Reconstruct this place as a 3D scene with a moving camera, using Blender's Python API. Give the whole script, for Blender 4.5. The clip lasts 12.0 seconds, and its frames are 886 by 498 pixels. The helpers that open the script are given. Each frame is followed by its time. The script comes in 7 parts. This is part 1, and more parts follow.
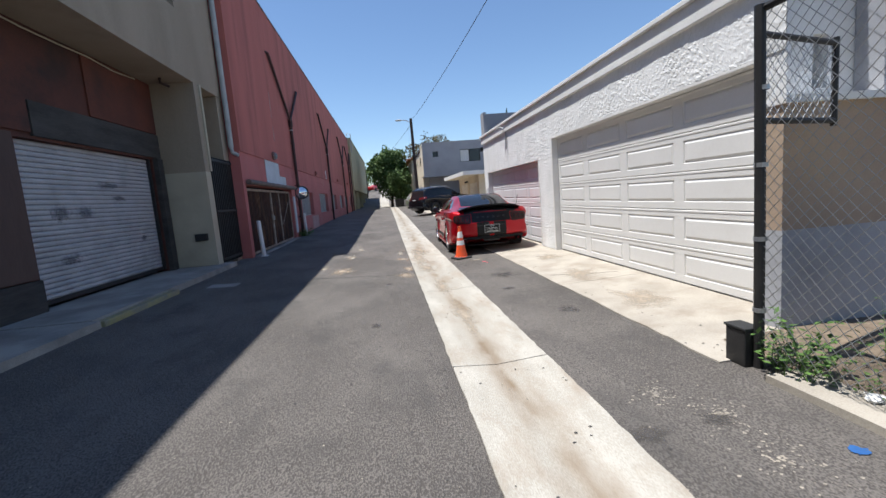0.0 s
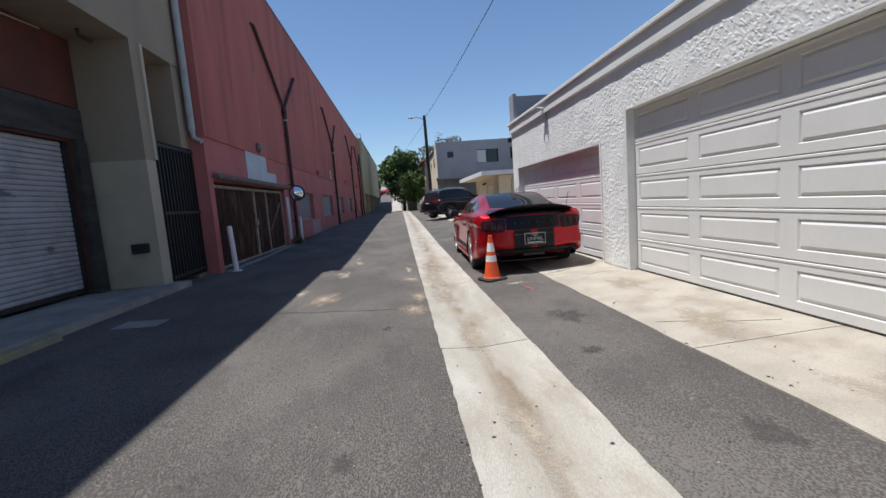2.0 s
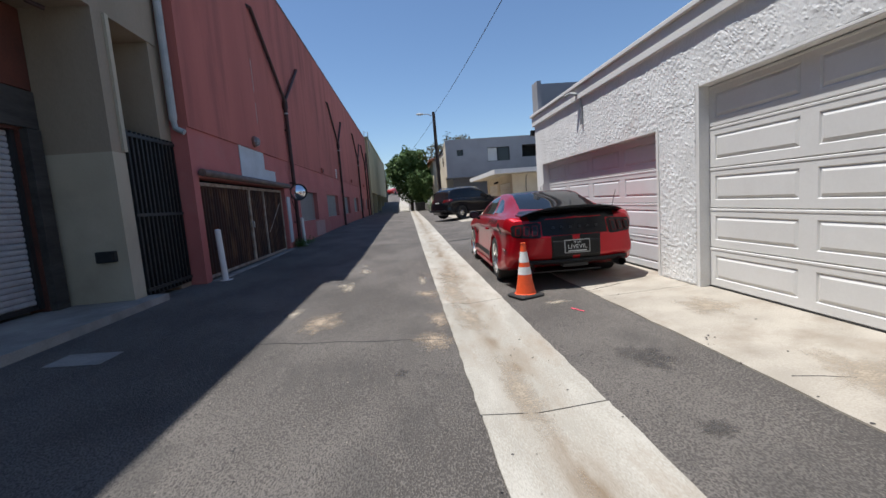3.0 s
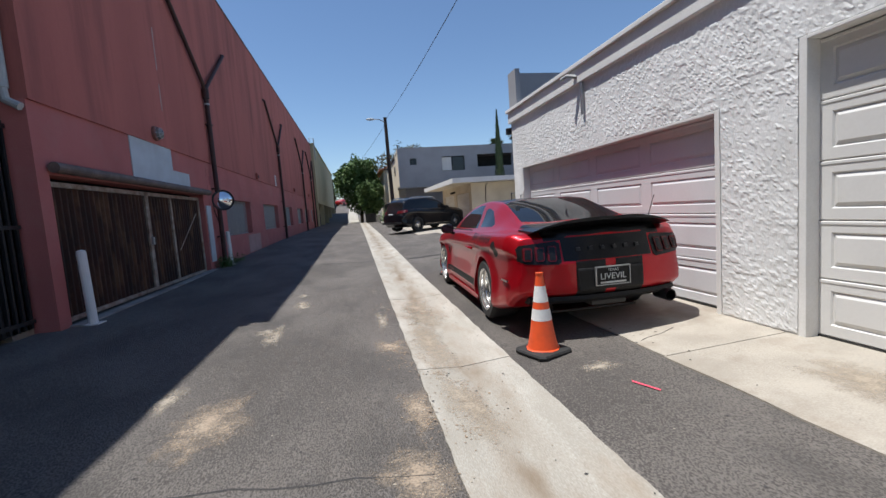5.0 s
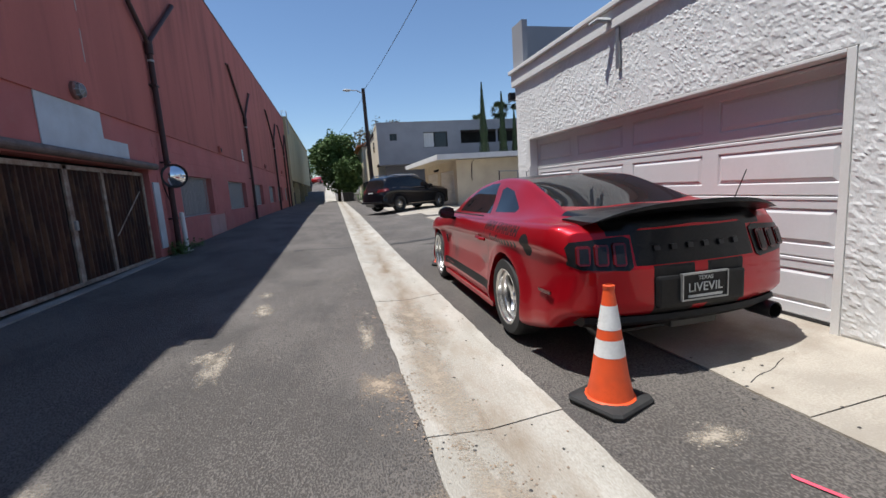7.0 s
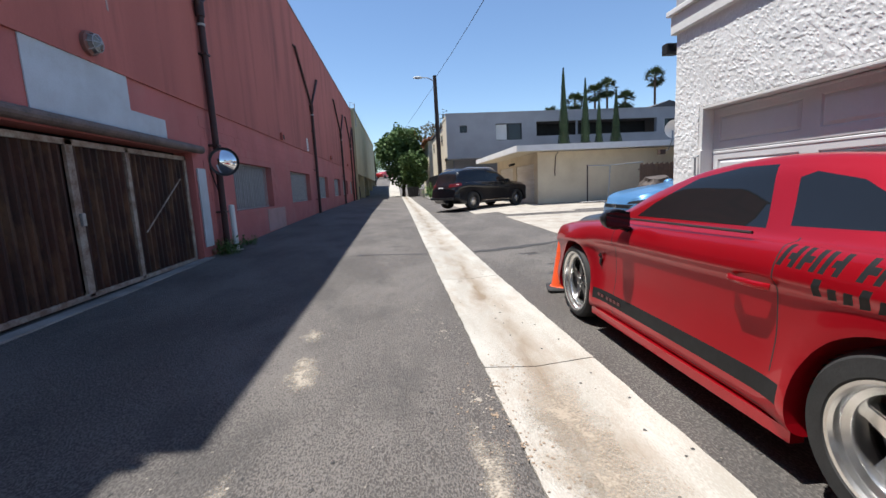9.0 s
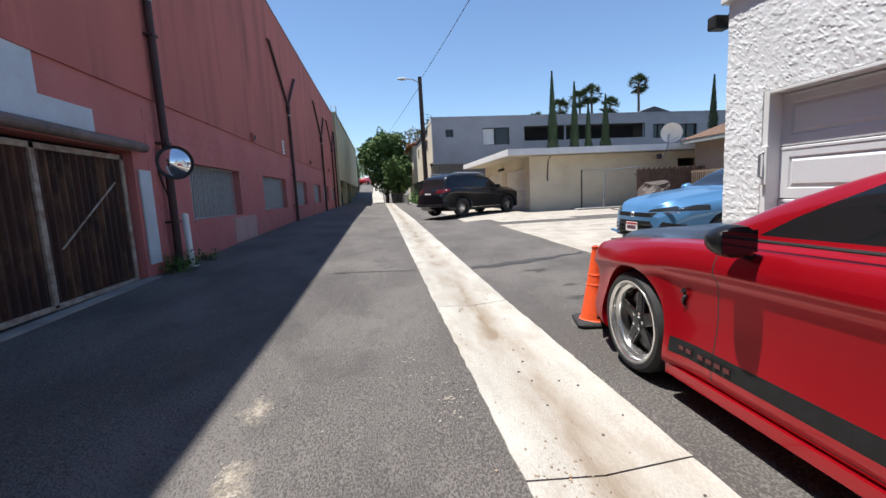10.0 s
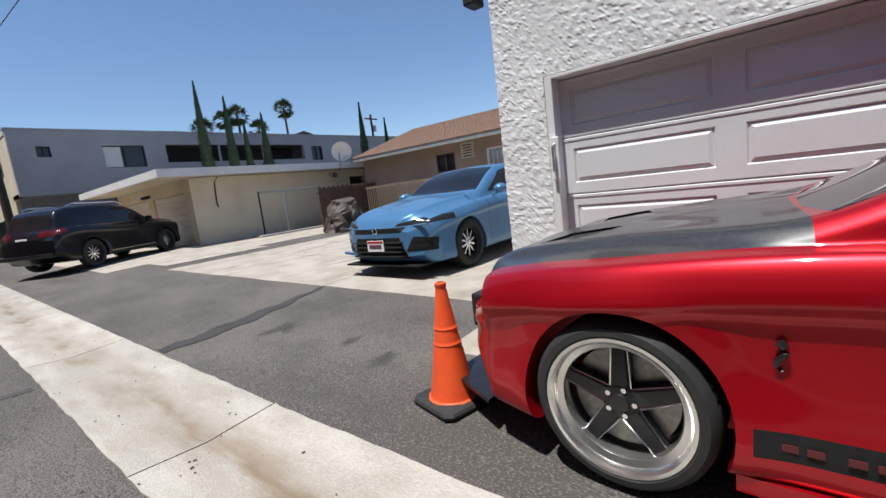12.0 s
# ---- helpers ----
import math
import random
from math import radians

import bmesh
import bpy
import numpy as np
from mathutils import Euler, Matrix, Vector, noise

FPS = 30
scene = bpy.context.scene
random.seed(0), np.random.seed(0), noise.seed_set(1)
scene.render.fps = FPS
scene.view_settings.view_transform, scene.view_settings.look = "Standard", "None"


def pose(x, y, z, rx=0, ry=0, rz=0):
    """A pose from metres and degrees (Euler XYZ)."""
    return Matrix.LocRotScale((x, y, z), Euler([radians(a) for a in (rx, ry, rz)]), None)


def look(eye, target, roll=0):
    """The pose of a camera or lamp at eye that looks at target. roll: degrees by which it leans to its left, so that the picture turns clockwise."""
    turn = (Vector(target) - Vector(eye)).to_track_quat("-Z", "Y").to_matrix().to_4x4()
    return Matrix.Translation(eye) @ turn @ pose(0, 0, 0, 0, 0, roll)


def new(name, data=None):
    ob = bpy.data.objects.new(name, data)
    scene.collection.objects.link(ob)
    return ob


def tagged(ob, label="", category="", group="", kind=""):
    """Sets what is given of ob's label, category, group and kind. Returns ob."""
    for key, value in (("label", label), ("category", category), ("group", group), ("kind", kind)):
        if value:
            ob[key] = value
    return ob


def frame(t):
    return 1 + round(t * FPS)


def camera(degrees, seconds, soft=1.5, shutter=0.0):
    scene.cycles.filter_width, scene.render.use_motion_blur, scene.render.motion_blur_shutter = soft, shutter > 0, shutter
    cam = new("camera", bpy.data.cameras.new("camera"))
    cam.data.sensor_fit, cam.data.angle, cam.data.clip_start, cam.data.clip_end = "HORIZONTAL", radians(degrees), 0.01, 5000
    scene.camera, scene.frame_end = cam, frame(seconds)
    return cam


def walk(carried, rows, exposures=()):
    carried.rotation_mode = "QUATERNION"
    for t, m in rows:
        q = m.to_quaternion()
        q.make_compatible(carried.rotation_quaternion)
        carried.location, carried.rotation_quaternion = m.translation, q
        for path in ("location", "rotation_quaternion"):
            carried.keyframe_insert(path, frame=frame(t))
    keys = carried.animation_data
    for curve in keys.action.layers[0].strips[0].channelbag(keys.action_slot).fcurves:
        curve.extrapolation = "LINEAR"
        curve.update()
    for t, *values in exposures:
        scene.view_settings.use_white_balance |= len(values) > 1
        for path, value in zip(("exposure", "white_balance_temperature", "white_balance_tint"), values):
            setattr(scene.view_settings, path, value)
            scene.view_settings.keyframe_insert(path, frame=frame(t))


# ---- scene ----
cam = camera(91.4, 12.0)
ROWS = [
    (0.0, 0.549, 2.547, 1.330, -7.41, -7.08, 4.49),
    (0.5, 0.588, 3.262, 1.300, -7.49, -6.85, 4.68),
    (1.0, 0.705, 3.936, 1.282, -7.07, -6.85, 4.54),
    (1.5, 0.693, 4.622, 1.245, -6.54, -6.68, 4.53),
    (2.0, 0.711, 5.257, 1.223, -5.68, -6.35, 4.33),
    (2.5, 0.622, 5.894, 1.232, -5.41, -6.30, 4.43),
    (3.0, 0.618, 6.498, 1.239, -4.77, -6.31, 4.32),
    (5.0, 0.574, 8.558, 1.226, -11.39, -5.27, 4.14),
    (5.5, 0.588, 8.920, 1.227, -14.27, -5.37, 4.70),
    (6.0, 0.673, 9.231, 1.243, -16.74, -6.07, 4.72),
    (6.5, 0.694, 9.524, 1.214, -20.31, -7.58, 4.04),
    (7.0, 0.606, 9.928, 1.244, -14.18, -8.25, 3.84),
    (7.5, 0.553, 10.439, 1.260, -4.91, -8.46, 2.80),
    (9.5, 0.399, 12.838, 1.195, -7.00, -7.90, 2.73),
    (10.0, 0.409, 13.437, 1.196, -8.31, -7.49, 2.76),
    (10.5, 0.394, 14.043, 1.202, -11.28, -7.56, 2.99),
    (11.0, 0.451, 14.635, 1.202, -17.01, -8.03, 3.20),
    (11.5, 0.365, 15.159, 1.203, -30.07, -8.22, 5.07),
    (12.0, 0.484, 15.556, 1.172, -51.66, -8.07, 6.88),
]
walk(cam, [(t, pose(x, y, z, 90 + pitch, roll, yaw)) for t, x, y, z, yaw, pitch, roll in ROWS],
     exposures=[(0.0, 0.52, 6150, 10), (1.0, 0.34, 6150, 10), (2.0, 0.24, 6150, 10), (6.5, 0.25, 6150, 10), (7.5, 0.32, 6150, 10), (9.5, 0.68, 6200, 10), (10.5, 0.62, 6200, 10), (11.5, 0.42, 6200, 10), (12.0, 0.32, 6200, 10)])

# ---- world and sun ----
SUN_TO = Vector((-0.30, 0.043, 1.0)).normalized()
world = bpy.data.worlds.new("world")
scene.world = world
world.use_nodes = True
wn = world.node_tree
sky = wn.nodes.new("ShaderNodeTexSky")
sky.sky_type, sky.sun_disc = "NISHITA", False
sky.sun_elevation = math.asin(SUN_TO.z)
sky.sun_rotation = math.atan2(SUN_TO.x, SUN_TO.y)
sky.air_density, sky.dust_density, sky.ozone_density = 1.0, 0.1, 3.6
wn.nodes["Background"].inputs["Strength"].default_value = 0.104
wn.links.new(sky.outputs[0], wn.nodes["Background"].inputs["Color"])
sun = new("sun", bpy.data.lights.new("sun", "SUN"))
sun.data.energy, sun.data.angle, sun.data.color = 5.0, radians(0.53), (1.0, 0.95, 0.87)
sun.matrix_world = look((0, 0, 60), Vector((0, 0, 60)) - SUN_TO)


# ---- materials ----
MATS = {}


def mat(name, c1, c2=None, scale=6.0, rough=0.8, bump=0.2, fine=90.0, metal=0.0, stain=None, stain_scale=0.5,
        stain_amount=0.5, stretch=(1, 1, 1), coat=0.0, spec=0.5, vary=0.0, depth=0.01, grain=0.45, channel=None, fade=False):
    """Paint or stone with two scales of variation, optional stains, and fine relief."""
    if name in MATS:
        return MATS[name]
    m = bpy.data.materials.new(name)
    m.use_nodes = True
    nt = m.node_tree
    n, ln = nt.nodes, nt.links
    b = n["Principled BSDF"]
    geo = n.new("ShaderNodeNewGeometry")
    mp = n.new("ShaderNodeMapping")
    mp.inputs["Scale"].default_value = stretch
    ln.new(geo.outputs["Position"], mp.inputs["Vector"])
    n1 = n.new("ShaderNodeTexNoise")
    n1.inputs["Scale"].default_value, n1.inputs["Detail"].default_value = scale, 6
    ln.new(mp.outputs[0], n1.inputs["Vector"])
    n2 = n.new("ShaderNodeTexNoise")
    n2.inputs["Scale"].default_value, n2.inputs["Detail"].default_value = fine, 3
    ln.new(mp.outputs[0], n2.inputs["Vector"])
    add = n.new("ShaderNodeMath")
    add.operation = "MULTIPLY_ADD"
    add.inputs[1].default_value, add.inputs[2].default_value = grain, -grain / 2
    ln.new(n2.outputs["Fac"], add.inputs[0])
    s2 = n.new("ShaderNodeMath")
    s2.operation = "ADD"
    ln.new(n1.outputs["Fac"], s2.inputs[0])
    ln.new(add.outputs[0], s2.inputs[1])
    ramp = n.new("ShaderNodeValToRGB")
    ramp.color_ramp.elements[0].position, ramp.color_ramp.elements[1].position = 0.32, 0.68
    c2 = c2 or tuple(v * 0.8 for v in c1)
    ramp.color_ramp.elements[0].color, ramp.color_ramp.elements[1].color = (*c2, 1), (*c1, 1)
    ln.new(s2.outputs[0], ramp.inputs[0])
    col = ramp.outputs[0]
    if stain:
        n3 = n.new("ShaderNodeTexNoise")
        n3.inputs["Scale"].default_value, n3.inputs["Detail"].default_value = stain_scale, 7
        n3.inputs["Roughness"].default_value = 0.65
        ln.new(mp.outputs[0], n3.inputs["Vector"])
        r3 = n.new("ShaderNodeValToRGB")
        r3.color_ramp.elements[0].position, r3.color_ramp.elements[1].position = 0.5, 0.72
        r3.color_ramp.elements[1].color = (stain_amount,) * 3 + (1,)
        ln.new(n3.outputs["Fac"], r3.inputs[0])
        mx = n.new("ShaderNodeMix")
        mx.data_type = "RGBA"
        ln.new(r3.outputs[0], mx.inputs[0])
        ln.new(col, mx.inputs[6])
        mx.inputs[7].default_value = (*stain, 1)
        col = mx.outputs[2]
    if channel:
        # dirt washed along a drainage line at x = channel[0]
        sx = n.new("ShaderNodeSeparateXYZ")
        ln.new(geo.outputs["Position"], sx.inputs[0])
        n4 = n.new("ShaderNodeTexNoise")
        n4.inputs["Scale"].default_value, n4.inputs["Detail"].default_value = 1.4, 6
        n4.inputs["Roughness"].default_value = 0.7
        ln.new(mp.outputs[0], n4.inputs["Vector"])
        off = n.new("ShaderNodeMath")
        off.operation = "MULTIPLY_ADD"
        off.inputs[1].default_value, off.inputs[2].default_value = 0.30, -channel[0] - 0.15
        ln.new(n4.outputs["Fac"], off.inputs[0])
        dx = n.new("ShaderNodeMath")
        ln.new(sx.outputs[0], dx.inputs[0])
        ln.new(off.outputs[0], dx.inputs[1])
        ab = n.new("ShaderNodeMath")
        ab.operation = "ABSOLUTE"
        ln.new(dx.outputs[0], ab.inputs[0])
        mr = n.new("ShaderNodeMapRange")
        mr.inputs["From Min"].default_value, mr.inputs["From Max"].default_value = channel[1], 0.0
        ln.new(ab.outputs[0], mr.inputs["Value"])
        pw = n.new("ShaderNodeMath")
        pw.operation = "MULTIPLY"
        ln.new(mr.outputs[0], pw.inputs[0])
        r4 = n.new("ShaderNodeMapRange")
        r4.inputs["From Min"].default_value, r4.inputs["From Max"].default_value = 0.36, 0.62
        ln.new(n1.outputs["Fac"], r4.inputs["Value"])
        ln.new(r4.outputs[0], pw.inputs[1])
        m4 = n.new("ShaderNodeMix")
        m4.data_type = "RGBA"
        ln.new(pw.outputs[0], m4.inputs[0])
        ln.new(col, m4.inputs[6])
        m4.inputs[7].default_value = (*channel[2], 1)
        col = m4.outputs[2]
    if fade:
        at = n.new("ShaderNodeAttribute")
        at.attribute_name = "fade"
        f1 = n.new("ShaderNodeMath")
        ln.new(at.outputs["Fac"], f1.inputs[0])
        ln.new(s2.outputs[0], f1.inputs[1])
        f2 = n.new("ShaderNodeMapRange")
        f2.inputs["From Min"].default_value, f2.inputs["From Max"].default_value = 0.55, 1.5
        f2.inputs["To Max"].default_value = 0.85
        ln.new(f1.outputs[0], f2.inputs["Value"])
        ln.new(f2.outputs[0], b.inputs["Alpha"])
    if vary:
        oi = n.new("ShaderNodeObjectInfo")
        mm = n.new("ShaderNodeMath")
        mm.operation = "MULTIPLY_ADD"
        mm.inputs[1].default_value, mm.inputs[2].default_value = vary, 1 - vary / 2
        ln.new(oi.outputs["Random"], mm.inputs[0])
        vm = n.new("ShaderNodeVectorMath")
        vm.operation = "SCALE"
        ln.new(col, vm.inputs[0])
        ln.new(mm.outputs[0], vm.inputs["Scale"])
        col = vm.outputs[0]
    ln.new(col, b.inputs["Base Color"])
    b.inputs["Roughness"].default_value, b.inputs["Metallic"].default_value = rough, metal
    b.inputs["Specular IOR Level"].default_value = spec
    b.inputs["Coat Weight"].default_value, b.inputs["Coat Roughness"].default_value = coat, 0.04
    if bump:
        bp = n.new("ShaderNodeBump")
        bp.inputs["Strength"].default_value, bp.inputs["Distance"].default_value = bump, depth
        ln.new(s2.outputs[0], bp.inputs["Height"])
        ln.new(bp.outputs[0], b.inputs["Normal"])
    MATS[name] = m
    return m


def glass(name, tint, rough=0.03, alpha_mix=0.0):
    """Dark tinted pane: transmits a little, mirrors the surroundings."""
    if name in MATS:
        return MATS[name]
    m = bpy.data.materials.new(name)
    m.use_nodes = True
    b = m.node_tree.nodes["Principled BSDF"]
    b.inputs["Base Color"].default_value = (*tint, 1)
    b.inputs["Roughness"].default_value, b.inputs["IOR"].default_value = rough, 1.5
    b.inputs["Transmission Weight"].default_value = alpha_mix
    MATS[name] = m
    return m


ASPHALT = mat("asphalt", (0.176, 0.158, 0.142), (0.080, 0.071, 0.064), 0.8, 0.92, 1.0, 110, stain=(0.066, 0.061, 0.057), stain_scale=1.7, stain_amount=0.7, stretch=(1, 0.55, 1), depth=0.009, grain=2.2)
NEW_ASPHALT = mat("dark_asphalt", (0.085, 0.08, 0.078), (0.055, 0.053, 0.052), 2, 0.95, 0.9, 120, depth=0.008, grain=1.4)
GUTTER = mat("gutter_concrete", (0.455, 0.43, 0.38), (0.335, 0.31, 0.265), 3.0, 0.9, 0.6, 90, stain=(0.27, 0.21, 0.15), stain_scale=2.4, stain_amount=0.7, stretch=(1.6, 0.5, 1), vary=0.14, depth=0.008, grain=0.9, channel=(1.36, 0.26, (0.20, 0.15, 0.10)))
GUTTER_SILT = mat("gutter_silt", (0.34, 0.27, 0.20), (0.45, 0.37, 0.28), 3, 0.95, 0.6, 80, stretch=(3, 0.5, 1), depth=0.006)
CONCRETE = mat("apron_concrete", (0.425, 0.385, 0.325), (0.32, 0.287, 0.24), 2.2, 0.9, 0.5, 90, stain=(0.23, 0.185, 0.14), stain_scale=1.5, stain_amount=0.8, vary=0.1, depth=0.006, grain=0.8)
OLD_CONCRETE = mat("old_concrete", (0.36, 0.34, 0.31), (0.22, 0.205, 0.19), 2.0, 0.92, 0.5, 60, stain=(0.14, 0.13, 0.12), stain_scale=1.1, stain_amount=0.7)
STUCCO = mat("white_stucco", (0.80, 0.80, 0.79), (0.71, 0.71, 0.70), 2.5, 0.9, 0.6, 75, stain=(0.56, 0.54, 0.50), stain_scale=1.2, stain_amount=0.35, stretch=(1, 1, 0.5))
WHITE = mat("white_paint", (0.82, 0.81, 0.79), (0.72, 0.71, 0.68), 3, 0.6, 0.1, 60, stain=(0.45, 0.42, 0.38), stain_scale=1.5, stain_amount=0.3)
DOOR_PAINT = mat("door_paint", (0.73, 0.72, 0.70), (0.68, 0.67, 0.65), 1.2, 0.5, 0.05, 40, stain=(0.5, 0.48, 0.45), stain_scale=1.6, stain_amount=0.18)
DOOR_PINK = mat("door_paint_faded", (0.70, 0.705, 0.715), (0.65, 0.655, 0.665), 1.2, 0.5, 0.05, 40, stain=(0.5, 0.45, 0.44), stain_scale=1.6, stain_amount=0.2)
RED = mat("red_stucco", (0.46, 0.145, 0.118), (0.39, 0.122, 0.10), 0.8, 0.9, 0.35, 70, stain=(0.13, 0.05, 0.042), stain_scale=0.9, stain_amount=0.6, stretch=(1.5, 1.5, 0.17))
PINK = mat("pink_block", (0.50, 0.165, 0.15), (0.42, 0.135, 0.12), 1.1, 0.9, 0.3, 60, stain=(0.42, 0.22, 0.19), stain_scale=1.0, stain_amount=0.5, vary=0.06)
BEIGE = mat("beige_stucco", (0.335, 0.275, 0.205), (0.27, 0.22, 0.16), 1.0, 0.9, 0.3, 70, stain=(0.20, 0.16, 0.12), stain_scale=0.8, stain_amount=0.6, stretch=(1, 1, 0.3))
BEIGE_LIGHT = mat("beige_repaint", (0.46, 0.41, 0.31), (0.40, 0.35, 0.26), 1.5, 0.85, 0.2, 60, stain=(0.28, 0.24, 0.18), stain_scale=1.2, stain_amount=0.4)
RUSTWOOD = mat("rust_boards", (0.105, 0.033, 0.021), (0.055, 0.021, 0.015), 1.3, 0.85, 0.4, 40, stain=(0.022, 0.017, 0.015), stain_scale=1.0, stain_amount=1.0)
BROWN = mat("brown_plywood", (0.095, 0.058, 0.045), (0.07, 0.042, 0.034), 2, 0.8, 0.2, 50, stretch=(1, 1, 0.2))
OLDWOOD = mat("charred_beam", (0.060, 0.055, 0.050), (0.028, 0.026, 0.024), 4, 0.85, 0.7, 30, stretch=(1, 0.25, 1.5))
ROLLSTEEL = mat("rolling_door_steel", (0.44, 0.44, 0.45), (0.35, 0.35, 0.36), 3, 0.5, 0.05, 30, stain=(0.20, 0.20, 0.21), stain_scale=1.9, stain_amount=0.55)
BLACK = mat("black_paint", (0.022, 0.021, 0.021), (0.012, 0.012, 0.012), 5, 0.55, 0.15, 60)
RUST = mat("rusted_sheet", (0.060, 0.023, 0.013), (0.024, 0.013, 0.009), 2.6, 0.85, 0.3, 50, stain=(0.26, 0.14, 0.065), stain_scale=2.2, stain_amount=0.5, stretch=(1, 1.6, 0.45))
RUSTPIPE = mat("brown_pipe", (0.050, 0.018, 0.016), (0.028, 0.012, 0.011), 6, 0.6, 0.2, 60)
PIPE_GREY = mat("grey_pipe", (0.45, 0.46, 0.45), (0.34, 0.35, 0.35), 4, 0.6, 0.1, 50)
STEEL = mat("galvanised_steel", (0.42, 0.43, 0.44), (0.32, 0.33, 0.34), 20, 0.45, 0.1, 90, metal=0.8)
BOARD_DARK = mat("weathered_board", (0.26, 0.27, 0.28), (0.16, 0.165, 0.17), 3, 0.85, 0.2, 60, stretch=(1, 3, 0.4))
PALEBOARD = mat("pale_board", (0.55, 0.60, 0.64), (0.46, 0.50, 0.53), 2, 0.8, 0.1, 60, stain=(0.34, 0.33, 0.31), stain_scale=1.5, stain_amount=0.4)
GREYHOUSE = mat("grey_stucco", (0.33, 0.335, 0.355), (0.29, 0.295, 0.31), 1.2, 0.9, 0.2, 60, stain=(0.25, 0.25, 0.26), stain_scale=0.5, stain_amount=0.4)
CREAM = mat("cream_stucco", (0.70, 0.62, 0.46), (0.62, 0.54, 0.40), 1.0, 0.9, 0.2, 60, stain=(0.45, 0.36, 0.24), stain_scale=0.8, stain_amount=0.4)
GREENB = mat("olive_stucco", (0.46, 0.42, 0.27), (0.40, 0.36, 0.23), 0.9, 0.9, 0.2, 50, stain=(0.3, 0.27, 0.18), stain_scale=0.6, stain_amount=0.5, stretch=(1, 1, 0.3))
TAN = mat("tan_stucco", (0.42, 0.32, 0.23), (0.36, 0.27, 0.20), 1.2, 0.9, 0.3, 60, stain=(0.28, 0.21, 0.15), stain_scale=0.9, stain_amount=0.4)
GREYPAINT = mat("grey_block_paint", (0.40, 0.41, 0.44), (0.33, 0.34, 0.37), 1.6, 0.85, 0.3, 60, stain=(0.2, 0.2, 0.21), stain_scale=1.3, stain_amount=0.4)
SHINGLE = mat("brown_shingle", (0.235, 0.140, 0.090), (0.15, 0.095, 0.065), 9, 0.9, 0.6, 60)
TERRACOTTA = mat("terracotta_tile", (0.55, 0.20, 0.09), (0.42, 0.15, 0.07), 5, 0.85, 0.4, 40)
DARKROOF = mat("dark_roof", (0.10, 0.095, 0.095), (0.07, 0.068, 0.07), 4, 0.9, 0.4, 50)
# near-black colour standing in for the shade inside recesses and openings
DARK = mat("interior_shade_dark", (0.03, 0.03, 0.032), (0.02, 0.02, 0.02), 2, 0.9, 0.0, 20)
PANE = glass("window_pane", (0.02, 0.022, 0.026), 0.04)
CURTAIN = mat("curtain_cloth", (0.72, 0.72, 0.70), (0.55, 0.55, 0.53), 9, 0.9, 0.3, 20, stretch=(6, 6, 0.2))
BARK = mat("bark", (0.16, 0.11, 0.075), (0.09, 0.062, 0.045), 12, 0.95, 0.8, 40, stretch=(1, 1, 0.2))
LEAF = mat("leaf_green", (0.12, 0.19, 0.050), (0.06, 0.11, 0.028), 1.6, 0.7, 0.0, 20)
LEAF_DRY = mat("leaf_olive", (0.14, 0.12, 0.05), (0.07, 0.065, 0.03), 1.6, 0.75, 0.0, 20)
CYPRESS = mat("cypress_green", (0.040, 0.070, 0.024), (0.018, 0.036, 0.014), 3, 0.75, 0.0, 20)
PALMLEAF = mat("palm_green", (0.075, 0.105, 0.038), (0.05, 0.07, 0.028), 2, 0.6, 0.0, 20)
WEED = mat("weed_green", (0.10, 0.19, 0.035), (0.05, 0.11, 0.02), 8, 0.7, 0.0, 30)
ORANGE = mat("cone_orange", (0.86, 0.105, 0.022), (0.72, 0.085, 0.02), 6, 0.45, 0.05, 40, stain=(0.35, 0.07, 0.03), stain_scale=5, stain_amount=0.4)
REFLECT = mat("reflective_white", (0.80, 0.80, 0.79), (0.66, 0.66, 0.65), 9, 0.4, 0.05, 60)
RUBBER = mat("black_rubber", (0.028, 0.028, 0.028), (0.018, 0.018, 0.018), 12, 0.75, 0.2, 90)
BLUEPAINT = mat("blue_spray", (0.02, 0.10, 0.30), None, 8, 0.8, 0.2, 60)
PINKSPRAY = mat("pink_spray", (0.85, 0.10, 0.16), None, 8, 0.7, 0.1, 60)
PALE_SPLASH = mat("pale_splash", (0.42, 0.37, 0.30), (0.22, 0.2, 0.17), 14, 0.9, 0.2, 60)
TAN_SILT = mat("tan_silt", (0.34, 0.25, 0.17), (0.22, 0.17, 0.13), 9, 0.95, 0.3, 60)
PALE_FADE = mat("pale_dust_smear", (0.46, 0.40, 0.32), (0.30, 0.26, 0.21), 11, 0.95, 0.2, 70, grain=1.2, fade=True)
TAN_FADE = mat("tan_dust_smear", (0.43, 0.34, 0.25), (0.29, 0.235, 0.18), 11, 0.95, 0.2, 70, grain=1.2, fade=True)
SILT_FADE = mat("dried_silt_smear", (0.41, 0.345, 0.265), (0.33, 0.275, 0.21), 11, 0.95, 0.2, 70, grain=1.2, fade=True)
OIL_FADE = mat("oil_smear", (0.078, 0.070, 0.064), (0.058, 0.053, 0.049), 9, 0.7, 0.2, 70, grain=1.0, fade=True)


# ---- building helpers ----
def thing(name, label, category, at=(0, 0, 0), rz=0.0, group="", kind=""):
    ob = new(name)
    ob.empty_display_size = 0.2
    ob.matrix_world = pose(*at, 0, 0, rz)
    return tagged(ob, label, category, group, kind)


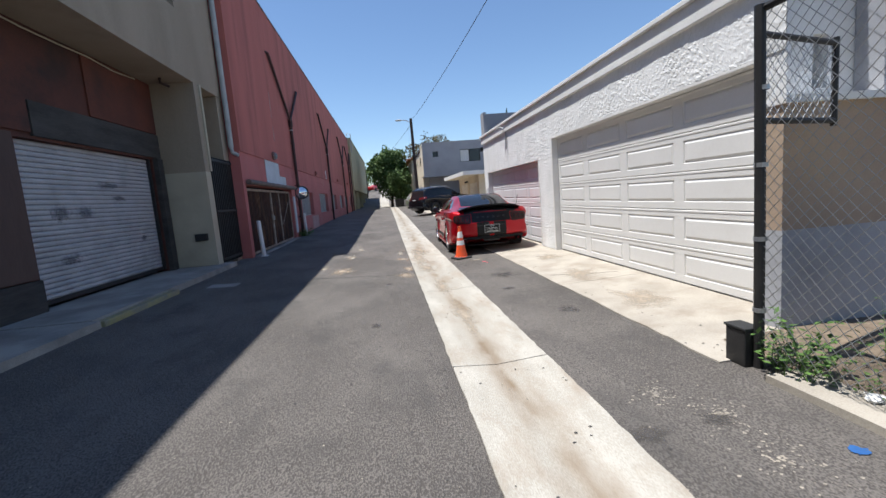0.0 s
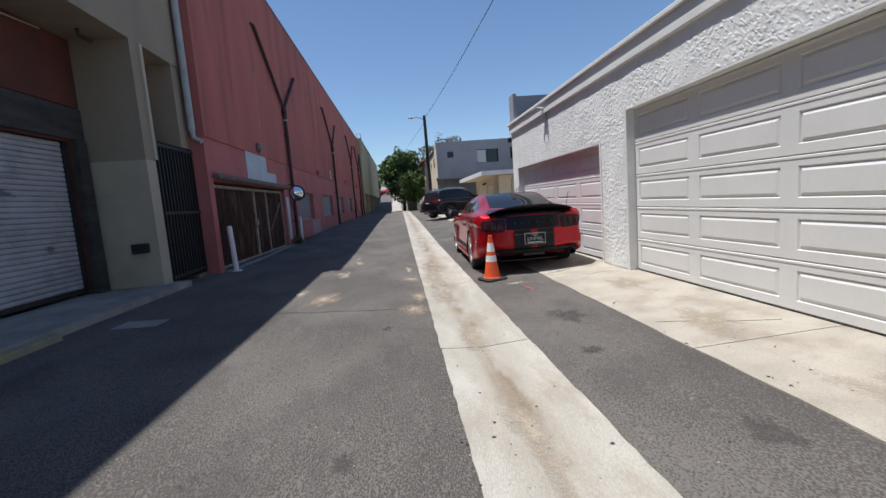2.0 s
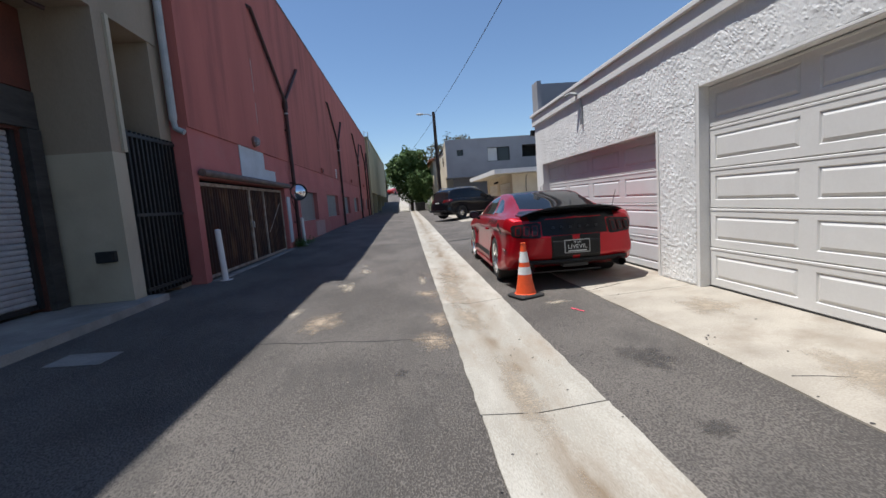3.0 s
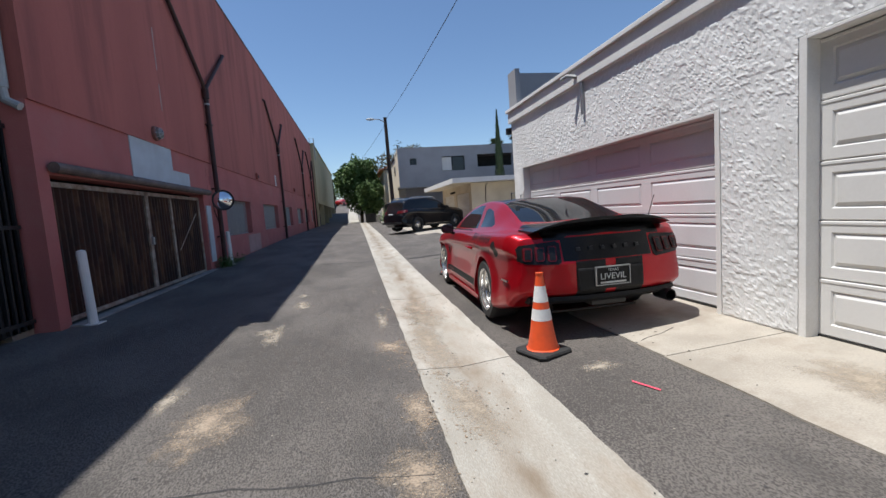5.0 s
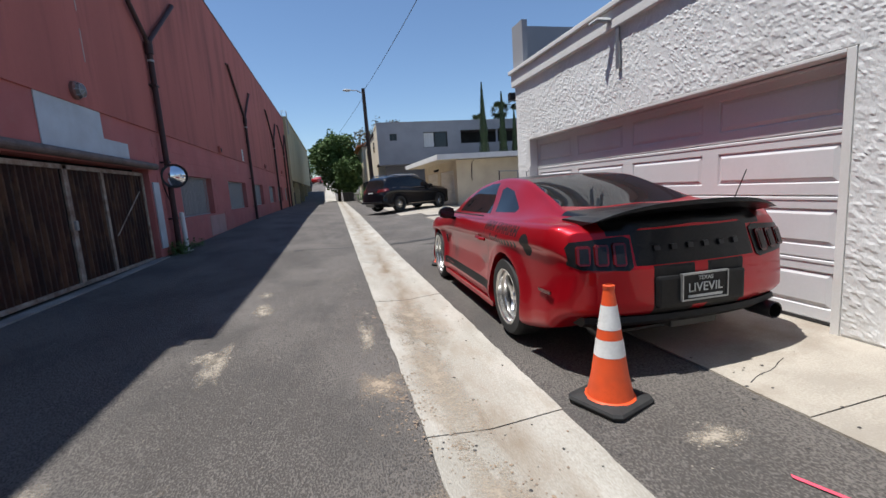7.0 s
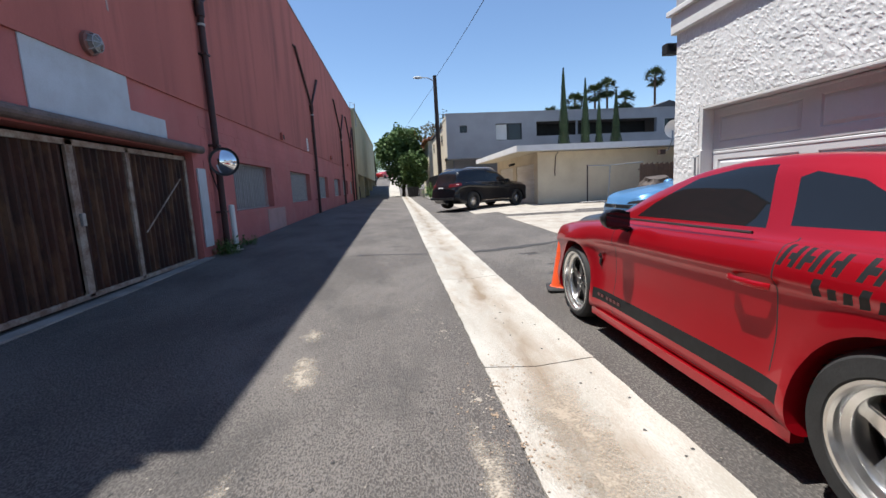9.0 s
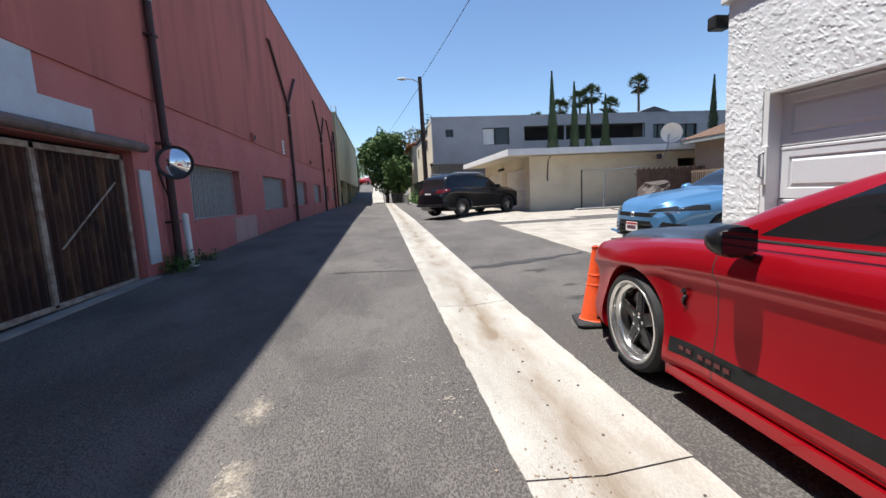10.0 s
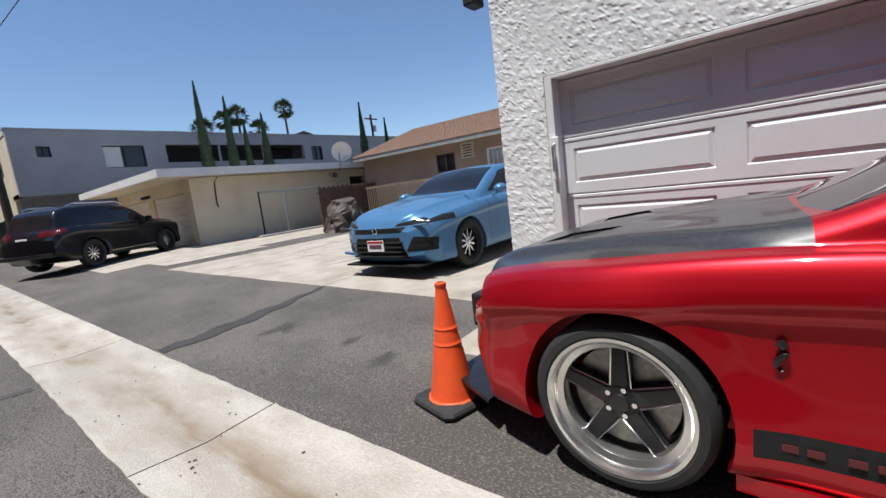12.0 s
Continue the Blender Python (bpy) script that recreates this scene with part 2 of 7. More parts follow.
def mesh_of(name, bm, material, smooth=False):
    me = bpy.data.meshes.new(name)
    bmesh.ops.recalc_face_normals(bm, faces=bm.faces)
    if smooth:
        for e in bm.edges:
            if len(e.link_faces) == 2 and e.calc_face_angle(0.0) > 0.6:
                e.smooth = False
    bm.to_mesh(me)
    bm.free()
    me.materials.append(material)
    if smooth:
        me.polygons.foreach_set("use_smooth", [True] * len(me.polygons))
    return me


def part(name, bm, material, parent=None, label="", smooth=False, world=True):
    """One mesh object under a thing. world: the bmesh is in world metres."""
    root = Matrix.Identity(4)
    o = parent
    while o is not None:
        root = o.matrix_basis @ root
        o = o.parent
    if world and parent is not None:
        bm.transform(root.inverted())
    ob = new(name, mesh_of(name, bm, material, smooth))
    ob.parent = parent
    if label:
        ob["label"] = label
    return ob


def solid(name, bm, material, label, category, smooth=False, kind=""):
    ob = new(name, mesh_of(name, bm, material, smooth))
    return tagged(ob, label, category, kind=kind)


def box(bm, x0, x1, y0, y1, z0, z1, bevel=0.0):
    v = [bm.verts.new(p) for p in ((x0, y0, z0), (x1, y0, z0), (x1, y1, z0), (x0, y1, z0), (x0, y0, z1), (x1, y0, z1), (x1, y1, z1), (x0, y1, z1))]
    f = [bm.faces.new([v[i] for i in q]) for q in ((3, 2, 1, 0), (4, 5, 6, 7), (0, 1, 5, 4), (1, 2, 6, 5), (2, 3, 7, 6), (3, 0, 4, 7))]
    if bevel:
        es = {e for q in f for e in q.edges}
        bmesh.ops.bevel(bm, geom=list(es), offset=bevel, segments=2, affect="EDGES", profile=0.6)
    return f


def B(*a, bevel=0.0):
    bm = bmesh.new()
    box(bm, *a, bevel=bevel)
    return bm


def tube(bm, pts, r, sides=10, r1=None, cap=True):
    """A round bar along a line of points."""
    pts = [Vector(p) for p in pts]
    rings = []
    for i, p in enumerate(pts):
        d = (pts[min(i + 1, len(pts) - 1)] - pts[max(i - 1, 0)]).normalized()
        a = d.cross(Vector((0, 0, 1)) if abs(d.z) < 0.9 else Vector((1, 0, 0))).normalized()
        b = d.cross(a)
        rr = r if r1 is None else r + (r1 - r) * i / (len(pts) - 1)
        rings.append([bm.verts.new(p + rr * (math.cos(q) * a + math.sin(q) * b)) for q in (2 * math.pi * k / sides for k in range(sides))])
    for u, w in zip(rings, rings[1:]):
        for k in range(sides):
            bm.faces.new((u[k], u[(k + 1) % sides], w[(k + 1) % sides], w[k]))
    if cap:
        bm.faces.new(rings[0][::-1])
        bm.faces.new(rings[-1])


def T(pts, r, sides=10, r1=None):
    bm = bmesh.new()
    tube(bm, pts, r, sides, r1)
    return bm


def lathe(bm, profile, axis="z", n=32, at=(0, 0, 0)):
    """Turns a line of (radius, height) about an axis."""
    rings = []
    for r, h in profile:
        ring = []
        for k in range(n):
            a = 2 * math.pi * k / n
            c, s = r * math.cos(a), r * math.sin(a)
            p = {"z": (c, s, h), "y": (c, h, s), "x": (h, c, s)}[axis]
            ring.append(bm.verts.new(Vector(p) + Vector(at)))
        rings.append(ring)
    for u, w in zip(rings, rings[1:]):
        for k in range(n):
            bm.faces.new((u[k], u[(k + 1) % n], w[(k + 1) % n], w[k]))
    return rings


def wall_x(bm, x0, x1, ys, zs, holes):
    """A wall between x0 and x1 with rectangular openings (y0, y1, z0, z1) right through."""
    ub = sorted({*ys, *[h[0] for h in holes], *[h[1] for h in holes]})
    vb = sorted({*zs, *[h[2] for h in holes], *[h[3] for h in holes]})
    ub = [u for u in ub if ys[0] <= u <= ys[1]]
    vb = [v for v in vb if zs[0] <= v <= zs[1]]
    full = {}
    for i in range(len(ub) - 1):
        for j in range(len(vb) - 1):
            u, v = (ub[i] + ub[i + 1]) / 2, (vb[j] + vb[j + 1]) / 2
            full[i, j] = not any(h[0] < u < h[1] and h[2] < v < h[3] for h in holes)
    vs = {}

    def V(w, i, j):
        if (w, i, j) not in vs:
            vs[w, i, j] = bm.verts.new(((x0, x1)[w], ub[i], vb[j]))
        return vs[w, i, j]

    for (i, j), f in full.items():
        if not f:
            continue
        for w in (0, 1):
            bm.faces.new((V(w, i, j), V(w, i + 1, j), V(w, i + 1, j + 1), V(w, i, j + 1)))
        for di, dj, a, b in ((-1, 0, (i, j), (i, j + 1)), (1, 0, (i + 1, j), (i + 1, j + 1)), (0, -1, (i, j), (i + 1, j)), (0, 1, (i, j + 1), (i + 1, j + 1))):
            if not full.get((i + di, j + dj), False):
                bm.faces.new((V(0, *a), V(0, *b), V(1, *b), V(1, *a)))


def wall_y(bm, y0, y1, xs, zs, holes):
    wall_x(bm, y0, y1, xs, zs, holes)
    bm.transform(Matrix(((0, 1, 0, 0), (1, 0, 0, 0), (0, 0, 1, 0), (0, 0, 0, 1))))


# ---- ground ----
GY = ((-400, -0.11), (6, -0.11), (12, -0.12), (18, -0.10), (24, -0.01), (32, 0.12), (42, 0.18), (52, 0.25), (62, 0.28), (67, 0.30), (120, 4.2), (160, 5.4), (900, 5.4))
GX_LEFT, GX_RIGHT = -3.2, 4.05


def gz(x, y):
    g = float(np.interp(y, [p[0] for p in GY], [p[1] for p in GY]))
    d = min(max(x, GX_LEFT), GX_RIGHT) - 1.35
    if abs(d) < 0.4:
        return g - 0.03 * (1 - abs(d) / 0.4)
    return g + 0.04 * (abs(d) - 0.4)


XN = [-900, -200, -60, -20, -8, -5, -3.2, -2, -1, 0, 0.5, 0.95, 1.15, 1.35, 1.55, 1.75, 2.3, 2.9, 3.5, 4.05, 5, 7, 9, 12, 16, 22, 30, 60, 200, 900]


def sheet(bm, x0, x1, y0, y1, lift, skirt=0.0, wob=0.0, step=1.0, seed=0):
    """A piece of surface that follows the ground, lift above it, with slightly uneven long edges."""
    rnd = random.Random(seed)
    xs = [x0] + [x for x in XN if x0 + 0.02 < x < x1 - 0.02] + [x1]
    ys = sorted({y0, y1, *[p[0] for p in GY if y0 < p[0] < y1], *[y0 + k * step for k in range(1, int((y1 - y0) / step) + 1) if y0 + k * step < y1 - 0.01]})
    rows = []
    for y in ys:
        a, b = rnd.uniform(-wob, wob), rnd.uniform(-wob, wob)
        rows.append([bm.verts.new((x + (a if i == 0 else b if i == len(xs) - 1 else 0), y, gz(x, y) + lift)) for i, x in enumerate(xs)])
    for u, w in zip(rows, rows[1:]):
        for i in range(len(xs) - 1):
            bm.faces.new((u[i], u[i + 1], w[i + 1], w[i]))
    if skirt:
        loop = rows[0] + [r[-1] for r in rows[1:]] + rows[-1][-2::-1] + [r[0] for r in rows[-2:0:-1]]
        low = [bm.verts.new(v.co - Vector((0, 0, skirt))) for v in loop]
        for k in range(len(loop)):
            bm.faces.new((loop[k], loop[(k + 1) % len(loop)], low[(k + 1) % len(loop)], low[k]))


bm = bmesh.new()
ys = [-900, -200, -60, -20, -5, 0, 3, 6, 9, 12, 15, 18, 21, 24, 28, 32, 37, 42, 47, 52, 57, 62, 67, 80, 100, 120, 160, 250, 900]
grid = [[bm.verts.new((x, y, gz(x, y))) for x in XN] for y in ys]
for u, w in zip(grid, grid[1:]):
    for i in range(len(XN) - 1):
        bm.faces.new((u[i], u[i + 1], w[i + 1], w[i]))
solid("ground", bm, ASPHALT, "worn grey asphalt alley surface with stains and grit", "ground", kind="structure")

gut = thing("gutter", "pale concrete drainage gutter of long slabs down the alley", "gutter", (1.35, 0, -0.1), kind="structure")
y = 6.0 - 3 * 3.05
k = 0
while y < 62:
    bm = bmesh.new()
    sheet(bm, 0.97, 1.79, y + 0.006, y + 3.044, 0.012, 0.06, 0.007, 0.11, k)
    part("slab", bm, GUTTER, gut)
    y += 3.05
    k += 1
for k in range(14):
    bm = bmesh.new()
    y = 67.2 + k * 3.6
    sheet(bm, -0.6, 0.9, y, y + 3.58, 0.02, 0.06, 0.0, 1.2, k)
    part("slab", bm, GUTTER, gut)
bm = bmesh.new()
sheet(bm, -0.5, 1.76, 62.05, 67.15, 0.014, 0.06, 0.01, 0.5, 3)
part("slab", bm, GUTTER, gut)

apron = thing("pavement_garage", "sunlit concrete apron in front of the garage doors", "pavement", (3.5, 11, 0), kind="structure")
for k, (a, b) in enumerate(((5.35, 8.3), (8.31, 11.5), (11.51, 14.6), (14.61, 17.62))):
    bm = bmesh.new()
    sheet(bm, 2.88, 4.3, a, b, 0.012, 0.05, 0.012, 0.3, k + 40)
    part("slab", bm, CONCRETE, apron)
lot = thing("pavement_lot", "pale concrete parking pad with cracks beside the garage", "pavement", (8, 22, 0), kind="structure")
for i, (a, b) in enumerate(((17.63, 20.6), (20.61, 23.5), (23.51, 26.2))):
    for j, (c, d) in enumerate(((3.95, 7.0), (7.01, 10.0), (10.01, 13.6))):
        bm = bmesh.new()
        sheet(bm, c, d, a, b, 0.012, 0.05, 0.0 if j else 0.012, 0.4, i * 3 + j)
        part("slab", bm, CONCRETE, lot)
drive = thing("pavement_driveway", "pale concrete driveway in front of the low garage", "pavement", (6, 32, 0.2), kind="structure")
for j, (c, d, a, b) in enumerate(((3.3, 6.8, 28.2, 34.5), (3.3, 6.8, 34.51, 40), (6.81, 11.0, 27.6, 31.35), (4.2, 6.8, 27.0, 28.19))):
    bm = bmesh.new()
    sheet(bm, c, d, a, b, 0.014, 0.05, 0.012, 0.5, j + 70)
    part("slab", bm, CONCRETE, drive)
bm = bmesh.new()
sheet(bm, 3.0, 3.35, 40.05, 60, 0.05, 0.08, 0.03, 0.6, 9)
solid("kerb", bm, OLD_CONCRETE, "broken concrete kerb strip beside the iron fence", "kerb", kind="structure")
# ---- left: red building ----
XR = -3.17
red = thing("red_building", "long two-storey red stucco building with pink block base", "building", (-6, 33, 0.1))
WINS = ((22.45, 25.5, 0.88, 1.99), (27.8, 31.2, 0.9, 1.99), (33.0, 36.1, 0.92, 1.99), (38.5, 41.3, 0.95, 1.99), (42.8, 45.6, 0.97, 1.99), (47.6, 50.2, 1.0, 1.99))
GATE = (14.95, 20.55, -0.3, 2.02)
bm = bmesh.new()
wall_x(bm, XR - 0.3, XR, (14.72, 52.2), (-0.4, 2.9), [*WINS, GATE])
part("lower_wall", bm, PINK, red)
bm = bmesh.new()
wall_x(bm, XR - 0.3, XR + 0.035, (14.72, 52.2), (2.9, 8.2), [])
part("upper_wall", bm, RED, red)
part("parapet_cap", B(XR - 0.36, XR + 0.05, 14.70, 52.24, 8.2, 8.26), mat("cap_dark", (0.16, 0.09, 0.075), (0.08, 0.06, 0.05), 3, 0.8, 0.3, 40), red)
part("side_wall", B(-14, XR - 0.3, 14.72, 14.98, -0.4, 8.2), RED, red)
part("back_wall", B(-14, XR - 0.3, 51.9, 52.2, -0.4, 8.2), RED, red)
part("roof", B(-14, XR - 0.3, 14.98, 51.9, 7.6, 7.8), DARKROOF, red)
for wi, (a, b, c, d) in enumerate(WINS):
    win = new("window")
    win.parent = red
    win.matrix_basis = Matrix.Translation((XR - 0.2 + 6, (a + b) / 2 - 33, c - 0.1))
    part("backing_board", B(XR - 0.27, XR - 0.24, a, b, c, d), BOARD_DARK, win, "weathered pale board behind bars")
    n = max(8, int((b - a) / 0.125))
    for k in range(n):
        y = a + 0.04 + (b - a - 0.08) * k / (n - 1)
        part("bar", T([(XR - 0.17, y, c), (XR - 0.17, y, d)], 0.011, 6), STEEL, win)
    bm = bmesh.new()
    box(bm, XR - 0.19, XR - 0.15, a, b, c, c + 0.03)
    box(bm, XR - 0.19, XR - 0.15, a, b, d - 0.03, d)
    part("bar_frame", bm, STEEL, win)
    part("sill", B(XR - 0.24, XR + 0.01, a, b, c - 0.05, c - 0.003), PINK, win)
# recess behind the rusty gate, its shade put in as a near-black back plate
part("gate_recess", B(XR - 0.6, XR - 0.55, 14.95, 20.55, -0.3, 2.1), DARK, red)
# unseen lid and side plates, added to keep skylight out of the recess
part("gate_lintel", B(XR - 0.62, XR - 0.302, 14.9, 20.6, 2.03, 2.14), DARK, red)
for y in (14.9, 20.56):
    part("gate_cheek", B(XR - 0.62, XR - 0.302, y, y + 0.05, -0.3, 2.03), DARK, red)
# sliding gate of rusted corrugated sheet
gate = thing("corrugated_gate", "rusted corrugated steel sliding gate in pale frames", "gate", (-3.3, 17.7, 0.1))
XG = XR - 0.14


def corrugated(bm, y0, y1, z0, z1, x, pitch=0.125, depth=0.04):
    n = int((y1 - y0) / pitch * 4)
    cols = []
    for k in range(n + 1):
        yy = y0 + (y1 - y0) * k / n
        xx = x + depth * (0, 1, 1, 0)[k % 4]
        cols.append((bm.verts.new((xx, yy, z0)), bm.verts.new((xx, yy, z1))))
    for u, w in zip(cols, cols[1:]):
        bm.faces.new((u[0], w[0], w[1], u[1]))


for a, b in ((14.98, 17.62), (17.74, 18.72), (18.80, 20.38)):
    bm = bmesh.new()
    corrugated(bm, a, b, gz(-3.2, a) + 0.08, 1.92, XG)
    part("sheet", bm, RUST, gate)
FRAME = mat("gate_frame_paint", (0.42, 0.36, 0.29), (0.20, 0.13, 0.09), 7, 0.75, 0.3, 50)
for y0, y1, z0, z1 in ((17.62, 17.74, 0.1, 1.95), (18.72, 18.8, 0.1, 1.95), (20.38, 20.46, 0.12, 1.95), (14.98, 20.46, 1.88, 1.95), (14.98, 20.46, 0.09, 0.15)):
    part("frame_bar", B(XG + 0.02, XG + 0.06, y0, y1, z0, z1, bevel=0.006), FRAME, gate)
part("latch", B(XG + 0.06, XG + 0.1, 17.66, 17.72, 0.95, 1.1, bevel=0.01), STEEL, gate)
part("door_brace", T([(XG + 0.045, 19.0, 0.75), (XG + 0.045, 20.2, 1.55)], 0.012, 6), FRAME, gate)
bm = T([(XR + 0.09, 14.9, 2.10), (XR + 0.09, 20.75, 2.08)], 0.07, 14)
part("track_beam", bm, mat("track_paint", (0.18, 0.13, 0.11), (0.10, 0.075, 0.06), 5, 0.7, 0.2, 40), gate, "brown painted overhead track tube")
bm = bmesh.new()
sheet(bm, -3.17, -3.02, 14.9, 20.6, 0.02, 0.05, 0.006, 0.4, 5)
solid("threshold", bm, OLD_CONCRETE, "narrow concrete gate track strip", "threshold", kind="structure")
# painted-out white patch, stepped
bm = bmesh.new()
pts = ((17.1, 2.16), (19.73, 2.16), (19.73, 2.46), (18.83, 2.46), (18.83, 2.90), (17.1, 2.90))
f = bm.faces.new([bm.verts.new((XR + 0.004, y, z)) for y, z in pts])
g = bmesh.ops.extrude_face_region(bm, geom=[f])
bmesh.ops.translate(bm, verts=[v for v in g["geom"] if isinstance(v, bmesh.types.BMVert)], vec=(0.014, 0, 0))
solid("wall_panel", bm, PALEBOARD, "stepped pale grey panel fixed over the pink wall", "panel")
# caged round lamp
lamp = thing("bulkhead_lamp", "round caged bulkhead wall lamp on the red wall", "wall lamp", (XR + 0.035, 18.1, 3.1))
bm = bmesh.new()
lathe(bm, ((0.0, 0.0), (0.14, 0.0), (0.14, 0.05), (0.11, 0.07)), "x", 24)
part("base", bm, mat("lamp_cast", (0.22, 0.10, 0.08), None, 8, 0.6, 0.1, 50), lamp, world=False)
bm = bmesh.new()
lathe(bm, ((0.10, 0.05), (0.09, 0.11), (0.05, 0.14), (0.0, 0.15)), "x", 20)
part("lens", bm, glass("lamp_lens", (0.25, 0.25, 0.24), 0.2), lamp, smooth=True, world=False)
for a in (0, 45, 90, 135):
    c, s = math.cos(radians(a)), math.sin(radians(a))
    part("cage_bar", T([(0.05, 0.125 * c, 0.125 * s), (0.13, 0.09 * c, 0.09 * s), (0.165, 0, 0), (0.13, -0.09 * c, -0.09 * s), (0.05, -0.125 * c, -0.125 * s)], 0.007, 5), STEEL, lamp, world=False)
part("cage_ring", T([(0.12, 0.1 * math.cos(q * 0.349), 0.1 * math.sin(q * 0.349)) for q in range(19)], 0.007, 5), STEEL, lamp, world=False)


def y_pipe(y, base, fork=4.95, arm_l=1.0, arm_r=1.0, first=False):
    p = thing("drain_pipe", "dark brown forked drain pipe strapped to the red wall", "drain pipe", (XR + 0.1, y, base), group="forked drain pipes")
    x = XR + 0.12
    part("riser", T([(x, y, base), (x, y + 0.02, 2.0), (x, y, fork)], 0.062, 12), RUSTPIPE, p, smooth=True)
    part("arm", T([(x, y, fork - 0.12), (x, y - 0.15, fork + 0.1), (x - 0.02, y - 2.35 * arm_l, fork + 1.75 * arm_l), (x - 0.14, y - 2.45 * arm_l, fork + 1.8 * arm_l)], 0.05, 10), RUSTPIPE, p, smooth=True)
    part("arm", T([(x, y, fork - 0.12), (x, y + 0.15, fork + 0.1), (x - 0.02, y + 2.15 * arm_r, fork + 1.55 * arm_r), (x - 0.14, y + 2.25 * arm_r, fork + 1.6 * arm_r)], 0.05, 10), RUSTPIPE, p, smooth=True)
    bm = bmesh.new()
    lathe(bm, ((0.066, -0.16), (0.085, -0.15), (0.085, 0.1), (0.066, 0.12)), "z", 14, (x, y, fork - 0.1))
    part("coupling", bm, RUSTPIPE, p, smooth=True)
    for z in (0.9, 2.2, 3.9):
        part("strap", B(x - 0.13, x + 0.07, y - 0.09, y + 0.09, z, z + 0.035), RUSTPIPE, p)
    part("collar", T([(x, y, fork - 0.42), (x, y, fork - 0.38)], 0.072, 12), PIPE_GREY, p)
    return p


y_pipe(21.35, gz(-3.2, 21), 4.85, 1.05, 1.05)
for y, f in ((32.4, 5.0), (42.7, 5.05), (48.9, 5.0)):
    y_pipe(y, gz(-3.2, y), f)
pp = thing("straight_pipe", "plain dark brown pipe on the red wall", "drain pipe", (XR + 0.1, 51.2, 0.4))
part("riser", T([(XR + 0.12, 51.2, 0.4), (XR + 0.12, 51.2, 6.6)], 0.06, 10), RUSTPIPE, pp)

# convex mirror on the first pipe
mir = thing("convex_mirror", "round convex traffic mirror in black hood on a pipe", "mirror", (XR + 0.24, 21.35, 1.90), -68)
bm = bmesh.new()
R = 0.245
lathe(bm, [(R * math.sin(a) / math.sin(0.7), 0.09 * (math.cos(a) - math.cos(0.7)) / (1 - math.cos(0.7)) + 0.02) for a in np.linspace(0.0001, 0.7, 10)], "x", 36)
chrome = bpy.data.materials.new("mirror_chrome")
chrome.use_nodes = True
cb = chrome.node_tree.nodes["Principled BSDF"]
cb.inputs["Base Color"].default_value, cb.inputs["Metallic"].default_value, cb.inputs["Roughness"].default_value = (0.8, 0.82, 0.84, 1), 1.0, 0.04
part("mirror_face", bm, chrome, mir, smooth=True, world=False)
bm = bmesh.new()
lathe(bm, ((R + 0.03, 0.05), (R + 0.035, -0.02), (R * 0.8, -0.10), (0.05, -0.12), (0.0001, -0.12)), "x", 36)
lathe(bm, ((R - 0.005, 0.025), (R + 0.03, 0.05)), "x", 36)
part("housing", bm, BLACK, mir, smooth=True, world=False)
part("bracket", T([(-0.1, 0, -0.05), (-0.22, 0.02, -0.1)], 0.02, 8), RUSTPIPE, mir, world=False)
part("brace", T([(0.02, -0.27, -0.1), (-0.12, -0.16, -0.55)], 0.012, 6), BLACK, mir, world=False)


def bollard(x, y, lean, h=0.95):
    b = thing("bollard", "white painted steel pipe bollard", "bollard", (x, y, gz(x, y)), group="white bollards")
    part("post", T([(0, 0, 0), (lean, -lean, h)], 0.055, 14), WHITE, b, world=False)
    bm = bmesh.new()
    lathe(bm, ((0.055, 0), (0.05, 0.025), (0.02, 0.04), (0.0001, 0.042)), "z", 14, (lean, -lean, h))
    part("cap", bm, WHITE, b, world=False)
    part("base_plate", B(-0.1, 0.1, -0.1, 0.1, 0.0, 0.015), WHITE, b, world=False)


bollard(-2.95, 15.0, -0.06)
bollard(-2.95, 21.55, -0.02, 0.9)
solid("wall_board", B(XR + 0.01, XR + 0.035, 20.62, 20.95, 0.3, 1.75), PALEBOARD, "tall narrow pale board leaning on the pink wall", "board")
solid("block_patch", B(XR - 0.05, XR + 0.008, 24.75, 26.65, 0.2, 0.82), mat("patch_grey_pink", (0.48, 0.30, 0.27), (0.4, 0.25, 0.22), 3, 0.9, 0.3, 60), "unpainted greyish patch on the pink block wall", "patch")
for y, z in ((26.9, 3.03), (37.5, 3.1), (46.0, 3.15)):
    v = thing("wall_vent", "small square vent box on the red wall", "vent", (XR + 0.03, y, z), group="small vents")
    part("hood", B(0, 0.09, -0.12, 0.12, -0.1, 0.12, bevel=0.015), RED, v, world=False)
    part("grille", B(0.09, 0.095, -0.09, 0.09, -0.07, 0.06), DARK, v, world=False)
sg = thing("wall_sign", "small white notice plate with unreadable lines on the red wall", "sign", (XR + 0.04, 31.15, 3.2))
part("plate", B(0, 0.01, -0.16, 0.16, -0.25, 0.25), WHITE, sg, world=False)
for k in range(4):
    part("line", B(0.01, 0.013, -0.12, 0.12, -0.18 + k * 0.11, -0.14 + k * 0.11), BLACK, sg, world=False)
for z0, z1 in ((4.46, 5.3), (3.66, 4.18)):
    solid("repair_strip", B(XR + 0.034, XR + 0.041, 18.585, 18.62, z0, z1), mat("repair_filler", (0.5, 0.36, 0.33), None, 6, 0.9, 0.1, 40), "thin pale repaired crack on the red wall", "crack filler")

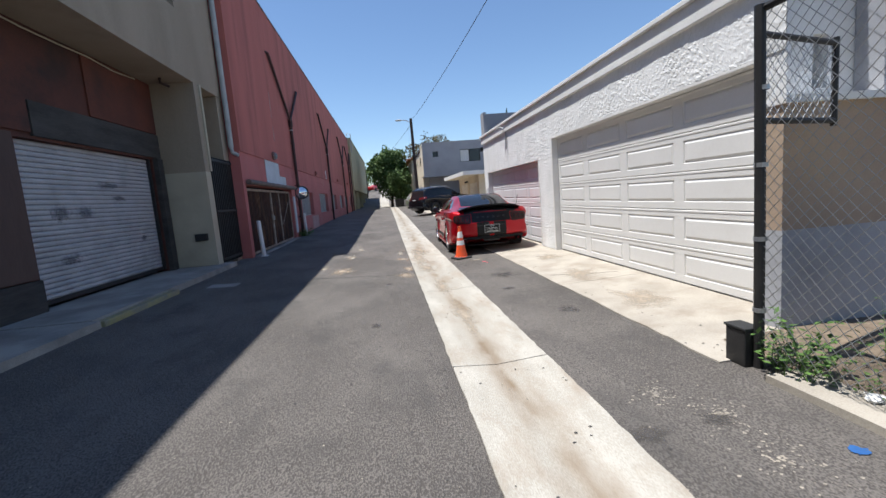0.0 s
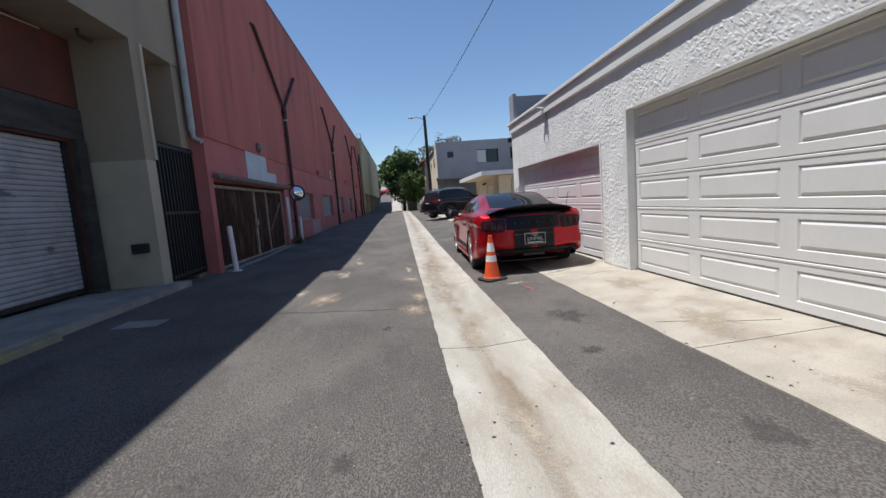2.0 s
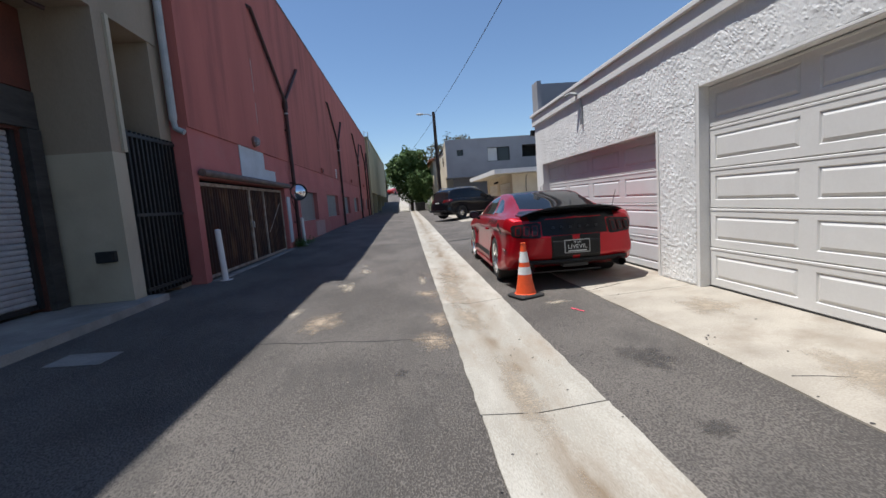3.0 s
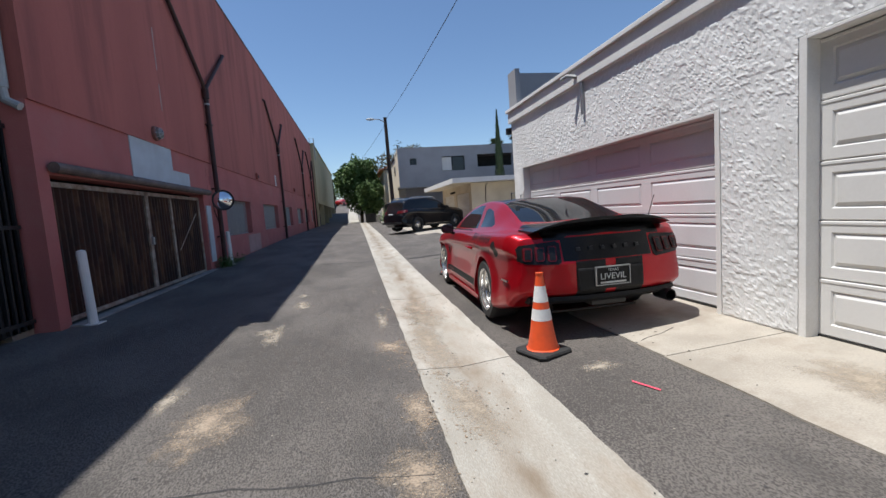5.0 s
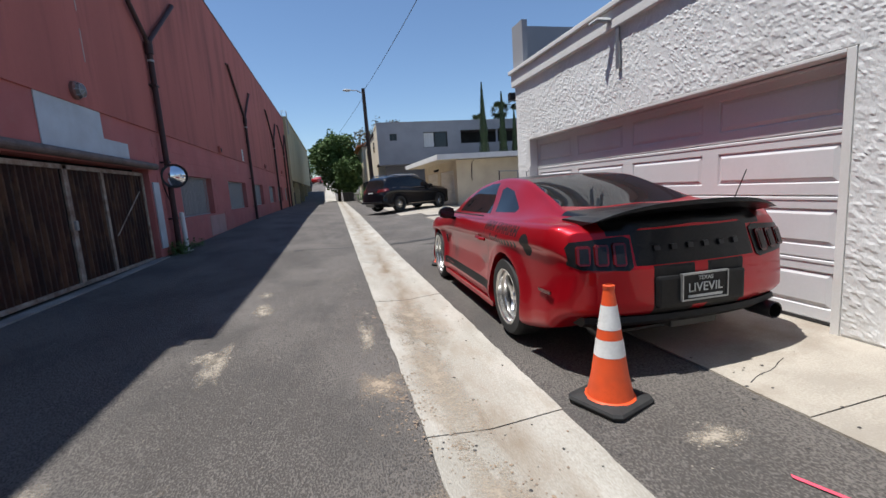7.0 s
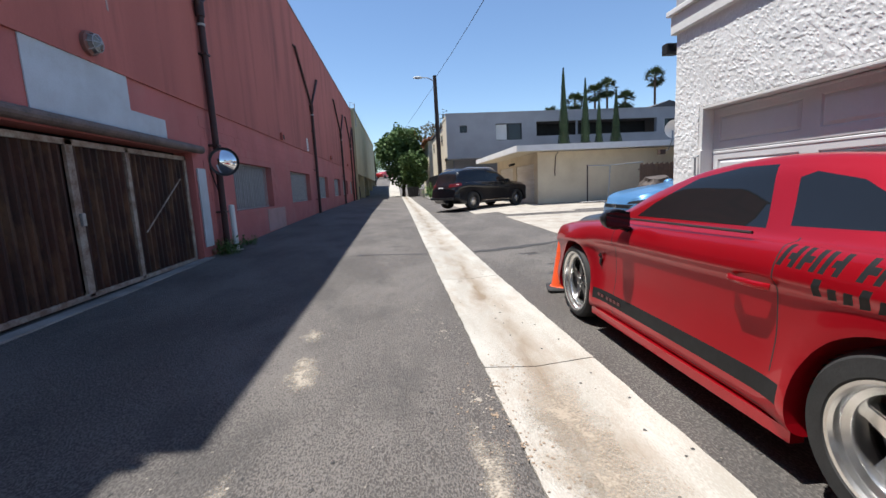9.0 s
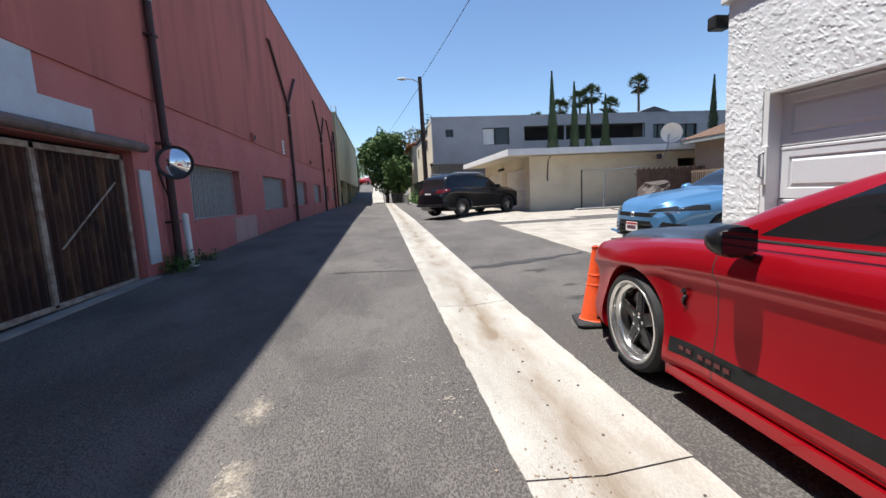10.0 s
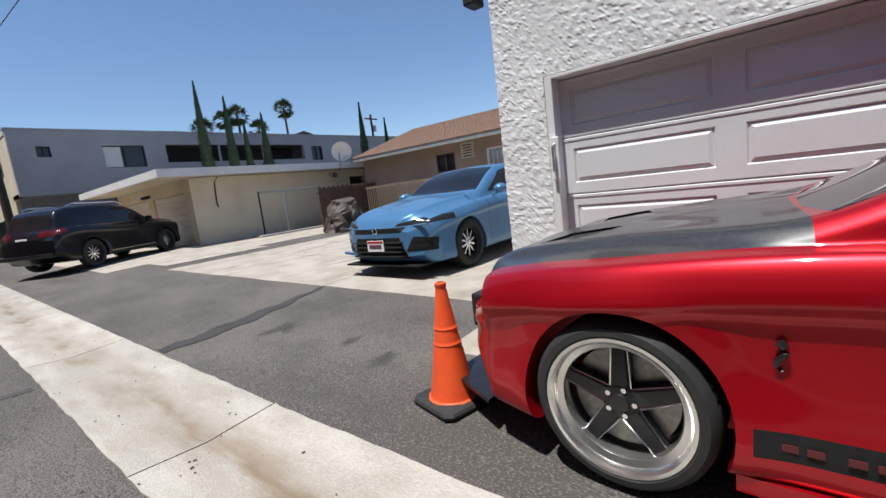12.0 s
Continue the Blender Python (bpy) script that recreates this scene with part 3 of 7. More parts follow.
# ---- left: beige building ----
XB, XD = -3.42, -4.35
bei = thing("beige_building", "beige stucco building with recessed loading doors", "building", (-7, 6, 0.1))
SOF = 4.22
bm = bmesh.new()
wall_x(bm, XB - 0.25, XB, (-14, 14.6), (SOF, 8.0), [(11.5, 12.6, 5.6, 6.7)])
part("upper_wall", bm, BEIGE, bei)
w = new("window")
w.parent = bei
w.matrix_basis = Matrix.Translation((3.4, 6, 5.5))
part("pane", B(XB - 0.15, XB - 0.13, 11.5, 12.6, 5.6, 6.7), PANE, w)
part("frame", B(XB - 0.12, XB - 0.06, 11.5, 12.6, 5.6, 5.66), WHITE, w)
part("soffit", B(XD - 0.2, XB - 0.25, -14, 14.6, SOF, SOF + 0.12), BEIGE, bei)
bm = bmesh.new()
wall_x(bm, XD - 0.25, XD, (-14, 13.02), (-0.2, SOF), [(9.19, 12.71, -0.2, 2.58), (3.6, 7.95, -0.2, 2.58), (-4, 1.5, -0.2, 2.58)])
part("back_wall", bm, RUSTWOOD, bei)
part("rust_board", B(XD, XD + 0.03, 10.86, 13.0, 3.14, SOF - 0.02), mat("rust_board_red", (0.125, 0.036, 0.021), (0.07, 0.024, 0.016), 1.8, 0.85, 0.3, 40, stain=(0.03, 0.02, 0.018), stain_scale=1.0, stain_amount=0.8), bei, "reddish board nailed over the doorway")
part("header_beam", B(XD, XD + 0.05, 9.5, 13.0, 2.62, 3.12, bevel=0.008), OLDWOOD, bei, "scorched weathered timber beam")
part("header_beam", B(XD, XD + 0.04, 3.0, 9.48, 2.66, 3.14, bevel=0.008), RUSTWOOD, bei)
part("pier_board", B(XD, XD + 0.06, 8.13, 9.1, 0.62, 2.62, bevel=0.006), BROWN, bei, "brown painted plywood panel")
part("pier_base", B(XD, XD + 0.07, 8.1, 9.15, 0.05, 0.6, bevel=0.008), OLDWOOD, bei, "bare weathered plywood base")
part("pier_post", B(XD, XD + 0.09, 7.97, 8.11, 0.05, 2.64, bevel=0.006), OLDWOOD, bei)
part("door_post", B(XD, XD + 0.1, 12.73, 12.95, 0.05, 2.6, bevel=0.006), OLDWOOD, bei)
bm = bmesh.new()
box(bm, XD - 0.25, XB, 13.02, 13.3, 2.28, SOF)
part("pier_upper", bm, BEIGE, bei)
part("pier_lower", B(XD - 0.25, XB + 0.004, 13.016, 13.304, -0.2, 2.28), BEIGE_LIGHT, bei, "lighter repainted lower pier")
part("pier_edge", B(XB - 0.01, XB + 0.04, 13.24, 13.32, 2.3, SOF), BEIGE_LIGHT, bei)
part("recess_wall", B(XD - 0.25, XD + 0.1, 13.3, 14.6, -0.2, SOF), BEIGE, bei)
part("corner_pier", B(XD - 0.25, XB - 0.02, 14.35, 14.7, -0.2, 8.0), BEIGE, bei)
part("north_wall", B(-14, XD - 0.25, 14.4, 14.7, -0.2, 8.0), BEIGE, bei)
part("south_wall", B(-14, XB - 0.25, -14.2, -13.9, -0.2, 8.0), BEIGE, bei)
part("roof", B(-14, XB - 0.25, -13.9, 14.4, 7.5, 7.7), DARKROOF, bei)
part("parapet_cap", B(XB - 0.3, XB + 0.03, -14, 14.7, 8.0, 8.06), BEIGE, bei)
bx = thing("meter_box", "small black metal box set in the beige pier", "box", (-3.7, 13.0, 0.82))
part("case", B(-0.12, 0.14, -0.06, 0.02, -0.09, 0.07, bevel=0.01), BLACK, bx, world=False)
part("lid", B(-0.10, 0.12, -0.07, -0.06, -0.07, 0.05), RUBBER, bx, world=False)


def roll_door(y0, y1, z0, z1):
    d = thing("rolling_door", "pale ribbed steel rolling door with graffiti smudges", "door", (XD - 0.1, (y0 + y1) / 2, z0), group="rolling doors")
    n = int((z1 - z0) / 0.075)
    h = (z1 - z0) / n
    for k in range(n):
        bm = bmesh.new()
        z = z0 + k * h
        prof = ((0, 0.0), (0.018, 0.012), (0.024, h * 0.5), (0.018, h - 0.014), (0.0, h - 0.003))
        c = [[bm.verts.new((XD - 0.12 + px, yy, z + pz)) for px, pz in prof] for yy in (y0, y1)]
        for i in range(4):
            bm.faces.new((c[0][i], c[1][i], c[1][i + 1], c[0][i + 1]))
        part("slat", bm, ROLLSTEEL, d)
    part("bottom_bar", B(XD - 0.14, XD - 0.08, y0, y1, z0 - 0.06, z0), BLACK, d)
    for y in (y0, y1):
        part("guide_rail", B(XD - 0.14, XD - 0.05, y - 0.03, y + 0.03, z0 - 0.06, z1), BLACK, d)


roll_door(9.22, 12.68, 0.26, 2.58)
roll_door(3.63, 7.92, 0.26, 2.58)
SMUDGE = mat("grey_spray_smudge", (0.17, 0.17, 0.185), (0.12, 0.12, 0.13), 14, 0.7, 0.0, 60, grain=1.4, fade=True)
for k, (y, z, w, h) in enumerate(((9.95, 1.52, 0.26, 0.15), (10.5, 1.50, 0.30, 0.12), (11.25, 1.98, 0.45, 0.07), (10.0, 0.78, 0.28, 0.10), (11.5, 1.75, 0.25, 0.06), (12.1, 0.95, 0.12, 0.06))):
    bm = bmesh.new()
    c = bm.verts.new((XD - 0.092, y, z))
    ring = []
    for q in range(22):
        a = 2 * math.pi * q / 22
        g = 1 + 0.5 * noise.noise(Vector((math.cos(a) * 2, math.sin(a) * 2, k * 4.3)))
        ring.append(bm.verts.new((XD - 0.092, y + w * g * math.cos(a), z + h * g * math.sin(a))))
    for q in range(22):
        bm.faces.new((c, ring[q], ring[(q + 1) % 22]))
    ob = solid("graffiti", bm, SMUDGE, "faded grey spray smudge on the rolling door", "graffiti")
    ob.data.attributes.new("fade", "FLOAT", "POINT").data[0].value = 1.0
# unseen plate, added and coloured near-black for the darkness behind the doors
solid("room_back", B(-7, -6.9, -10, 13, 0, 4), DARK, "unseen near-black wall added behind the rolling doors", "wall", kind="structure")
fx = thing("flood_fixture", "small boxy wall light on the rusty boards", "wall light", (XD + 0.02, 8.98, 3.78))
part("body", B(0, 0.12, -0.09, 0.09, -0.08, 0.1, bevel=0.015), mat("fixture_bronze", (0.25, 0.19, 0.13), None, 8, 0.5, 0.1, 50), fx, world=False)
for k in range(3):
    part("lens", B(0.12, 0.13, -0.08 + k * 0.055, -0.035 + k * 0.055, -0.06, 0.07), glass("fixture_lens", (0.4, 0.36, 0.3), 0.2), fx, world=False)
cab = thing("wall_cable", "loose cable along the soffit edge", "cable", (XD + 0.05, 8, 4.1))
part("cable", T([(XD + 0.06, 4 + k * 0.7, 4.16 - 0.05 * math.sin(k * 1.3) ** 2) for k in range(13)], 0.012, 6), BEIGE_LIGHT, cab)
part("cable", T([(XD + 0.05, 8.0, 4.14), (XD + 0.05, 8.05, 3.9), (XD + 0.04, 8.0, 3.6)], 0.01, 6), BEIGE_LIGHT, cab)
hk = thing("soffit_fixture", "rusty bracket under the beige soffit", "bracket", (-3.9, 12.6, SOF))
part("bracket", T([(0, 0, 0), (0, 0, -0.1), (0.1, 0.15, -0.14)], 0.03, 8), RUSTPIPE, hk, world=False)
# black gate in the recess
bg = thing("iron_gate", "tall black iron gate with close vertical bars", "gate", (XB, 14, 0.15))
part("panel", B(XB - 0.06, XB - 0.02, 13.34, 14.66, 0.12, 2.62), BLACK, bg)
for k in range(12):
    y = 13.36 + k * 0.115
    part("bar", B(XB - 0.02, XB + 0.02, y, y + 0.03, 0.14, 2.64), BLACK, bg)
for z in (0.2, 1.35, 2.55):
    part("rail", B(XB - 0.025, XB + 0.03, 13.32, 14.68, z, z + 0.05), BLACK, bg)
dp = thing("downpipe", "pale grey metal downpipe at the joint of the buildings", "drain pipe", (XB + 0.1, 14.66, 2.9))
part("pipe", T([(XB + 0.1, 14.62, 8.0), (XB + 0.1, 14.62, 3.0)], 0.065, 12), PIPE_GREY, dp)
part("outlet", T([(XB + 0.1, 14.62, 3.0), (XB + 0.12, 14.62, 2.86), (XB + 0.26, 14.62, 2.78)], 0.05, 10), PIPE_GREY, dp)
# raised concrete apron
bm = bmesh.new()
box(bm, XD - 0.15, -3.05, -12, 8.2, -0.25, 0.14)
box(bm, XD - 0.15, -3.15, 8.21, 13.4, -0.25, 0.15)
solid("pavement_left", bm, OLD_CONCRETE, "dirty raised concrete apron before the rolling doors", "pavement", kind="structure")
solid("kerb_yellow", B(-3.16, -3.03, 8.25, 10.2, -0.2, 0.12, bevel=0.02), mat("faded_yellow", (0.34, 0.30, 0.13), (0.22, 0.21, 0.17), 5, 0.9, 0.4, 40), "broken kerb edge with faded yellow paint", "kerb", kind="structure")
bm = bmesh.new()
sheet(bm, -2.75, -2.25, 10.5, 10.85, 0.006)
solid("plate", bm, OLD_CONCRETE, "pale flat patch set in the asphalt", "patch")

# ---- left: olive building beyond ----
oli = thing("olive_building", "olive stucco building with open dark ground floor", "building", (-6, 68, 0.3))
part("upper_wall", B(-9, -2.9, 52.3, 86, 2.7, 8.3), GREENB, oli)
part("column", B(-3.3, -2.95, 52.3, 52.9, -0.2, 2.7), GREENB, oli)
for y in (60, 68, 76, 85.4):
    part("column", B(-3.4, -2.95, y, y + 0.5, -0.2, 2.7), GREENB, oli)
# near-black back: the shade of the open ground floor is in its colour
part("back_wall", B(-9, -6.5, 52.3, 86, -0.2, 2.7), DARK, oli)
part("roof_cap", B(-9.05, -2.82, 52.25, 86.05, 8.3, 8.42), GREENB, oli)
lad = thing("roof_ladder", "metal access ladder rails on the roof edge", "ladder", (-2.9, 52.6, 8.3))
for y in (52.4, 53.0):
    part("rail", T([(-2.8, y, 6.9), (-2.8, y, 8.9), (-3.2, y, 8.95), (-3.2, y, 8.4)], 0.025, 6), STEEL, lad)
for k in range(6):
    part("rung", T([(-2.8, 52.4, 7.0 + k * 0.3), (-2.8, 53.0, 7.0 + k * 0.3)], 0.015, 5), STEEL, lad)

# ---- right: garage ----
gar = thing("garage", "white heavy-textured stucco garage block with two sectional doors", "garage", (7, 12, 0))
GX = 4.05
D1, D2 = (6.25, 11.4, -0.2, 2.34), (12.16, 17.16, -0.2, 1.98)
bm = bmesh.new()
wall_x(bm, GX, GX + 0.25, (6.0, 17.62), (-0.25, 2.97), [D1, D2])
part("front_wall", bm, STUCCO, gar)
part("north_wall", B(GX + 0.25, 12, 17.4, 17.62, -0.25, 2.97), STUCCO, gar)
bm = bmesh.new()
wall_y(bm, 6.0, 6.2, (GX + 0.25, 12), (-0.25, 2.97), [(4.28, 4.45, 2.0, 2.45)])
part("south_wall", bm, STUCCO, gar)
part("back_wall", B(11.8, 12, 6.2, 17.4, -0.25, 2.97), STUCCO, gar)
part("roof", B(GX + 0.05, 12, 6.02, 17.6, 2.97, 3.06), DARKROOF, gar)
bm = bmesh.new()
box(bm, GX - 0.06, GX + 0.06, 5.95, 17.68, 2.95, 3.17, bevel=0.01)
box(bm, GX - 0.10, GX + 0.06, 5.92, 17.72, 3.175, 3.24, bevel=0.01)
part("fascia", bm, WHITE, gar, "white painted roof edge board")
part("fascia", B(GX + 0.07, 12, 17.62, 17.7, 2.97, 3.22), WHITE, gar)
part("fascia", B(GX + 0.07, 12, 5.92, 6.0, 2.97, 3.22), WHITE, gar)
part("grey_bay", B(4.7, 8, 5.75, 5.99, 1.9, 6.2), GREYPAINT, gar, "grey painted projecting wall")


def door_section(y0, y1, z0, z1, x, cols):
    """One steel section pressed in one sheet with stamped long panels."""
    bm = bmesh.new()
    pitch, hh = (y1 - y0) / cols, z1 - z0
    lo, hi = z0 + hh * 0.2, z1 - hh * 0.2
    ys = [y0]
    for c in range(cols):
        ys += [y0 + pitch * c + 0.09, y0 + pitch * (c + 1) - 0.09]
    ys.append(y1)
    prof = [(x + 0.04, z0), (x + 0.006, z0 + 0.002), (x, z0 + 0.01), (x, lo), (x, hi), (x, z1 - 0.035), (x - 0.005, z1 - 0.03), (x - 0.005, z1 - 0.012), (x + 0.006, z1 - 0.006), (x + 0.04, z1 - 0.005)]
    g = [[bm.verts.new((px, yy, pz)) for px, pz in prof] for yy in ys]
    for i in range(len(ys) - 1):
        for j in range(len(prof) - 1):
            if j == 3 and i % 2 == 1:
                rim = [g[i][3], g[i + 1][3], g[i + 1][4], g[i][4]]
                for inset, dep in ((0.012, 0.014), (0.045, -0.002), (0.06, -0.002)):
                    a, b = ys[i], ys[i + 1]
                    nxt = [bm.verts.new((x + dep, q, r)) for q, r in ((a + inset, lo + inset), (b - inset, lo + inset), (b - inset, hi - inset), (a + inset, hi - inset))]
                    for q in range(4):
                        bm.faces.new((rim[q], rim[(q + 1) % 4], nxt[(q + 1) % 4], nxt[q]))
                    rim = nxt
                bm.faces.new(rim)
            else:
                bm.faces.new((g[i][j], g[i + 1][j], g[i + 1][j + 1], g[i][j + 1]))
    for col in (g[0], g[-1]):
        bm.faces.new(col)
    return bm


def garage_door(hole, x, z0, rows, cols, paint, label):
    d = new("garage_door")
    d.parent = gar
    d.matrix_basis = Matrix.Translation((GX - 7, (hole[0] + hole[1]) / 2 - 12, 0))
    d["label"] = label
    y0, y1, top = hole[0] + 0.06, hole[1] - 0.06, hole[3] - 0.03
    h = (top - z0) / rows
    for r in range(rows):
        part("section", door_section(y0, y1, z0 + r * h, z0 + (r + 1) * h, x, cols), paint, d)
    for ya, yb in ((hole[0], y0), (y1, hole[1])):
        bm = bmesh.new()
        box(bm, GX - 0.012, x + 0.05, ya, yb, -0.05, hole[3], bevel=0.006)
        part("jamb", bm, WHITE, d)
    part("head_trim", B(GX - 0.012, x + 0.05, y0, y1, top, hole[3], bevel=0.006), WHITE, d)
    part("bottom_seal", B(x - 0.005, x + 0.03, y0, y1, z0 - 0.02, z0), RUBBER, d)


garage_door(D1, GX + 0.115, 0.0, 5, 4, DOOR_PAINT, "white sectional garage door with stamped long panels")
garage_door(D2, GX + 0.13, 0.01, 4, 4, DOOR_PINK, "faded pinkish white sectional garage door")
# rough trowelled plaster relief in front of the wall
rnd = random.Random(7)
bm = bmesh.new()


def relief(bm, y0, y1, z0, z1, step=0.019):
    ny, nz = int((y1 - y0) / step), int((z1 - z0) / step)
    rows = []
    for j in range(nz + 1):
        row = []
        for i in range(ny + 1):
            yy, zz = y0 + (y1 - y0) * i / ny, z0 + (z1 - z0) * j / nz
            w = noise.noise(Vector((yy * 2.3, zz * 2.3, 8.4)))
            v = noise.noise(Vector((yy * 2.6, zz * 2.6, 1.7)))
            p = Vector((yy * 20.0 + 1.2 * zz + 1.8 * w, zz * 21.0 + 1.8 * v, 3.1))
            r = noise.fractal(p, 0.9, 2.2, 3) + 0.35 * noise.noise(p * 0.22)
            plate = min(1.0, max(0.0, (r + 0.05 + 0.25 * w) * (2.6 + 2.4 * v)))
            row.append(bm.verts.new((GX - 0.006 - (0.0046 * plate + 0.0016 * noise.noise(p * 2.3) + 0.005 * noise.noise(p * 0.15)), yy, zz)))
        rows.append(row)
    for u, w in zip(rows, rows[1:]):
        for i in range(ny):
            bm.faces.new((u[i], u[i + 1], w[i + 1], w[i]))


relief(bm, 11.41, 12.15, 0.0, 2.345)
relief(bm, 17.17, 17.62, 0.0, 1.985)
relief(bm, 12.15, 17.62, 1.985, 2.95)
relief(bm, 6.0, 12.15, 2.345, 2.95)
part("plaster_skin", bm, STUCCO, gar, "heavy trowelled plaster texture")
hnd = thing("door_handle_bar", "white handle plate on the garage door frame", "handle", (GX - 0.03, 17.1, 1.3))
part("plate", B(-0.02, 0.015, -0.035, 0.035, -0.18, 0.18, bevel=0.01), WHITE, hnd, world=False)
part("grip", T([(-0.02, 0, -0.12), (-0.06, 0, -0.1), (-0.06, 0, 0.1), (-0.02, 0, 0.12)], 0.012, 8), STEEL, hnd, world=False)
cam_l = thing("security_light", "small black floodlight under the garage roof corner", "light", (GX + 0.02, 17.75, 2.82))
part("head", B(-0.09, 0.09, -0.02, 0.1, -0.07, 0.07, bevel=0.02), BLACK, cam_l, world=False)
part("arm", T([(0.02, -0.12, 0.05), (0.02, 0.0, 0.0)], 0.02, 8), BLACK, cam_l, world=False)
strap = thing("wall_bracket", "old metal strap and lamp bracket on the white wall", "bracket", (GX - 0.03, 14.6, 2.9))
part("strap", B(-0.02, 0.0, -0.03, 0.03, -0.42, 0.1), STEEL, strap, world=False)
part("lamp_holder", T([(-0.02, 0.1, 0.15), (-0.12, 0.22, 0.2), (-0.18, 0.3, 0.16)], 0.03, 8), PIPE_GREY, strap, world=False)
chm = thing("roof_box", "grey stucco roof enclosure on the garage", "parapet", (4.7, 17.4, 3))
part("wall", B(4.02, 4.12, 17.2, 17.62, 3.25, 3.98), GREYHOUSE, chm)
part("wall", B(4.12, 6.4, 17.5, 17.62, 3.25, 3.98), GREYHOUSE, chm)

# ---- right: fence and walls by the first door ----
yard = thing("yard_wall", "low block wall, tan above and grey below", "wall", (5, 5.9, 0))
part("upper_part", B(3.75, 9, 5.72, 5.90, 0.82, 1.84), TAN, yard)
part("lower_part", B(3.75, 9, 5.715, 5.905, -0.3, 0.82), GREYPAINT, yard)
part("cap", B(3.73, 9, 5.68, 5.92, 1.84, 1.9), WHITE, yard)
fen = thing("chain_link_fence", "rusty chain-link fence with dark pipe frame", "fence", (3.08, 3.5, 0))
FX = 3.06
part("corner_post", T([(FX, 5.2, -0.1), (FX - 0.005, 5.2, 1.2), (FX - 0.02, 5.2, 2.38)], 0.034, 12), BLACK, fen)
part("post", T([(FX, 0.6, -0.1), (FX, 0.6, 2.4)], 0.04, 10), BLACK, fen)
part("top_rail", T([(FX, 5.2, 2.36), (FX, -2, 2.40)], 0.028, 8), BLACK, fen)


def mesh_wires(bm, p0, du, length, z0, z1, pitch=0.085, r=0.0028):
    h = z1 - z0
    n = int((length + h) / pitch)
    for s in (1, -1):
        for k in range(n + 1):
            a = k * pitch - h
            u0, u1 = a, a + h
            v0, v1 = z0, z1
            if u0 < 0:
                v0, u0 = z0 - u0, 0
            if u1 > length:
                v1, u1 = z1 - (u1 - length), length
            if u1 - u0 < 0.02:
                continue
            if s < 0:
                u0, u1 = length - u0, length - u1
            a3 = Vector(p0) + Vector(du) * u0
            b3 = Vector(p0) + Vector(du) * u1
            tube(bm, [(a3.x + 0.003 * s, a3.y, v0), (b3.x + 0.003 * s, b3.y, v1)], r, 3, cap=False)


bm = bmesh.new()
mesh_wires(bm, (FX, 5.2, 0), (0, -1, 0), 4.2, 0.02, 2.35)
part("wire_mesh", bm, STEEL, fen)
gp = thing("gate_panel", "small chain-link panel in black pipe frame above the wall", "gate", (3.5, 5.25, 1.6))
for a, b in (((3.1, 5.25, 2.22), (3.95, 5.5, 2.22)), ((3.1, 5.25, 1.66), (3.95, 5.5, 1.66)), ((3.1, 5.25, 1.66), (3.1, 5.25, 2.22)), ((3.95, 5.5, 1.62), (3.95, 5.5, 2.26))):
    part("rail", T([a, b], 0.022, 8), BLACK, gp)
bm = bmesh.new()
mesh_wires(bm, (3.1, 5.25, 0), (0.959, 0.282, 0), 0.88, 1.66, 2.22)
part("wire_mesh", bm, STEEL, gp)
for z in (0.35, 0.85, 1.35, 1.85):
    part("tie_band", T([(FX, 5.2, z), (FX, 5.2, z + 0.03)], 0.042, 10), STEEL, fen)
bxx = thing("utility_box", "black metal box standing at the fence post", "box", (3.02, 5.30, gz(2.98, 5.38)))
part("case", B(-0.05, 0.07, -0.08, 0.1, 0.0, 0.27, bevel=0.012), BLACK, bxx, world=False)
part("lid", B(-0.06, 0.08, -0.09, 0.11, 0.27, 0.29, bevel=0.006), RUBBER, bxx, world=False)
bm = bmesh.new()
sheet(bm, 2.92, 3.2, -4, 5.0, 0.05, 0.1, 0.02, 0.4, 21)
solid("kerb_fence", bm, CONCRETE, "concrete kerb under the chain-link fence", "kerb", kind="structure")
bm = bmesh.new()
sheet(bm, 3.2, 6, -4, 5.7, 0.02, 0.0, 0.0, 0.6, 22)
solid("soil", bm, mat("dry_soil", (0.22, 0.17, 0.12), (0.12, 0.09, 0.065), 8, 0.95, 0.7, 40), "dry litter-strewn soil behind the fence", "soil", kind="structure")
bin_ = thing("trash_bin", "black wheeled bin with yellow-edged lid behind the fence", "bin", (4.15, 4.55, 0.02))
bm = bmesh.new()
v = [[bm.verts.new((a * s, b * s, z)) for a, b in ((-1, -1), (1, -1), (1, 1), (-1, 1))] for s, z in ((0.22, 0.06), (0.29, 0.92))]
for i in range(4):
    bm.faces.new((v[0][i], v[0][(i + 1) % 4], v[1][(i + 1) % 4], v[1][i]))
bm.faces.new(v[0][::-1])
bm.faces.new(v[1])
part("body", bm, BLACK, bin_, world=False)
part("lid", B(-0.32, 0.32, -0.33, 0.3, 0.92, 0.97, bevel=0.015), mat("bin_yellow", (0.75, 0.6, 0.06), None, 5, 0.5, 0.05, 30), bin_, world=False)
for s in (-1, 1):
    part("wheel", T([(0.2 * s, 0.26, 0.1), (0.26 * s, 0.26, 0.1)], 0.1, 16), RUBBER, bin_, world=False)
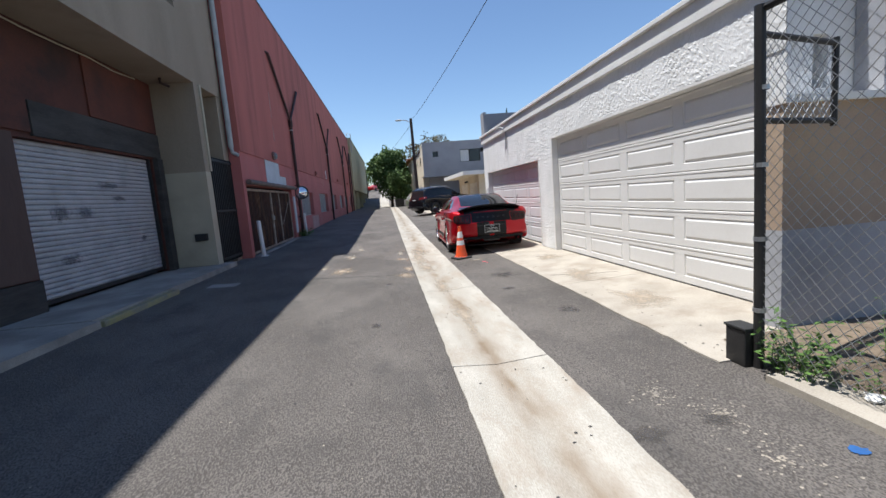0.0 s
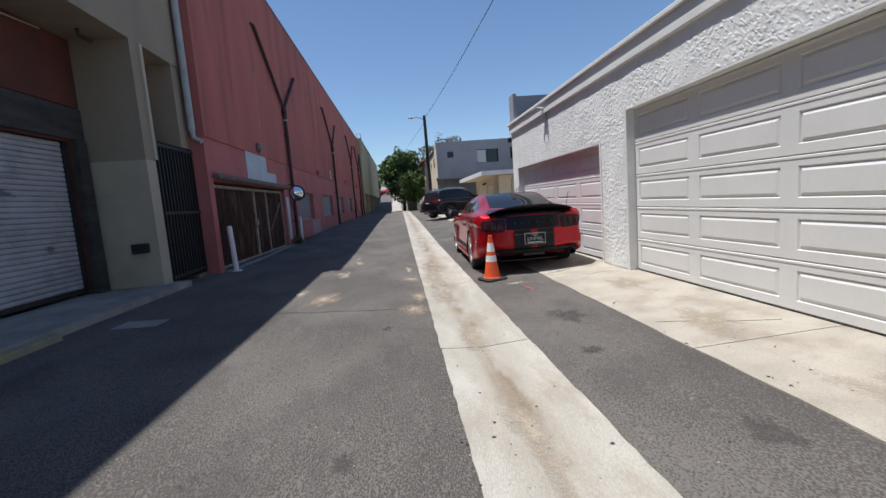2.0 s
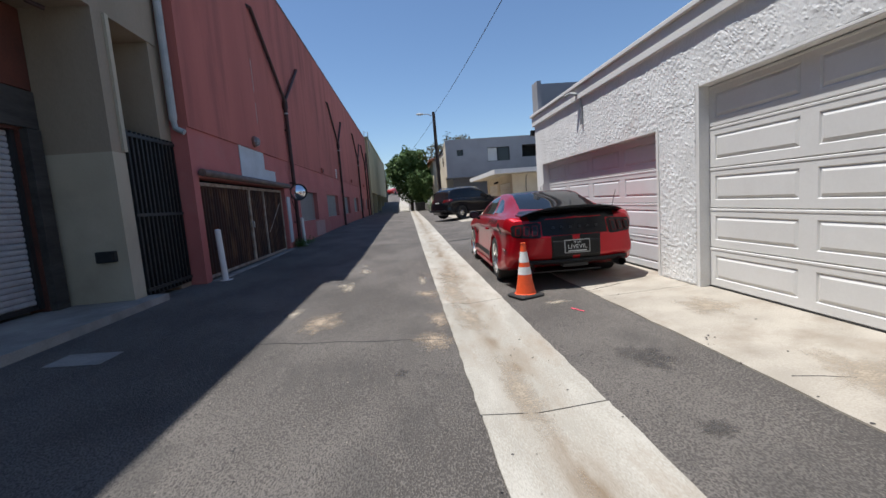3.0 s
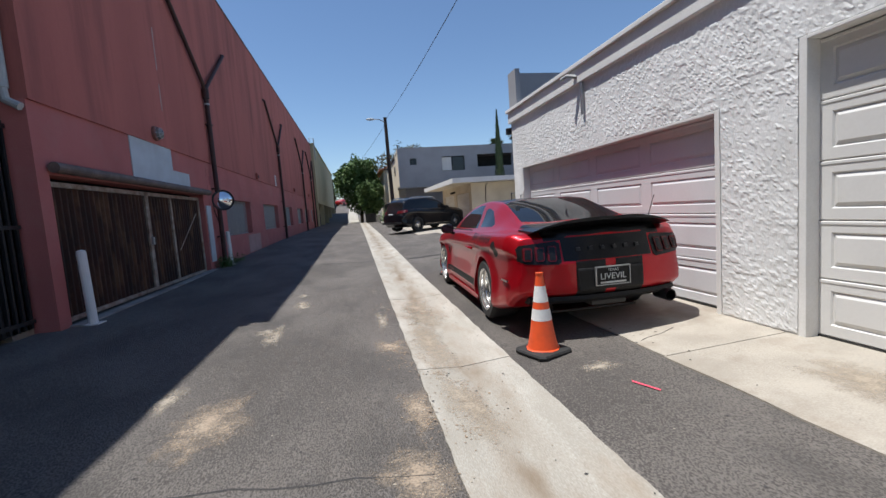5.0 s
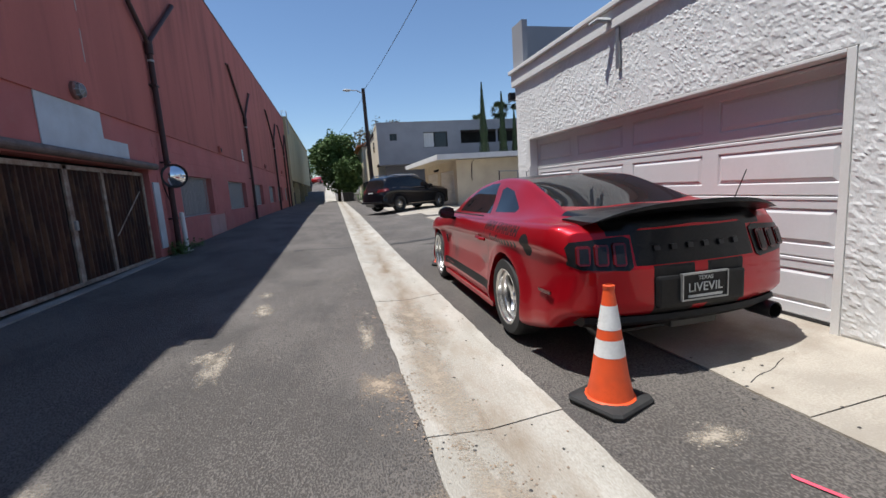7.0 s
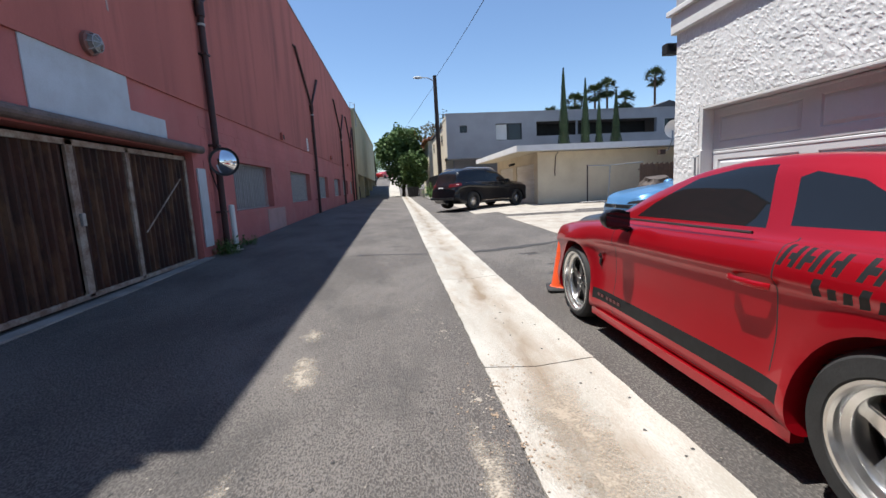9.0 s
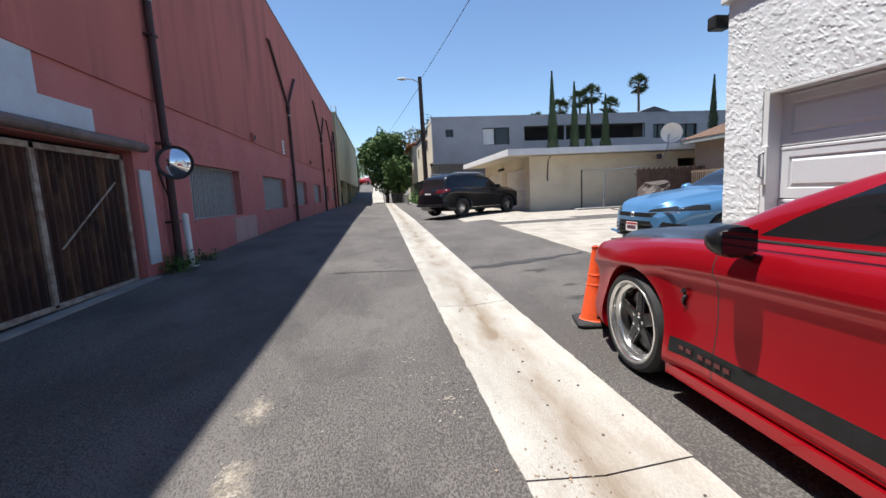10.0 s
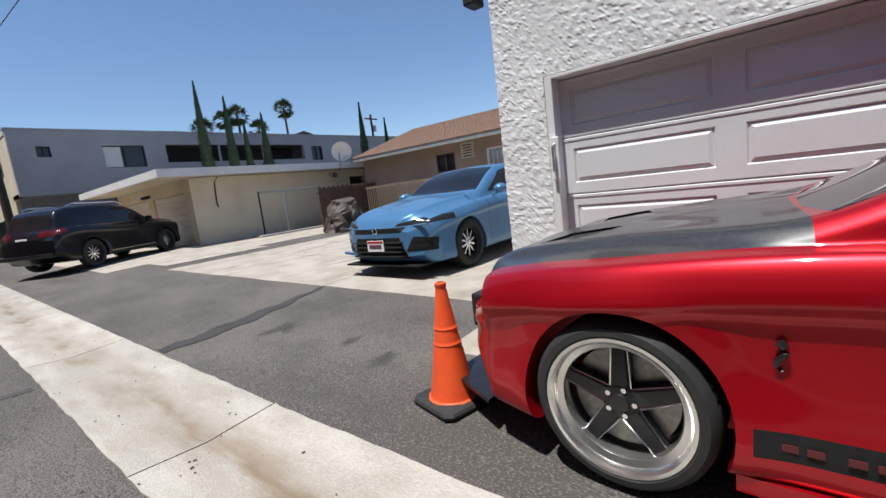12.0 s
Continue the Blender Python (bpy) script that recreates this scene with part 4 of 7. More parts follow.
# ---- right: pole, wires ----
pole = thing("utility_pole", "dark wooden utility pole with a street lamp arm", "utility pole", (3.15, 39.1, 0.2))
POLEWOOD = mat("pole_wood", (0.045, 0.032, 0.026), (0.025, 0.018, 0.015), 8, 0.9, 0.5, 40, stretch=(1, 1, 0.1))
part("post", T([(3.2, 39.1, -0.2), (3.12, 39.1, 7.78)], 0.15, 14, 0.11), POLEWOOD, pole)
part("lamp_arm", T([(3.12, 39.1, 7.45), (2.7, 39.1, 7.66), (2.25, 39.1, 7.68)], 0.03, 8), STEEL, pole)
bm = bmesh.new()
bmesh.ops.create_uvsphere(bm, u_segments=14, v_segments=8, radius=1)
bm.transform(pose(2.12, 39.1, 7.68) @ Matrix.Diagonal((0.30, 0.12, 0.08, 1)))
part("lamp_head", bm, PIPE_GREY, pole, "pale grey street lamp head", smooth=True)
wires = thing("overhead_wire", "black overhead service wires above the alley", "wire", (4, 20, 7))


def sag(a, b, drop, n=16):
    a, b = Vector(a), Vector(b)
    return [a.lerp(b, i / n) - Vector((0, 0, drop * 4 * (i / n) * (1 - i / n))) for i in range(n + 1)]


part("wire", T(sag((3.12, 39.1, 7.6), (4.35, 8, 7.1), 0.35), 0.012, 5), BLACK, wires)
part("wire", T(sag((3.12, 39.1, 7.3), (-0.5, 110, 11.0), 0.5), 0.012, 5), BLACK, wires)

# ---- right: low cream garage ----
low = thing("low_garage", "low cream stucco garage with flat white-edged roof", "garage", (10, 35, 0.2))
LX, LY = 6.8, 31.4
bm = bmesh.new()
wall_x(bm, LX, LX + 0.2, (LY, 39.2), (0.0, 2.52), [(31.95, 35.0, 0.0, 2.05), (35.6, 38.6, 0.0, 2.05)])
part("front_wall", bm, CREAM, low)
bm = bmesh.new()
wall_y(bm, LY, LY + 0.2, (LX + 0.2, 15.2), (0.0, 2.52), [(13.7, 14.6, 1.85, 2.2)])
part("side_wall", bm, CREAM, low)
part("back_wall", B(15.0, 15.2, LY + 0.2, 39.2, 0, 2.52), CREAM, low)
part("end_wall", B(LX + 0.2, 15.0, 39.0, 39.2, 0, 2.52), CREAM, low)
for a, b in ((31.95, 35.0), (35.6, 38.6)):
    d = new("garage_door")
    d.parent = low
    d.matrix_basis = Matrix.Translation((LX - 10, (a + b) / 2 - 35, 0))
    for k in range(8):
        z = 0.18 + k * 0.233
        bm = bmesh.new()
        box(bm, LX + 0.06, LX + 0.09, a, b, z, z + 0.225)
        for q in range(3):
            box(bm, LX + 0.052, LX + 0.0595, a + 0.03, b - 0.03, z + 0.02 + q * 0.075, z + 0.06 + q * 0.075)
        part("board", bm, mat("white_boards", (0.74, 0.71, 0.64), (0.62, 0.58, 0.50), 3, 0.7, 0.2, 50, stretch=(1, 0.3, 3)), d)
part("roof", B(5.75, 15.4, 30.7, 39.9, 2.55, 2.62), WHITE, low)
bm = bmesh.new()
box(bm, 5.62, 5.745, 30.6, 40.0, 2.53, 2.78)
box(bm, 5.745, 15.5, 30.6, 30.695, 2.53, 2.78)
part("fascia", bm, WHITE, low, "white roof edge board")
part("soffit", B(5.75, LX - 0.005, 30.7, 39.9, 2.522, 2.546), CREAM, low)
lamp2 = thing("porch_lamp", "small dark twin spotlight on the cream wall", "wall light", (LX - 0.05, 35.3, 2.2))
part("head", T([(0, -0.1, 0), (-0.18, -0.2, -0.05)], 0.06, 10), BLACK, lamp2, world=False)
part("head", T([(0, 0.1, 0), (-0.18, 0.2, -0.05)], 0.06, 10), BLACK, lamp2, world=False)
part("base", B(-0.04, 0.05, -0.12, 0.12, -0.05, 0.05, bevel=0.01), BLACK, lamp2, world=False)
con = thing("conduit", "thin dark conduit bent on the cream wall", "conduit", (7.6, LY, 1.8))
part("pipe", T([(7.75, LY - 0.03, 2.5), (7.62, LY - 0.03, 2.3), (7.58, LY - 0.03, 1.6), (7.6, LY - 0.03, 1.45)], 0.02, 6), RUSTPIPE, con)
dish = thing("satellite_dish", "round grey satellite dish on a bent mast", "satellite dish", (12.75, 30.52, 2.3))
bm = bmesh.new()
lathe(bm, [(0.42 * q, 0.14 * q * q) for q in np.linspace(0.001, 1, 8)], "y", 28)
bm.transform(pose(0, 0, 0.95, 20, 0, -38) @ Matrix.Diagonal((1, -1, 1, 1)))
part("reflector", bm, WHITE, dish, "white round dish", smooth=True, world=False)
part("mast", T([(-0.1, 0.05, 0.85), (-0.15, 0.0, 0.4), (-0.25, 0.1, 0.05), (-0.55, 0.0, -0.05)], 0.03, 8), STEEL, dish, world=False)
part("feed_arm", T([(0, 0, 0.6), (0.02, -0.45, 0.7)], 0.015, 6), STEEL, dish, world=False)
part("foot", B(-0.75, -0.5, -0.1, 0.1, -0.15, 0.05), BROWN, dish, world=False)

# fences by the cream wall
pf = thing("pipe_fence", "bare steel pipe fence frame with rusty posts", "fence", (9.5, 30.8, 0.2))
part("post", T([(8.9, 30.9, 0.1), (8.9, 30.9, 1.85)], 0.03, 8), RUSTPIPE, pf)
part("post", T([(9.65, 30.5, 0.1), (9.75, 30.5, 1.78)], 0.03, 8), STEEL, pf)
part("top_rail", T([(8.9, 30.9, 1.82), (9.75, 30.6, 1.78), (11.2, 30.4, 1.85)], 0.024, 8), STEEL, pf)
IRON = mat("brown_iron", (0.14, 0.085, 0.06), (0.09, 0.055, 0.04), 6, 0.7, 0.1, 50)
sf = thing("slat_fence", "brown metal slat fence with wood screening", "fence", (12.5, 29.6, 0.2))
for k in range(42):
    x = 10.6 + k * 0.075
    part("slat", B(x, x + 0.055, 29.6, 29.63, 0.2, 1.75 + 0.04 * math.sin(k * 2.1)), IRON, sf)
part("rail", B(10.55, 13.8, 29.64, 29.68, 0.35, 0.40), IRON, sf)
part("rail", B(10.55, 13.8, 29.64, 29.68, 1.5, 1.55), IRON, sf)
irf = thing("iron_fence", "tan iron picket fence before the brown house", "fence", (13.0, 26, 0.15))
IRONT = mat("tan_iron", (0.36, 0.27, 0.19), (0.28, 0.2, 0.14), 6, 0.7, 0.1, 50)
for k in range(64):
    y = 22.2 + k * 0.115
    part("picket", B(12.92, 12.945, y, y + 0.03, 0.15, 1.6), IRONT, irf)
for z in (0.3, 1.5):
    part("rail", B(12.945, 12.98, 22.1, 29.6, z, z + 0.045), IRONT, irf)
solid("ledge", B(8.4, 11.6, 30.2, 30.9, 0.12, 0.26, bevel=0.03), OLD_CONCRETE, "broken concrete footing under the pipe fence", "footing")
# tarp-covered object
tarp = thing("covered_grill", "grill under a brown crumpled cover with a torn hole", "covered grill", (9.9, 27.3, 0.13))
bm = bmesh.new()
rows = []
for j in range(10):
    z = 1.05 * j / 9
    ring = []
    for k in range(40):
        a = 2 * math.pi * k / 40
        s = (1.0 - 0.50 * (j / 9) ** 1.3) * (1 + 0.09 * math.sin(5 * a + j * 0.5) * (1 - j / 12) + 0.04 * math.sin(11 * a))
        sq = 1 / max(abs(math.cos(a)), abs(math.sin(a))) ** 0.6
        ring.append(bm.verts.new((0.85 * s * sq * math.cos(a) * 0.85, 0.5 * s * sq * math.sin(a), z + 0.06 * math.sin(a + 0.5) * (j / 9))))
    rows.append(ring)
for u, w in zip(rows, rows[1:]):
    for k in range(40):
        bm.faces.new((u[k], u[(k + 1) % 40], w[(k + 1) % 40], w[k]))
bm.faces.new(rows[-1])
for v in bm.verts:
    q = v.co * 2.6
    k = 0.5 + 0.5 * min(1.0, v.co.z)
    v.co += Vector((noise.noise(q), noise.noise(q + Vector((7, 0, 0))), 0.6 * noise.noise(q + Vector((0, 9, 0))))) * 0.2 * k
    v.co += Vector((noise.noise(q * 3), noise.noise(q * 3 + Vector((4, 0, 0))), 0)) * 0.06
    v.co.z = max(v.co.z, 0.0)
part("cover", bm, mat("brown_tarp", (0.085, 0.062, 0.05), (0.05, 0.037, 0.03), 5, 0.65, 0.5, 25), tarp, world=False)
bm = bmesh.new()
bmesh.ops.create_uvsphere(bm, u_segments=14, v_segments=8, radius=1)
bm.transform(pose(0.05, -0.46, 0.42) @ Matrix.Diagonal((0.22, 0.12, 0.25, 1)))
part("hole", bm, BLACK, tarp, "dark torn opening", world=False)
solid("pale_bag", B(10.85, 11.25, 27.0, 27.35, 0.13, 0.55, bevel=0.09), REFLECT, "white plastic sack beside the covered grill", "sack")

# ---- right: brown house ----
bh = thing("brown_house", "single-storey tan house with brown shingle roof", "house", (17, 26, 0.2))
bm = bmesh.new()
wall_x(bm, 13.6, 13.8, (17, 30.2), (0, 2.75), [(25.2, 26.1, 1.75, 2.42), (22.9, 23.8, 0.2, 2.35)])
part("wall", bm, TAN, bh)
part("wall", B(13.8, 21, 30.0, 30.2, 0, 2.75), TAN, bh)
part("wall", B(13.8, 21, 17, 17.2, 0, 2.75), TAN, bh)
w = new("window")
w.parent = bh
w.matrix_basis = Matrix.Translation((-3.4, -0.35, 1.5))
part("pane", B(13.68, 13.7, 25.2, 26.1, 1.75, 2.42), PANE, w)
bm = bmesh.new()
for a in ((25.2, 25.25, 1.75, 2.42), (26.05, 26.1, 1.75, 2.42), (25.63, 25.67, 1.75, 2.42), (25.25, 26.05, 1.75, 1.79), (25.25, 26.05, 2.38, 2.42)):
    box(bm, 13.6, 13.67, a[0], a[1], a[2], a[3])
part("frame", bm, mat("bronze_frame", (0.12, 0.10, 0.09), None, 5, 0.5, 0.05, 30), w)
d = new("door")
d.parent = bh
d.matrix_basis = Matrix.Translation((-3.4, -2.65, 0.2))
part("leaf", B(13.68, 13.72, 22.95, 23.75, 0.2, 2.3), mat("grey_door", (0.42, 0.46, 0.48), None, 4, 0.5, 0.05, 40), d)
bm = bmesh.new()
for a in ((22.9, 22.95, 0.2, 2.35), (23.75, 23.8, 0.2, 2.35), (22.95, 23.75, 2.3, 2.35)):
    box(bm, 13.58, 13.67, *a)
part("frame", bm, WHITE, d)
for k in range(4):
    part("security_bar", B(13.64, 13.66, 23.05 + k * 0.18, 23.07 + k * 0.18, 0.4, 2.2), WHITE, d)
part("eave", B(13.0, 13.12, 16.4, 30.3, 2.68, 2.84), mat("eave_board", (0.30, 0.31, 0.29), (0.22, 0.22, 0.21), 4, 0.7, 0.2, 40), bh)
bm = bmesh.new()
for xa, za, xb, zb in ((12.98, 2.85, 17.3, 4.25), (21.6, 2.85, 17.3, 4.25)):
    n = 20
    for k in range(n):
        p, q = k / n, (k + 1.06) / n
        ya, yb = 16.4, 30.3
        x0, x1 = xa + (xb - xa) * p, xa + (xb - xa) * q
        z0, z1 = za + (zb - za) * p + 0.02, za + (zb - za) * q
        vs = [bm.verts.new(c) for c in ((x0, ya, z0), (x0, yb, z0), (x1, yb, z1), (x1, ya, z1), (x0, ya, z0 - 0.03), (x0, yb, z0 - 0.03))]
        bm.faces.new(vs[:4])
        bm.faces.new((vs[0], vs[4], vs[5], vs[1]))
part("roof", bm, SHINGLE, bh)
for y in (16.5, 30.25):
    bm = bmesh.new()
    bm.faces.new([bm.verts.new(c) for c in ((13.1, y, 2.7), (21.5, y, 2.7), (17.3, y, 4.2))])
    part("gable", bm, TAN, bh)
for x, y, h in ((15.2, 23.9, 0.45), (15.6, 23.4, 0.6)):
    part("vent_pipe", T([(x, y, 3.4), (x, y, 3.55 + h)], 0.06, 10), PIPE_GREY, bh)
sn = thing("house_sign", "pale notice board with unreadable lettering on the tan wall", "sign", (13.58, 24.6, 2.4))
part("board", B(-0.02, 0, -0.28, 0.28, -0.27, 0.27), mat("sign_cream", (0.66, 0.62, 0.5), None, 4, 0.7, 0.05, 30), sn, world=False)
for k in range(5):
    part("line", B(-0.025, -0.02, -0.22 + 0.03 * (k % 2), 0.22 - 0.04 * (k % 3), 0.16 - k * 0.095, 0.2 - k * 0.095), BROWN, sn, world=False)
sh = thing("shrub", "small green shrub behind the iron fence", "shrub", (13.25, 27.2, 0.2))

# ---- right: grey house ----
hs = thing("grey_house", "two-storey grey stucco apartment house with flat roof", "house", (14, 50, 0.2))
HW = ((5.25, 5.8, 4.98, 5.5), (7.9, 9.85, 4.36, 5.54), (10.95, 20.3, 4.56, 5.6), (20.95, 21.95, 4.45, 5.5), (23.0, 24.6, 4.45, 5.45))
bm = bmesh.new()
wall_y(bm, 44.0, 44.3, (4.3, 34), (3.15, 6.28), HW)
part("upper_wall", bm, GREYHOUSE, hs)
part("underside", B(4.3, 34, 44.3, 46, 3.15, 3.3), GREYHOUSE, hs)
part("lower_wall", B(5.0, 34, 46.0, 46.3, 0, 3.15), GREYHOUSE, hs)
part("parapet", B(4.25, 34, 43.95, 44.35, 6.28, 6.36), GREYHOUSE, hs)
part("roof", B(4.3, 34, 44.35, 58, 6.0, 6.1), DARKROOF, hs)
CREAMW = ((48.0, 49.2, 4.5, 5.4), (52.0, 53.0, 4.5, 5.4), (55.5, 56.6, 4.5, 5.4), (50, 51, 1.6, 2.6))
bm = bmesh.new()
wall_x(bm, 4.3, 4.5, (44.3, 46.6), (3.15, 6.28), [])
part("side_wall", bm, CREAM, hs)
bm = bmesh.new()
wall_x(bm, 4.42, 4.6, (46.6, 58), (0, 5.9), CREAMW)
part("side_wall", bm, CREAM, hs)
for a, b, c, e in HW:
    w = new("window")
    w.parent = hs
    w.matrix_basis = Matrix.Translation(((a + b) / 2 - 14, -6, c - 0.2))
    wide = b - a > 3
    # wide gallery: no glass, a near-black sheet set back for its inner shade
    part("pane", B(a, b, 45.6 if wide else 44.2, 45.62 if wide else 44.22, c, e), DARK if wide else PANE, w)
    bm = bmesh.new()
    if not wide:
        for q in ((a, a + 0.04, c, e), (b - 0.04, b, c, e), (a + 0.04, b - 0.04, c, c + 0.04), (a + 0.04, b - 0.04, e - 0.04, e), ((a + b) / 2 - 0.02, (a + b) / 2 + 0.02, c + 0.04, e - 0.04)):
            box(bm, q[0], q[1], 44.12, 44.19, q[2], q[3])
        part("frame", bm, BLACK, w)
    else:
        box(bm, a, b, 45.6, 46.0, c - 0.6, c)
        part("gallery_floor", bm, GREYHOUSE, w)
        for q in (14.0, 17.0):
            part("post", B(q, q + 0.12, 44.05, 44.17, c, e), GREYHOUSE, w)
    if 7 < a < 8:
        part("curtain", B(a + 0.05, a + 0.85, 44.193, 44.199, c + 0.05, e - 0.05), CURTAIN, w, "white net curtain")
for a, b, c, e in CREAMW:
    w = new("window")
    w.parent = hs
    w.matrix_basis = Matrix.Translation((-9.6, (a + b) / 2 - 50, c - 0.2))
    part("pane", B(4.5, 4.52, a, b, c, e), PANE, w)
    part("frame", B(4.4, 4.46, a, b, (c + e) / 2 - 0.03, (c + e) / 2 + 0.03), BLACK, w)
tr = thing("tiled_house", "cream house with terracotta tile roof behind the trees", "house", (7, 64, 0.3))
part("wall", B(4.2, 12, 60, 70, 0.2, 6.2), CREAM, tr)
bm = bmesh.new()
for k in range(10):
    x0, x1 = 3.7 + k * 0.45, 3.7 + k * 0.45 + 0.47
    z0, z1 = 6.2 + k * 0.14, 6.2 + k * 0.14 + 0.15
    box(bm, x0, x1, 59.4, 70.6, z0, z1)
part("roof", bm, TERRACOTTA, tr)
bk = thing("far_gable_house", "dark-roofed grey gable house in the distance", "house", (26, 52, 0.3))
part("wall", B(25.5, 38, 60, 70, 0.3, 7.5), GREYHOUSE, bk)
bm = bmesh.new()
vs = [bm.verts.new(c) for c in ((24.9, 59.5, 7.4), (31.5, 59.5, 9.6), (38.6, 59.5, 7.4), (24.9, 70.5, 7.4), (31.5, 70.5, 9.6), (38.6, 70.5, 7.4))]
for q in ((0, 1, 2), (3, 5, 4), (0, 3, 4, 1), (1, 4, 5, 2)):
    bm.faces.new([vs[i] for i in q])
part("roof", bm, DARKROOF, bk)
up2 = thing("far_utility_pole", "distant wooden utility pole with crossarm", "utility pole", (38, 55, 0.3))
part("post", T([(0, 0, 0), (0, 0, 10.6)], 0.13, 8), POLEWOOD, up2, world=False)
part("crossarm", B(-1.0, 1.0, -0.06, 0.06, 10.0, 10.15), POLEWOOD, up2, world=False)
part("transformer", T([(0.4, 0, 8.6), (0.4, 0, 9.3)], 0.22, 10), PIPE_GREY, up2, world=False)

# iron fence beside the grey house, with bins and posts
bf = thing("black_fence", "black iron picket fence along the alley edge", "fence", (3.6, 46, 0.2))
for k in range(70):
    y = 40.2 + k * 0.2
    part("picket", B(3.6, 3.63, y, y + 0.03, 0.2, 2.1), BLACK, bf)
for z in (0.4, 1.95):
    part("rail", B(3.63, 3.67, 40.1, 54.2, z, z + 0.05), BLACK, bf)
for k in range(8):
    p = thing("guard_post", "short grey guard post along the alley", "bollard", (2.95, 52.5 + k * 1.1, 0.3), group="guard posts")
    part("post", T([(0, 0, -0.1), (0, 0, 0.8)], 0.06, 8), OLD_CONCRETE, p, world=False)
for k, (x, y) in enumerate(((1.9, 58.2), (2.5, 58.4), (2.3, 59.4))):
    tb = thing("trash_bin", "dark wheeled bin standing on the alley edge", "bin", (x, y, gz(x, y)), group="alley bins")
    bm = bmesh.new()
    v = [[bm.verts.new((a * s, b * s, z)) for a, b in ((-1, -1), (1, -1), (1, 1), (-1, 1))] for s, z in ((0.22, 0.06), (0.30, 0.95))]
    for i in range(4):
        bm.faces.new((v[0][i], v[0][(i + 1) % 4], v[1][(i + 1) % 4], v[1][i]))
    bm.faces.new(v[0][::-1])
    bm.faces.new(v[1])
    part("body", bm, BLACK, tb, world=False)
    part("lid", B(-0.32, 0.32, -0.34, 0.31, 0.95, 1.02, bevel=0.015), BLACK, tb, world=False)
fb = thing("far_white_house", "pale low building at the top of the rise", "house", (4, 150, 5))
part("wall", B(-2, 14, 150, 160, 5, 8.2), CREAM, fb)
part("roof", B(-2.5, 14.5, 149.5, 160.5, 8.2, 8.5), DARKROOF, fb)
solid("far_wall", B(-12, -4.0, 87, 140, 0, 5.5), GREENB, "distant low wall along the alley", "wall", kind="structure")
lp = thing("far_lamp_post", "distant thin dark post at the alley edge", "post", (-2.9, 87, 1.5))
part("post", T([(0, 0, -0.5), (0, 0, 6.2)], 0.1, 8), POLEWOOD, lp, world=False)


# ---- plants ----
def leaf_cloud(bm, lobes, count, size, rnd, flat=0.0):
    """Many small folded leaves spread over and inside lobes (x, y, z, rx, ry, rz)."""
    weights = [l[3] * l[5] for l in lobes]
    for _ in range(count):
        l = rnd.choices(lobes, weights)[0]
        d = Vector((rnd.gauss(0, 1), rnd.gauss(0, 1), rnd.gauss(0, 1))).normalized()
        r = rnd.random() ** 0.28
        w = 1 + 0.28 * noise.noise(Vector((d.x * 2.2 + l[0], d.y * 2.2 + l[1], d.z * 2.2)))
        p = Vector((l[0] + d.x * l[3] * r * w, l[1] + d.y * l[4] * r * w, l[2] + d.z * l[5] * r * w))
        a = Vector((rnd.gauss(0, 1), rnd.gauss(0, 1), rnd.gauss(0, 0.6))).normalized()
        b = a.cross(Vector((rnd.gauss(0, 1), rnd.gauss(0, 1), rnd.gauss(0, 1)))).normalized()
        s = size * rnd.uniform(0.6, 1.3)
        v = [bm.verts.new(p + q) for q in (a * s, b * s * 0.55, -a * s, -b * s * 0.55)]
        bm.faces.new(v)


def broad_tree(x, y, h, spread, seed, leaf, label, n=9000):
    rnd = random.Random(seed)
    z = gz(x, y)
    t = thing("tree", label, "tree", (x, y, z))
    bm = bmesh.new()
    tube(bm, [(0, 0, -0.2), (0.1, 0, h * 0.25), (0.05, 0.1, h * 0.5)], 0.22, 9, 0.13)
    for k in range(6):
        a = k * 1.05 + rnd.random()
        tube(bm, [(0.05, 0.05, h * 0.4), (spread * 0.3 * math.cos(a), spread * 0.3 * math.sin(a), h * 0.6), (spread * 0.6 * math.cos(a), spread * 0.6 * math.sin(a), h * 0.75)], 0.09, 6, 0.03)
    part("trunk", bm, BARK, t, world=False)
    lobes = [(0, 0, h * 0.56, spread * 0.75, spread * 0.75, h * 0.42)]
    for k in range(8):
        a = k * 0.785 + rnd.uniform(-0.3, 0.3)
        q = rnd.uniform(0.45, 0.68)
        lobes.append((spread * q * math.cos(a), spread * q * math.sin(a), h * rnd.uniform(0.32, 0.85), spread * 0.42, spread * 0.42, h * 0.16))
    bm = bmesh.new()
    leaf_cloud(bm, lobes, n, 0.19, rnd)
    part("crown", bm, leaf, t, world=False)


broad_tree(1.3, 64.5, 8.3, 3.0, 3, LEAF, "dense round-crowned dark green street tree", 13000)
broad_tree(2.5, 60.5, 5.0, 1.6, 4, LEAF, "smaller dense green tree by the fence", 8000)
broad_tree(8.0, 74, 10.5, 3.6, 5, LEAF_DRY, "tall olive-brown sparse tree behind the tiled house", 6000)
broad_tree(-4.5, 128, 6.5, 4, 6, LEAF, "far green tree at the top of the alley", 3000)
broad_tree(8.5, 132, 7.5, 4.5, 7, LEAF, "far green tree beside the rise", 3000)


